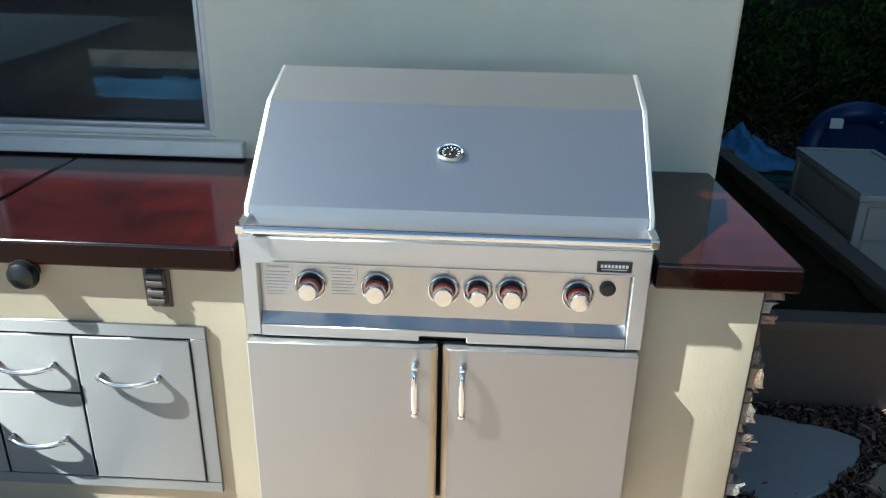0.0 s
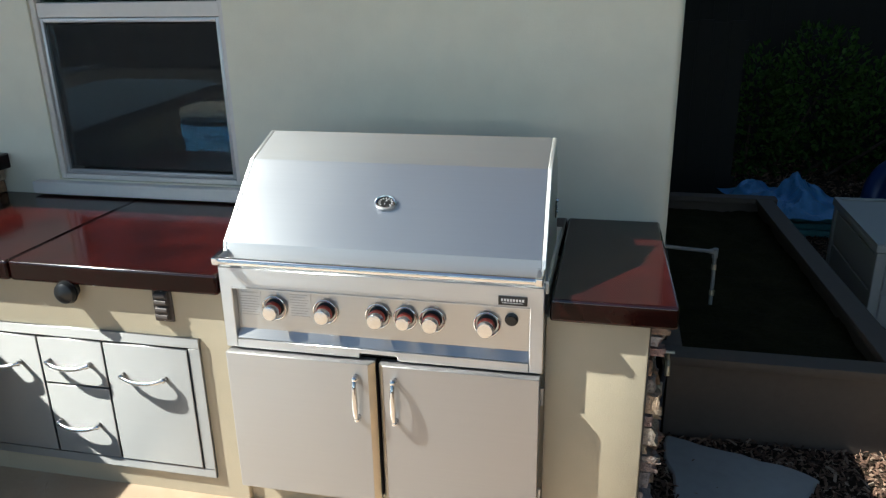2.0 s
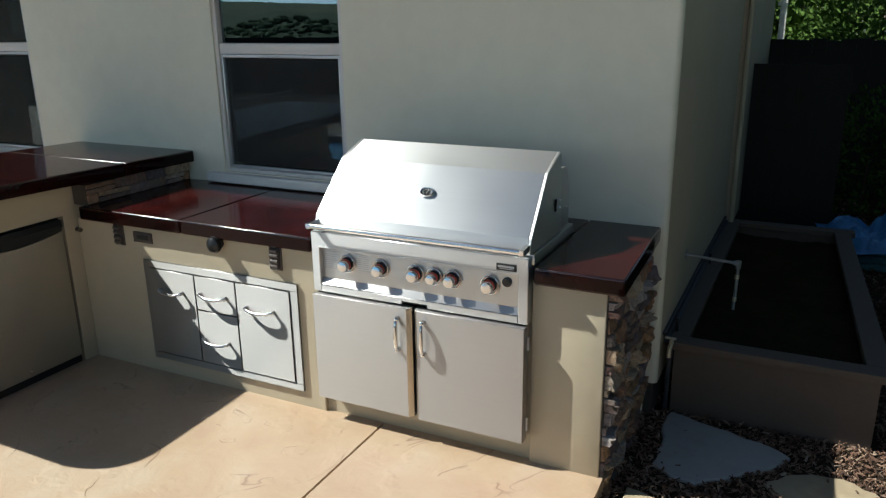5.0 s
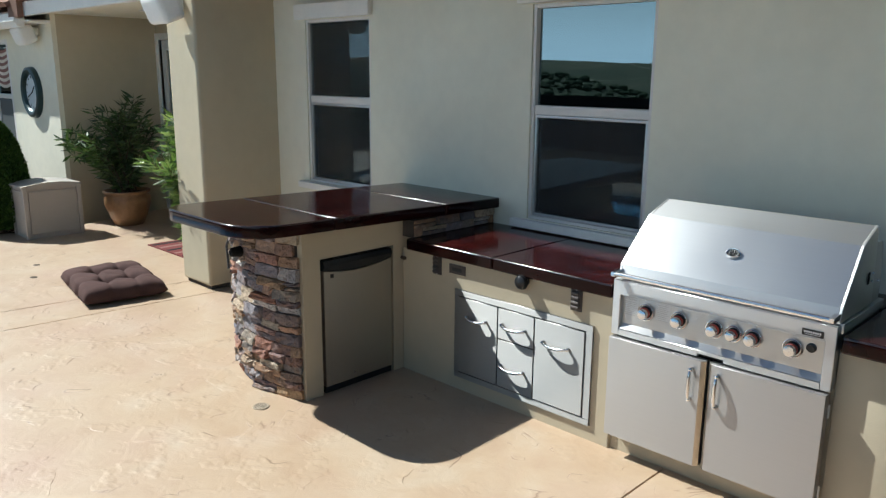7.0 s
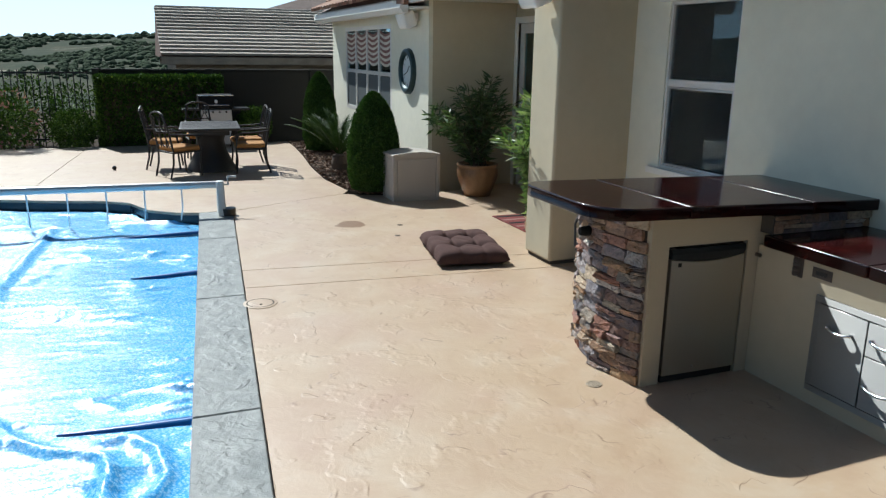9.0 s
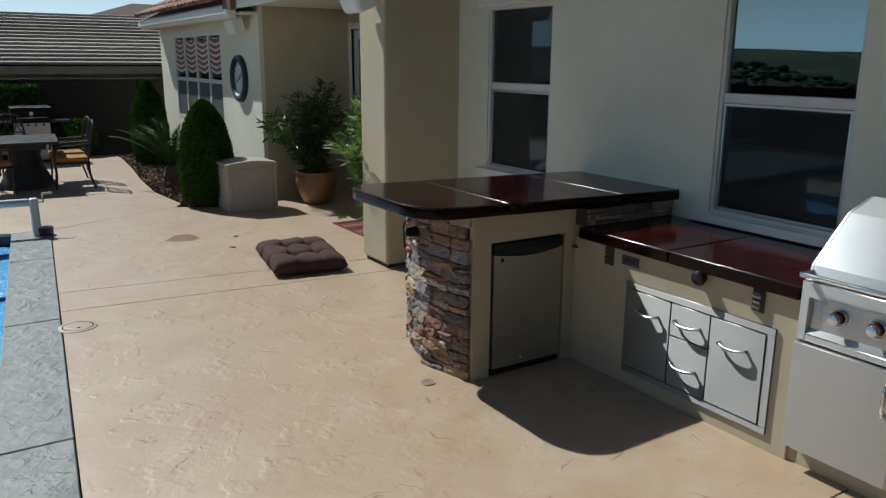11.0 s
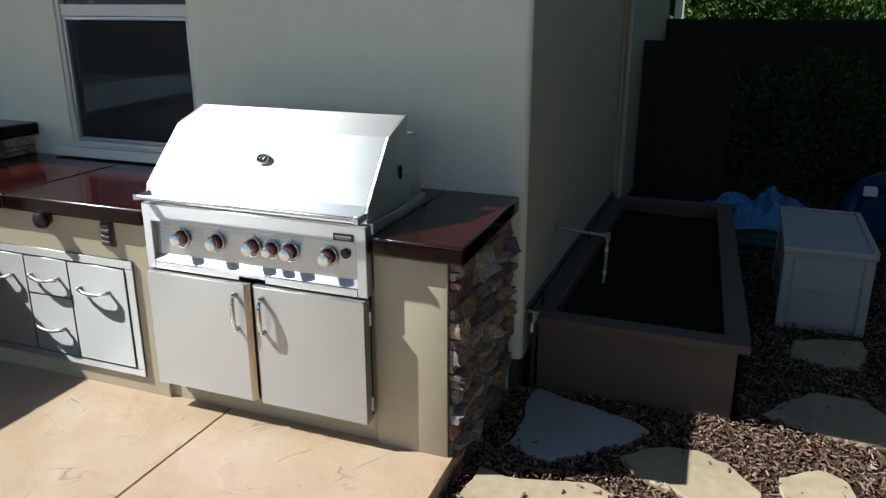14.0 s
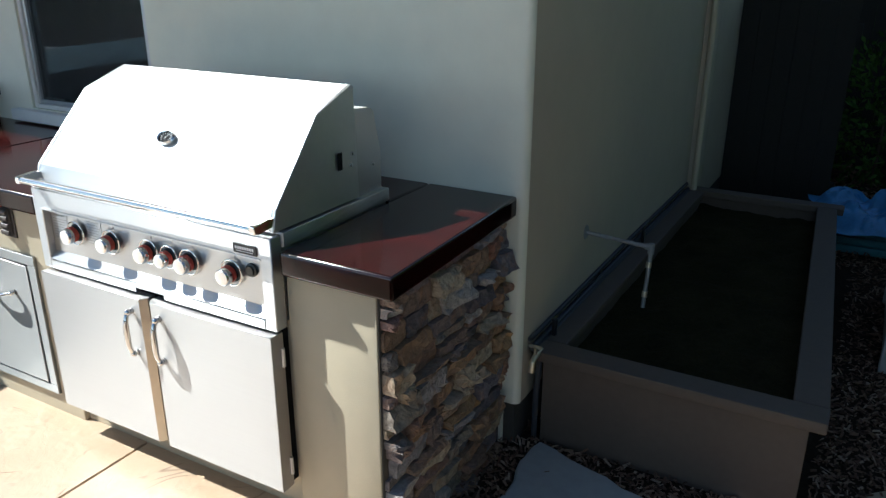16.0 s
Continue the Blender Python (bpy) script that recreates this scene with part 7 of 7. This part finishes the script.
def topiary(loc, height, radius, seed, label):
    rng = np.random.default_rng(seed)
    t = thing("topiary_shrub", label, "shrub", loc, 0, "clipped conifers")
    c, d = [], []
    n = 15000
    for _ in range(n):
        h = rng.uniform(0.02, 1.0) ** 1.15
        r = radius * (1 - h ** 3.4) ** 0.68 * (0.82 + 0.18 * min(1, h * 6))
        a = rng.uniform(0, 2 * math.pi)
        r *= 1 - abs(rng.normal(0, 0.09)) + 0.07 * noise.noise((math.cos(a) * 3, math.sin(a) * 3, h * 7 + seed))
        c.append((r * math.cos(a), r * math.sin(a), 0.06 + h * (height - 0.06)))
        d.append((math.cos(a) + rng.normal(0, 0.5), math.sin(a) + rng.normal(0, 0.5), 0.9 + rng.normal(0, 0.4)))
    mesh_part("foliage", leaf_mesh("foliage", c, d, rng.uniform(0.035, 0.065, n), rng.uniform(0.012, 0.024, n)), M_CONIFER, t)
    bm = bmesh.new()
    add_tube(bm, [(0, 0, 0), (0, 0, height * 0.85)], [0.045, 0.01], 8)
    part("trunk", bm, M_BARK, t)
    bm = bmesh.new()
    prof = [(radius * 0.84 * (1 - h ** 3.4) ** 0.68 * (0.82 + 0.18 * min(1, h * 6)), 0.06 + h * (height - 0.1)) for h in [i / 12 for i in range(12)]]
    add_lathe(bm, [(0, 0.05)] + prof + [(0, height * 0.95)], 16)
    part("inner_growth", bm, M_CYCAD, t, "dense dark inside of the shrub", "all")


topiary((-8.98, -0.52, 0.0), 1.42, 0.37, 1, "clipped dark green conifer with a rounded cone shape")
topiary((-13.6, -0.28, 0.0), 1.55, 0.34, 2, "tall clipped dark green conifer with a rounded cone shape")
leafy("low_shrub", "small dark green clipped shrub in the bed", "shrub", [(0, 0, 0.3, 0.2, 0.2, 0.3)], 2200, 0.05, M_CONIFER, 31, (-9.55, -0.5, 0.0))


def cycad(loc, seed):
    rng = np.random.default_rng(seed)
    t = thing("sago_palm", "sago palm with arching dark green fronds in the bed", "palm", loc)
    bm = bmesh.new()
    add_lathe(bm, [(0, 0), (0.13, 0), (0.15, 0.12), (0.11, 0.26), (0, 0.3)], 14)
    part("trunk", bm, M_BARK, t)
    for k in range(38):
        a = k * 2.399 + rng.normal(0, 0.1)
        lift, L = rng.uniform(0.8, 1.5), rng.uniform(0.95, 1.2)
        pts = []
        for s in np.linspace(0, 1, 9):
            r = L * s * math.cos(lift * 0.75)
            z = 0.25 + L * (math.sin(lift) * s - 0.34 * s * s)
            pts.append(np.array([r * math.cos(a), r * math.sin(a), max(0.03, z)]))
        bm = bmesh.new()
        add_tube(bm, pts, [0.008 - 0.0007 * i for i in range(9)], 4)
        side = np.array([-math.sin(a), math.cos(a), 0])
        for s in np.linspace(0.15, 0.98, 26):
            i = min(7, int(s * 8))
            p = pts[i] + (pts[i + 1] - pts[i]) * (s * 8 - i)
            fw = pts[i + 1] - pts[i]
            fw /= np.linalg.norm(fw)
            for sg in (-1, 1):
                q = side * sg + fw * 0.6 + np.array([0, 0, 0.25])
                q /= np.linalg.norm(q)
                l = 0.19 * math.sin(math.pi * min(0.97, s * 0.85 + 0.12))
                tip, w = p + q * l, fw * 0.012
                bm.faces.new([bm.verts.new(v) for v in (p - w, p + q * l * 0.5 + np.array([0, 0, 0.004]), tip, p + w)])
        part("frond", bm, M_CYCAD, t)


cycad((-11.2, -0.48, 0.0), 4)


def chair_mesh_parts(ch):
    """Cast metal armchair facing +x in its own axes."""
    for x, y in ((0.22, -0.23), (0.22, 0.23)):
        bm = bmesh.new()
        add_tube(bm, [(x + 0.02, y, 0), (x, y, 0.22), (x + 0.015, y, 0.42), (x - 0.02, y, 0.62)], 0.016, 7)
        part("leg", bm, M_TABLE, ch)
    for x, y in ((-0.23, -0.22), (-0.23, 0.22)):
        bm = bmesh.new()
        add_tube(bm, [(x - 0.07, y, 0), (x - 0.01, y, 0.22), (x, y, 0.42), (x - 0.05, y * 0.98, 0.7), (x - 0.11, y * 0.85, 0.95)], 0.016, 7)
        part("leg", bm, M_TABLE, ch)
    part("seat", bm_box(-0.25, 0.25, -0.25, 0.25, 0.385, 0.41, bev=0.008), M_TABLE, ch)
    part("seat_cushion", bm_box(-0.23, 0.26, -0.235, 0.235, 0.412, 0.485, bev=0.028, seg=3), M_ORANGE, ch, "orange seat cushion", True)
    for s in (-1, 1):
        bm = bmesh.new()
        add_tube(bm, [(-0.27, s * 0.225, 0.68), (-0.05, s * 0.265, 0.665), (0.17, s * 0.265, 0.655), (0.235, s * 0.25, 0.62), (0.2, s * 0.235, 0.58)], 0.017, 7)
        part("armrest", bm, M_TABLE, ch)
    bm = bmesh.new()
    arch = [(-0.345, 0.2 * math.cos(a), 0.93 + 0.09 * math.sin(a)) for a in [math.pi * i / 10 for i in range(11)]]
    add_tube(bm, arch, 0.016, 7)
    bk = part("backrest", bm, M_TABLE, ch, "pierced cast metal back")
    for k in range(5):
        y = -0.16 + 0.08 * k
        bm = bmesh.new()
        add_tube(bm, [(-0.25, y, 0.47), (-0.29, y + 0.05 * (-1) ** k, 0.66), (-0.32, y - 0.03 * (-1) ** k, 0.82), (-0.345, y, 0.95)], 0.01, 5)
        part("back_slat", bm, M_TABLE, bk)
    for z, x in ((0.5, -0.255), (0.72, -0.30)):
        bm = bmesh.new()
        add_tube(bm, [(x, -0.21, z), (x, 0.21, z)], 0.01, 5)
        part("back_rail", bm, M_TABLE, bk)


def dining():
    t = thing("dining_table", "dark cast metal patio table on a pedestal base", "table", (-11.88, -2.5, 0), -4)
    part("tabletop", bm_box(-0.66, 0.66, -0.47, 0.47, 0.70, 0.745, bev=0.012), M_TABLE, t, "dark slatted tabletop", True)
    bm = bmesh.new()
    add_lathe(bm, [(0, 0), (0.40, 0), (0.39, 0.05), (0.33, 0.16), (0.25, 0.34), (0.22, 0.5), (0.26, 0.62), (0, 0.62)], 20)
    part("pedestal", bm, M_TABLE, t, "", True)
    part("apron", bm_box(-0.55, 0.55, -0.3, 0.3, 0.62, 0.698, bev=0.01), M_TABLE, t)
    for k in range(1, 9):
        part("top_groove", bm_box(-0.66 + k * 0.1467 - 0.004, -0.66 + k * 0.1467 + 0.004, -0.43, 0.43, 0.7455, 0.748), M_BLACKMATT, t)
    ch = thing("patio_chair", "dark cast metal patio armchair with an orange seat cushion", "chair", (-12.3, -3.2, 0), 82, "chairs round the patio table")
    chair_mesh_parts(ch)
    copy_thing(ch, pose(-11.35, -3.02, 0, 0, 0, 118))
    copy_thing(ch, pose(-12.25, -1.86, 0, 0, 0, -88))
    copy_thing(ch, pose(-11.5, -1.9, 0, 0, 0, -95))
    copy_thing(ch, pose(-13.1, -2.56, 0, 0, 0, 4))


dining()


def bbq_cart():
    b = thing("barbecue_cart", "freestanding gas barbecue cart with a dark lid", "barbecue", (-15.1, -2.12, 0))
    part("cabinet", bm_box(-0.24, 0.24, -0.30, 0.30, 0.06, 0.76, bev=0.01), M_STEEL, b, "pale steel cabinet")
    bm = bmesh.new()
    add_prism(bm, [(-0.26, 0.78), (0.26, 0.78), (0.275, 0.83), (0.262, 0.98), (0.215, 1.045), (-0.2, 1.06), (-0.26, 1.0)], 'y', -0.34, 0.34, 0.012, 2)
    lid = part("lid", bm, M_BLACKMATT, b, "dark rounded lid", True)
    bm = bmesh.new()
    add_tube(bm, [(0.27, -0.25, 0.86), (0.31, -0.25, 0.86), (0.31, 0.25, 0.86), (0.27, 0.25, 0.86)], 0.012, 8)
    part("lid_handle", bm, M_CHROME, lid, "", True)
    bm = bmesh.new()
    add_lathe(bm, [(0, 0), (0.035, 0), (0.035, 0.006), (0, 0.006)], 16, (0.262, 0, 0.93), (1.0, 0, 0.1))
    part("lid_gauge", bm, M_WHITE, lid)
    part("lid_trim", bm_box(0.2, 0.24, -0.345, 0.345, 1.035, 1.055, bev=0.006), M_CHROME, lid, "bright trim along the lid", True)
    for s in (-1, 1):
        y0, y1 = sorted((s * 0.31, s * 0.66))
        part("side_shelf", bm_box(-0.22, 0.22, y0, y1, 0.75, 0.79, bev=0.008), M_BLACK, b, "", True)
    for x in (-0.18, 0.18):
        for y in (-0.25, 0.25):
            bm = bmesh.new()
            add_lathe(bm, [(0, -0.02), (0.045, -0.02), (0.05, 0), (0.045, 0.02), (0, 0.02)], 14, (x, y, 0.05), (0, 1, 0))
            part("caster", bm, M_BLACK, b, "", True)
    for k in range(4):
        bm = bmesh.new()
        add_lathe(bm, [(0, 0), (0.022, 0), (0.02, 0.03), (0, 0.03)], 12, (0.24, -0.2 + 0.13 * k, 0.72), (1, 0, 0))
        part("knob", bm, M_BLACK, b, "", True)


bbq_cart()


def hedge(loc, w, d, h, seed):
    rng = np.random.default_rng(seed)
    t = thing("boxed_hedge", "clipped square green hedge in front of the dark fence", "hedge", loc)
    n = 16000
    c, dd = [], []
    for _ in range(n):
        f = rng.choice(4, p=[0.45, 0.35, 0.1, 0.1])
        u, v = rng.uniform(-1, 1), rng.uniform(0, 1)
        k = 0.05 * noise.noise((u * 5, v * 5, seed + f))
        if f == 0:
            p, q = (w / 2 - abs(rng.normal(0, 0.05)) + k, u * d / 2, 0.03 + v * (h - 0.03)), (1, 0, 0.4)
        elif f == 1:
            p, q = (rng.uniform(-w / 2, w / 2), u * d / 2, h - abs(rng.normal(0, 0.05)) + k), (0, 0, 1)
        else:
            s = 1 if f == 2 else -1
            p, q = (rng.uniform(-w / 2, w / 2), s * (d / 2 - abs(rng.normal(0, 0.05))), 0.03 + v * (h - 0.03)), (0, s, 0.4)
        c.append(p)
        dd.append(np.array(q) + rng.normal(0, 0.55, 3))
    mesh_part("foliage", leaf_mesh("foliage", c, dd, rng.uniform(0.06, 0.1, n), rng.uniform(0.03, 0.05, n)), M_HEDGE, t)
    part("twig_core", bm_box(-w / 2 + 0.12, w / 2 - 0.12, -d / 2 + 0.12, d / 2 - 0.12, 0, h - 0.14), M_BARK, t, "dark twiggy inside")


hedge((-16.0, -3.13, -0.1), 0.8, 2.5, 1.5, 7)
leafy("round_bush", "clipped round grey-green bush by the fence", "bush", [(0, 0, 0.42, 0.44, 0.44, 0.45)], 4500, 0.055, M_HEDGE, 41, (-15.9, -4.85, -0.1))
leafy("round_bush", "small round green bush beside the barbecue", "bush", [(0, 0, 0.45, 0.4, 0.4, 0.42)], 3500, 0.055, M_HEDGE, 42, (-15.9, -1.25, -0.1))
leafy("rose_bush", "rose bush with pale pink flowers", "bush", [(0, 0, 0.6, 0.5, 0.55, 0.55), (0.1, -0.7, 0.5, 0.4, 0.4, 0.45)], 4000, 0.07, M_HEDGE, 43, (-15.7, -6.0, -0.1))
leafy("rose_flowers", "pale pink rose blooms over the bush", "flowers", [(0.05, 0, 0.65, 0.56, 0.6, 0.58), (0.15, -0.7, 0.55, 0.45, 0.45, 0.5)], 260, 0.10, M_ROSE, 44, (-15.68, -6.0, -0.1), surface=0.95)
rs = random.Random(77)
for k in range(13):
    h = 1.5 + 0.2 * math.sin(k * 1.1) + rs.uniform(-0.2, 0.2)
    w = rs.uniform(0.8, 1.05)
    leafy("slope_shrub", "dark green shrub growing behind the pool fence", "shrub",
          [(0, 0, h * 0.45, w, 0.7, h * 0.45), (rs.uniform(-0.5, 0.5), 0.1, h * 0.72, w * 0.6, 0.5, h * 0.27)],
          2600, 0.15, M_WOODS, 120 + k, (-13.5 + 1.25 * k, -14.6 + rs.uniform(-0.3, 0.3), -0.2), "shrubs behind the pool fence")
leafy("boundary_shrubs", "mixed green shrubs behind the iron fence", "shrub", [(rr.uniform(-0.3, 0.3), -k * 0.9, 0.75, 0.6, 0.65, 0.75 + rr.uniform(-0.1, 0.1)) for k in range(8)], 14000, 0.08, M_HEDGE, 45, (-17.6, -4.9, -0.2))


def far_fences():
    f = thing("boundary_wall", "dark brown panel fence behind the hedge", "fence", kind="structure")
    y = -4.45
    while y < 7.5:
        part("post", bm_box(-16.72, -16.56, y, y + 0.14, -0.2, 1.53, bev=0.01), M_FENCE, f)
        part("panel", bm_box(-16.66, -16.62, y + 0.141, y + 2.30, -0.2, 1.47), M_FENCE, f)
        part("cap_rail", bm_box(-16.70, -16.57, y + 0.141, y + 2.30, 1.471, 1.52, bev=0.005), M_FENCE, f)
        y += 2.3
    ir = thing("iron_fence", "black iron picket fence on the valley side", "fence", kind="structure")
    for z in (0.05, 1.42):
        part("rail", bm_box(-16.66, -16.63, -14.0, -4.46, z, z + 0.035), M_IRON, ir)
    me = None
    for k in range(70):
        y = -4.55 - k * 0.13
        if me is None:
            bm = bm_box(-0.009, 0.009, -0.009, 0.009, -0.2, 1.5)
            me = bpy.data.meshes.new("picket")
            bm.to_mesh(me)
            bm.free()
            me.materials.append(M_IRON)
        ob = new("picket", me)
        ob.parent = ir
        ob.matrix_basis = Matrix.Translation((-16.645, y, 0))
    for k in range(5):
        part("post", bm_box(-16.675, -16.615, -6.4 - k * 2.0, -6.34 - k * 2.0, -0.2, 1.58), M_IRON, ir)


far_fences()


def flat_tile_roof(parent, x0, z0, x1, z1, y0, y1, courses):
    """Flat tiles in courses on a slope that rises from x0 towards x1."""
    L = math.hypot(x1 - x0, z1 - z0)
    ux, uz = (x1 - x0) / L, (z1 - z0) / L
    nx, nz = -uz * (1 if ux > 0 else -1), abs(ux)
    step = L / courses
    for k in range(courses):
        a, b = k * step, (k + 1) * step + 0.06
        y, tiles = y0, []
        bm = bmesh.new()
        w = 0.42
        y = y0 - (k % 2) * w / 2
        while y < y1:
            ya, yb = max(y, y0), min(y + w - 0.008, y1)
            if yb - ya > 0.03:
                vs = []
                for s, t in ((a, 0.105), (b, 0.03)):
                    for yy in (ya, yb):
                        for h in (t - 0.06, t):
                            vs.append(bm.verts.new((x0 + ux * s + nx * h, yy, z0 + uz * s + nz * h)))
                for q in ((0, 1, 3, 2), (4, 6, 7, 5), (0, 4, 5, 1), (2, 3, 7, 6), (1, 5, 7, 3), (0, 2, 6, 4)):
                    bm.faces.new([vs[i] for i in q])
            y += w
        part("tile_course", bm, M_FLATTILE, parent)


def neighbour():
    h = thing("neighbour_house", "neighbouring house with a low grey-brown flat tile roof", "house", (0, 0, 0))
    part("wall", bm_box(-27.5, -20.6, -2.6, 9.0, -3.0, 1.6), M_FARWALL, h)
    part("fascia", bm_box(-20.06, -20.0, -3.0, 9.4, 1.55, 1.74), M_EAVE, h, "tan eave board")
    part("soffit", bm_box(-20.65, -20.06, -2.9, 9.3, 1.56, 1.6), M_WALL, h)
    bm = bmesh.new()
    add_prism(bm, [(-20.0, 1.70), (-24.0, 3.08), (-28.0, 1.70)], 'y', -2.95, 9.35)
    part("roof_deck", bm, M_BROWNBEAM, h)
    roof = part("ridge", bm_box(-24.1, -23.9, -2.95, 9.35, 3.08, 3.19, bev=0.03), M_FLATTILE, h)
    flat_tile_roof(roof, -20.0, 1.74, -24.0, 3.10, -2.97, 9.35, 14)
    part("rake", bm_box(-20.02, -20.0, -3.0, -2.96, 1.6, 1.76), M_BROWNBEAM, h)
    b = thing("hip_roof_house", "further house with a red-brown clay tile hip roof", "house", (0, 0, 0))
    part("wall", bm_box(-36, -28.5, -1.0, 9, -3, 2.6), M_WALL, b)
    bm = bmesh.new()
    vs = [bm.verts.new(p) for p in ((-28, -1.6, 2.6), (-28, 10, 2.6), (-37, 10, 2.6), (-37, -1.6, 2.6), (-32.5, 3.25, 4.08), (-32.5, 6.8, 4.08))]
    for q in ((0, 1, 5, 4), (1, 2, 5), (2, 3, 4, 5), (3, 0, 4), (0, 3, 2, 1)):
        bm.faces.new([vs[i] for i in q])
    part("roof", bm, M_FARROOF, b)



neighbour()


def hill_woods():
    """Dark trees in groves over the far hills and along their ridges."""
    rng = np.random.default_rng(71)
    rings, v, f = 7, [], []
    ground = bpy.data.objects["ground"]
    bm = bmesh.new()
    bm.from_mesh(ground.data)
    tree_of = bvhtree.BVHTree.FromBMesh(bm)
    bm.free()
    n = 0
    while n < 8000:
        a, r = radians(rng.uniform(160, 265)), rng.uniform(100, 760)
        # thin on the far ridge, thick on the near spur
        if (r < 330 or rng.random() < 0.45) if a < radians(196) else (r > 230):
            continue
        x, y = r * math.cos(a), r * math.sin(a)
        if noise.noise((x * 0.012, y * 0.012, 3.0)) + 0.5 * noise.noise((x * 0.05, y * 0.05, 8.0)) < -0.06:
            continue
        hit = tree_of.ray_cast(Vector((x, y, 200)), Vector((0, 0, -1)))
        if hit[0] is None:
            continue
        w = (0.3 + 0.0036 * r) * rng.uniform(0.5, 1.3)
        h = w * rng.uniform(0.7, 1.1)
        base = len(v)
        for j, (rr_, zz) in enumerate(((0.55, -0.3), (1.0, 0.25), (0.85, 0.65), (0.4, 0.95))):
            for k in range(rings):
                q = 2 * math.pi * k / rings + j
                k2 = rr_ * w * rng.uniform(0.75, 1.25)
                v.append((x + k2 * math.cos(q), y + k2 * math.sin(q), hit[0].z + zz * h * rng.uniform(0.85, 1.15)))
        for j in range(3):
            for k in range(rings):
                p, q = base + j * rings + k, base + j * rings + (k + 1) % rings
                f.append((p, q, q + rings, p + rings))
        f.append(tuple(base + 3 * rings + k for k in range(rings)))
        n += 1
    me = bpy.data.meshes.new("hill_woods")
    me.from_pydata(v, [], f)
    tagged(mesh_part("hill_woods", me, M_WOODS, smooth="all"), "dark green trees in groves on the far hills", "woods", "", "stuff")


hill_woods()
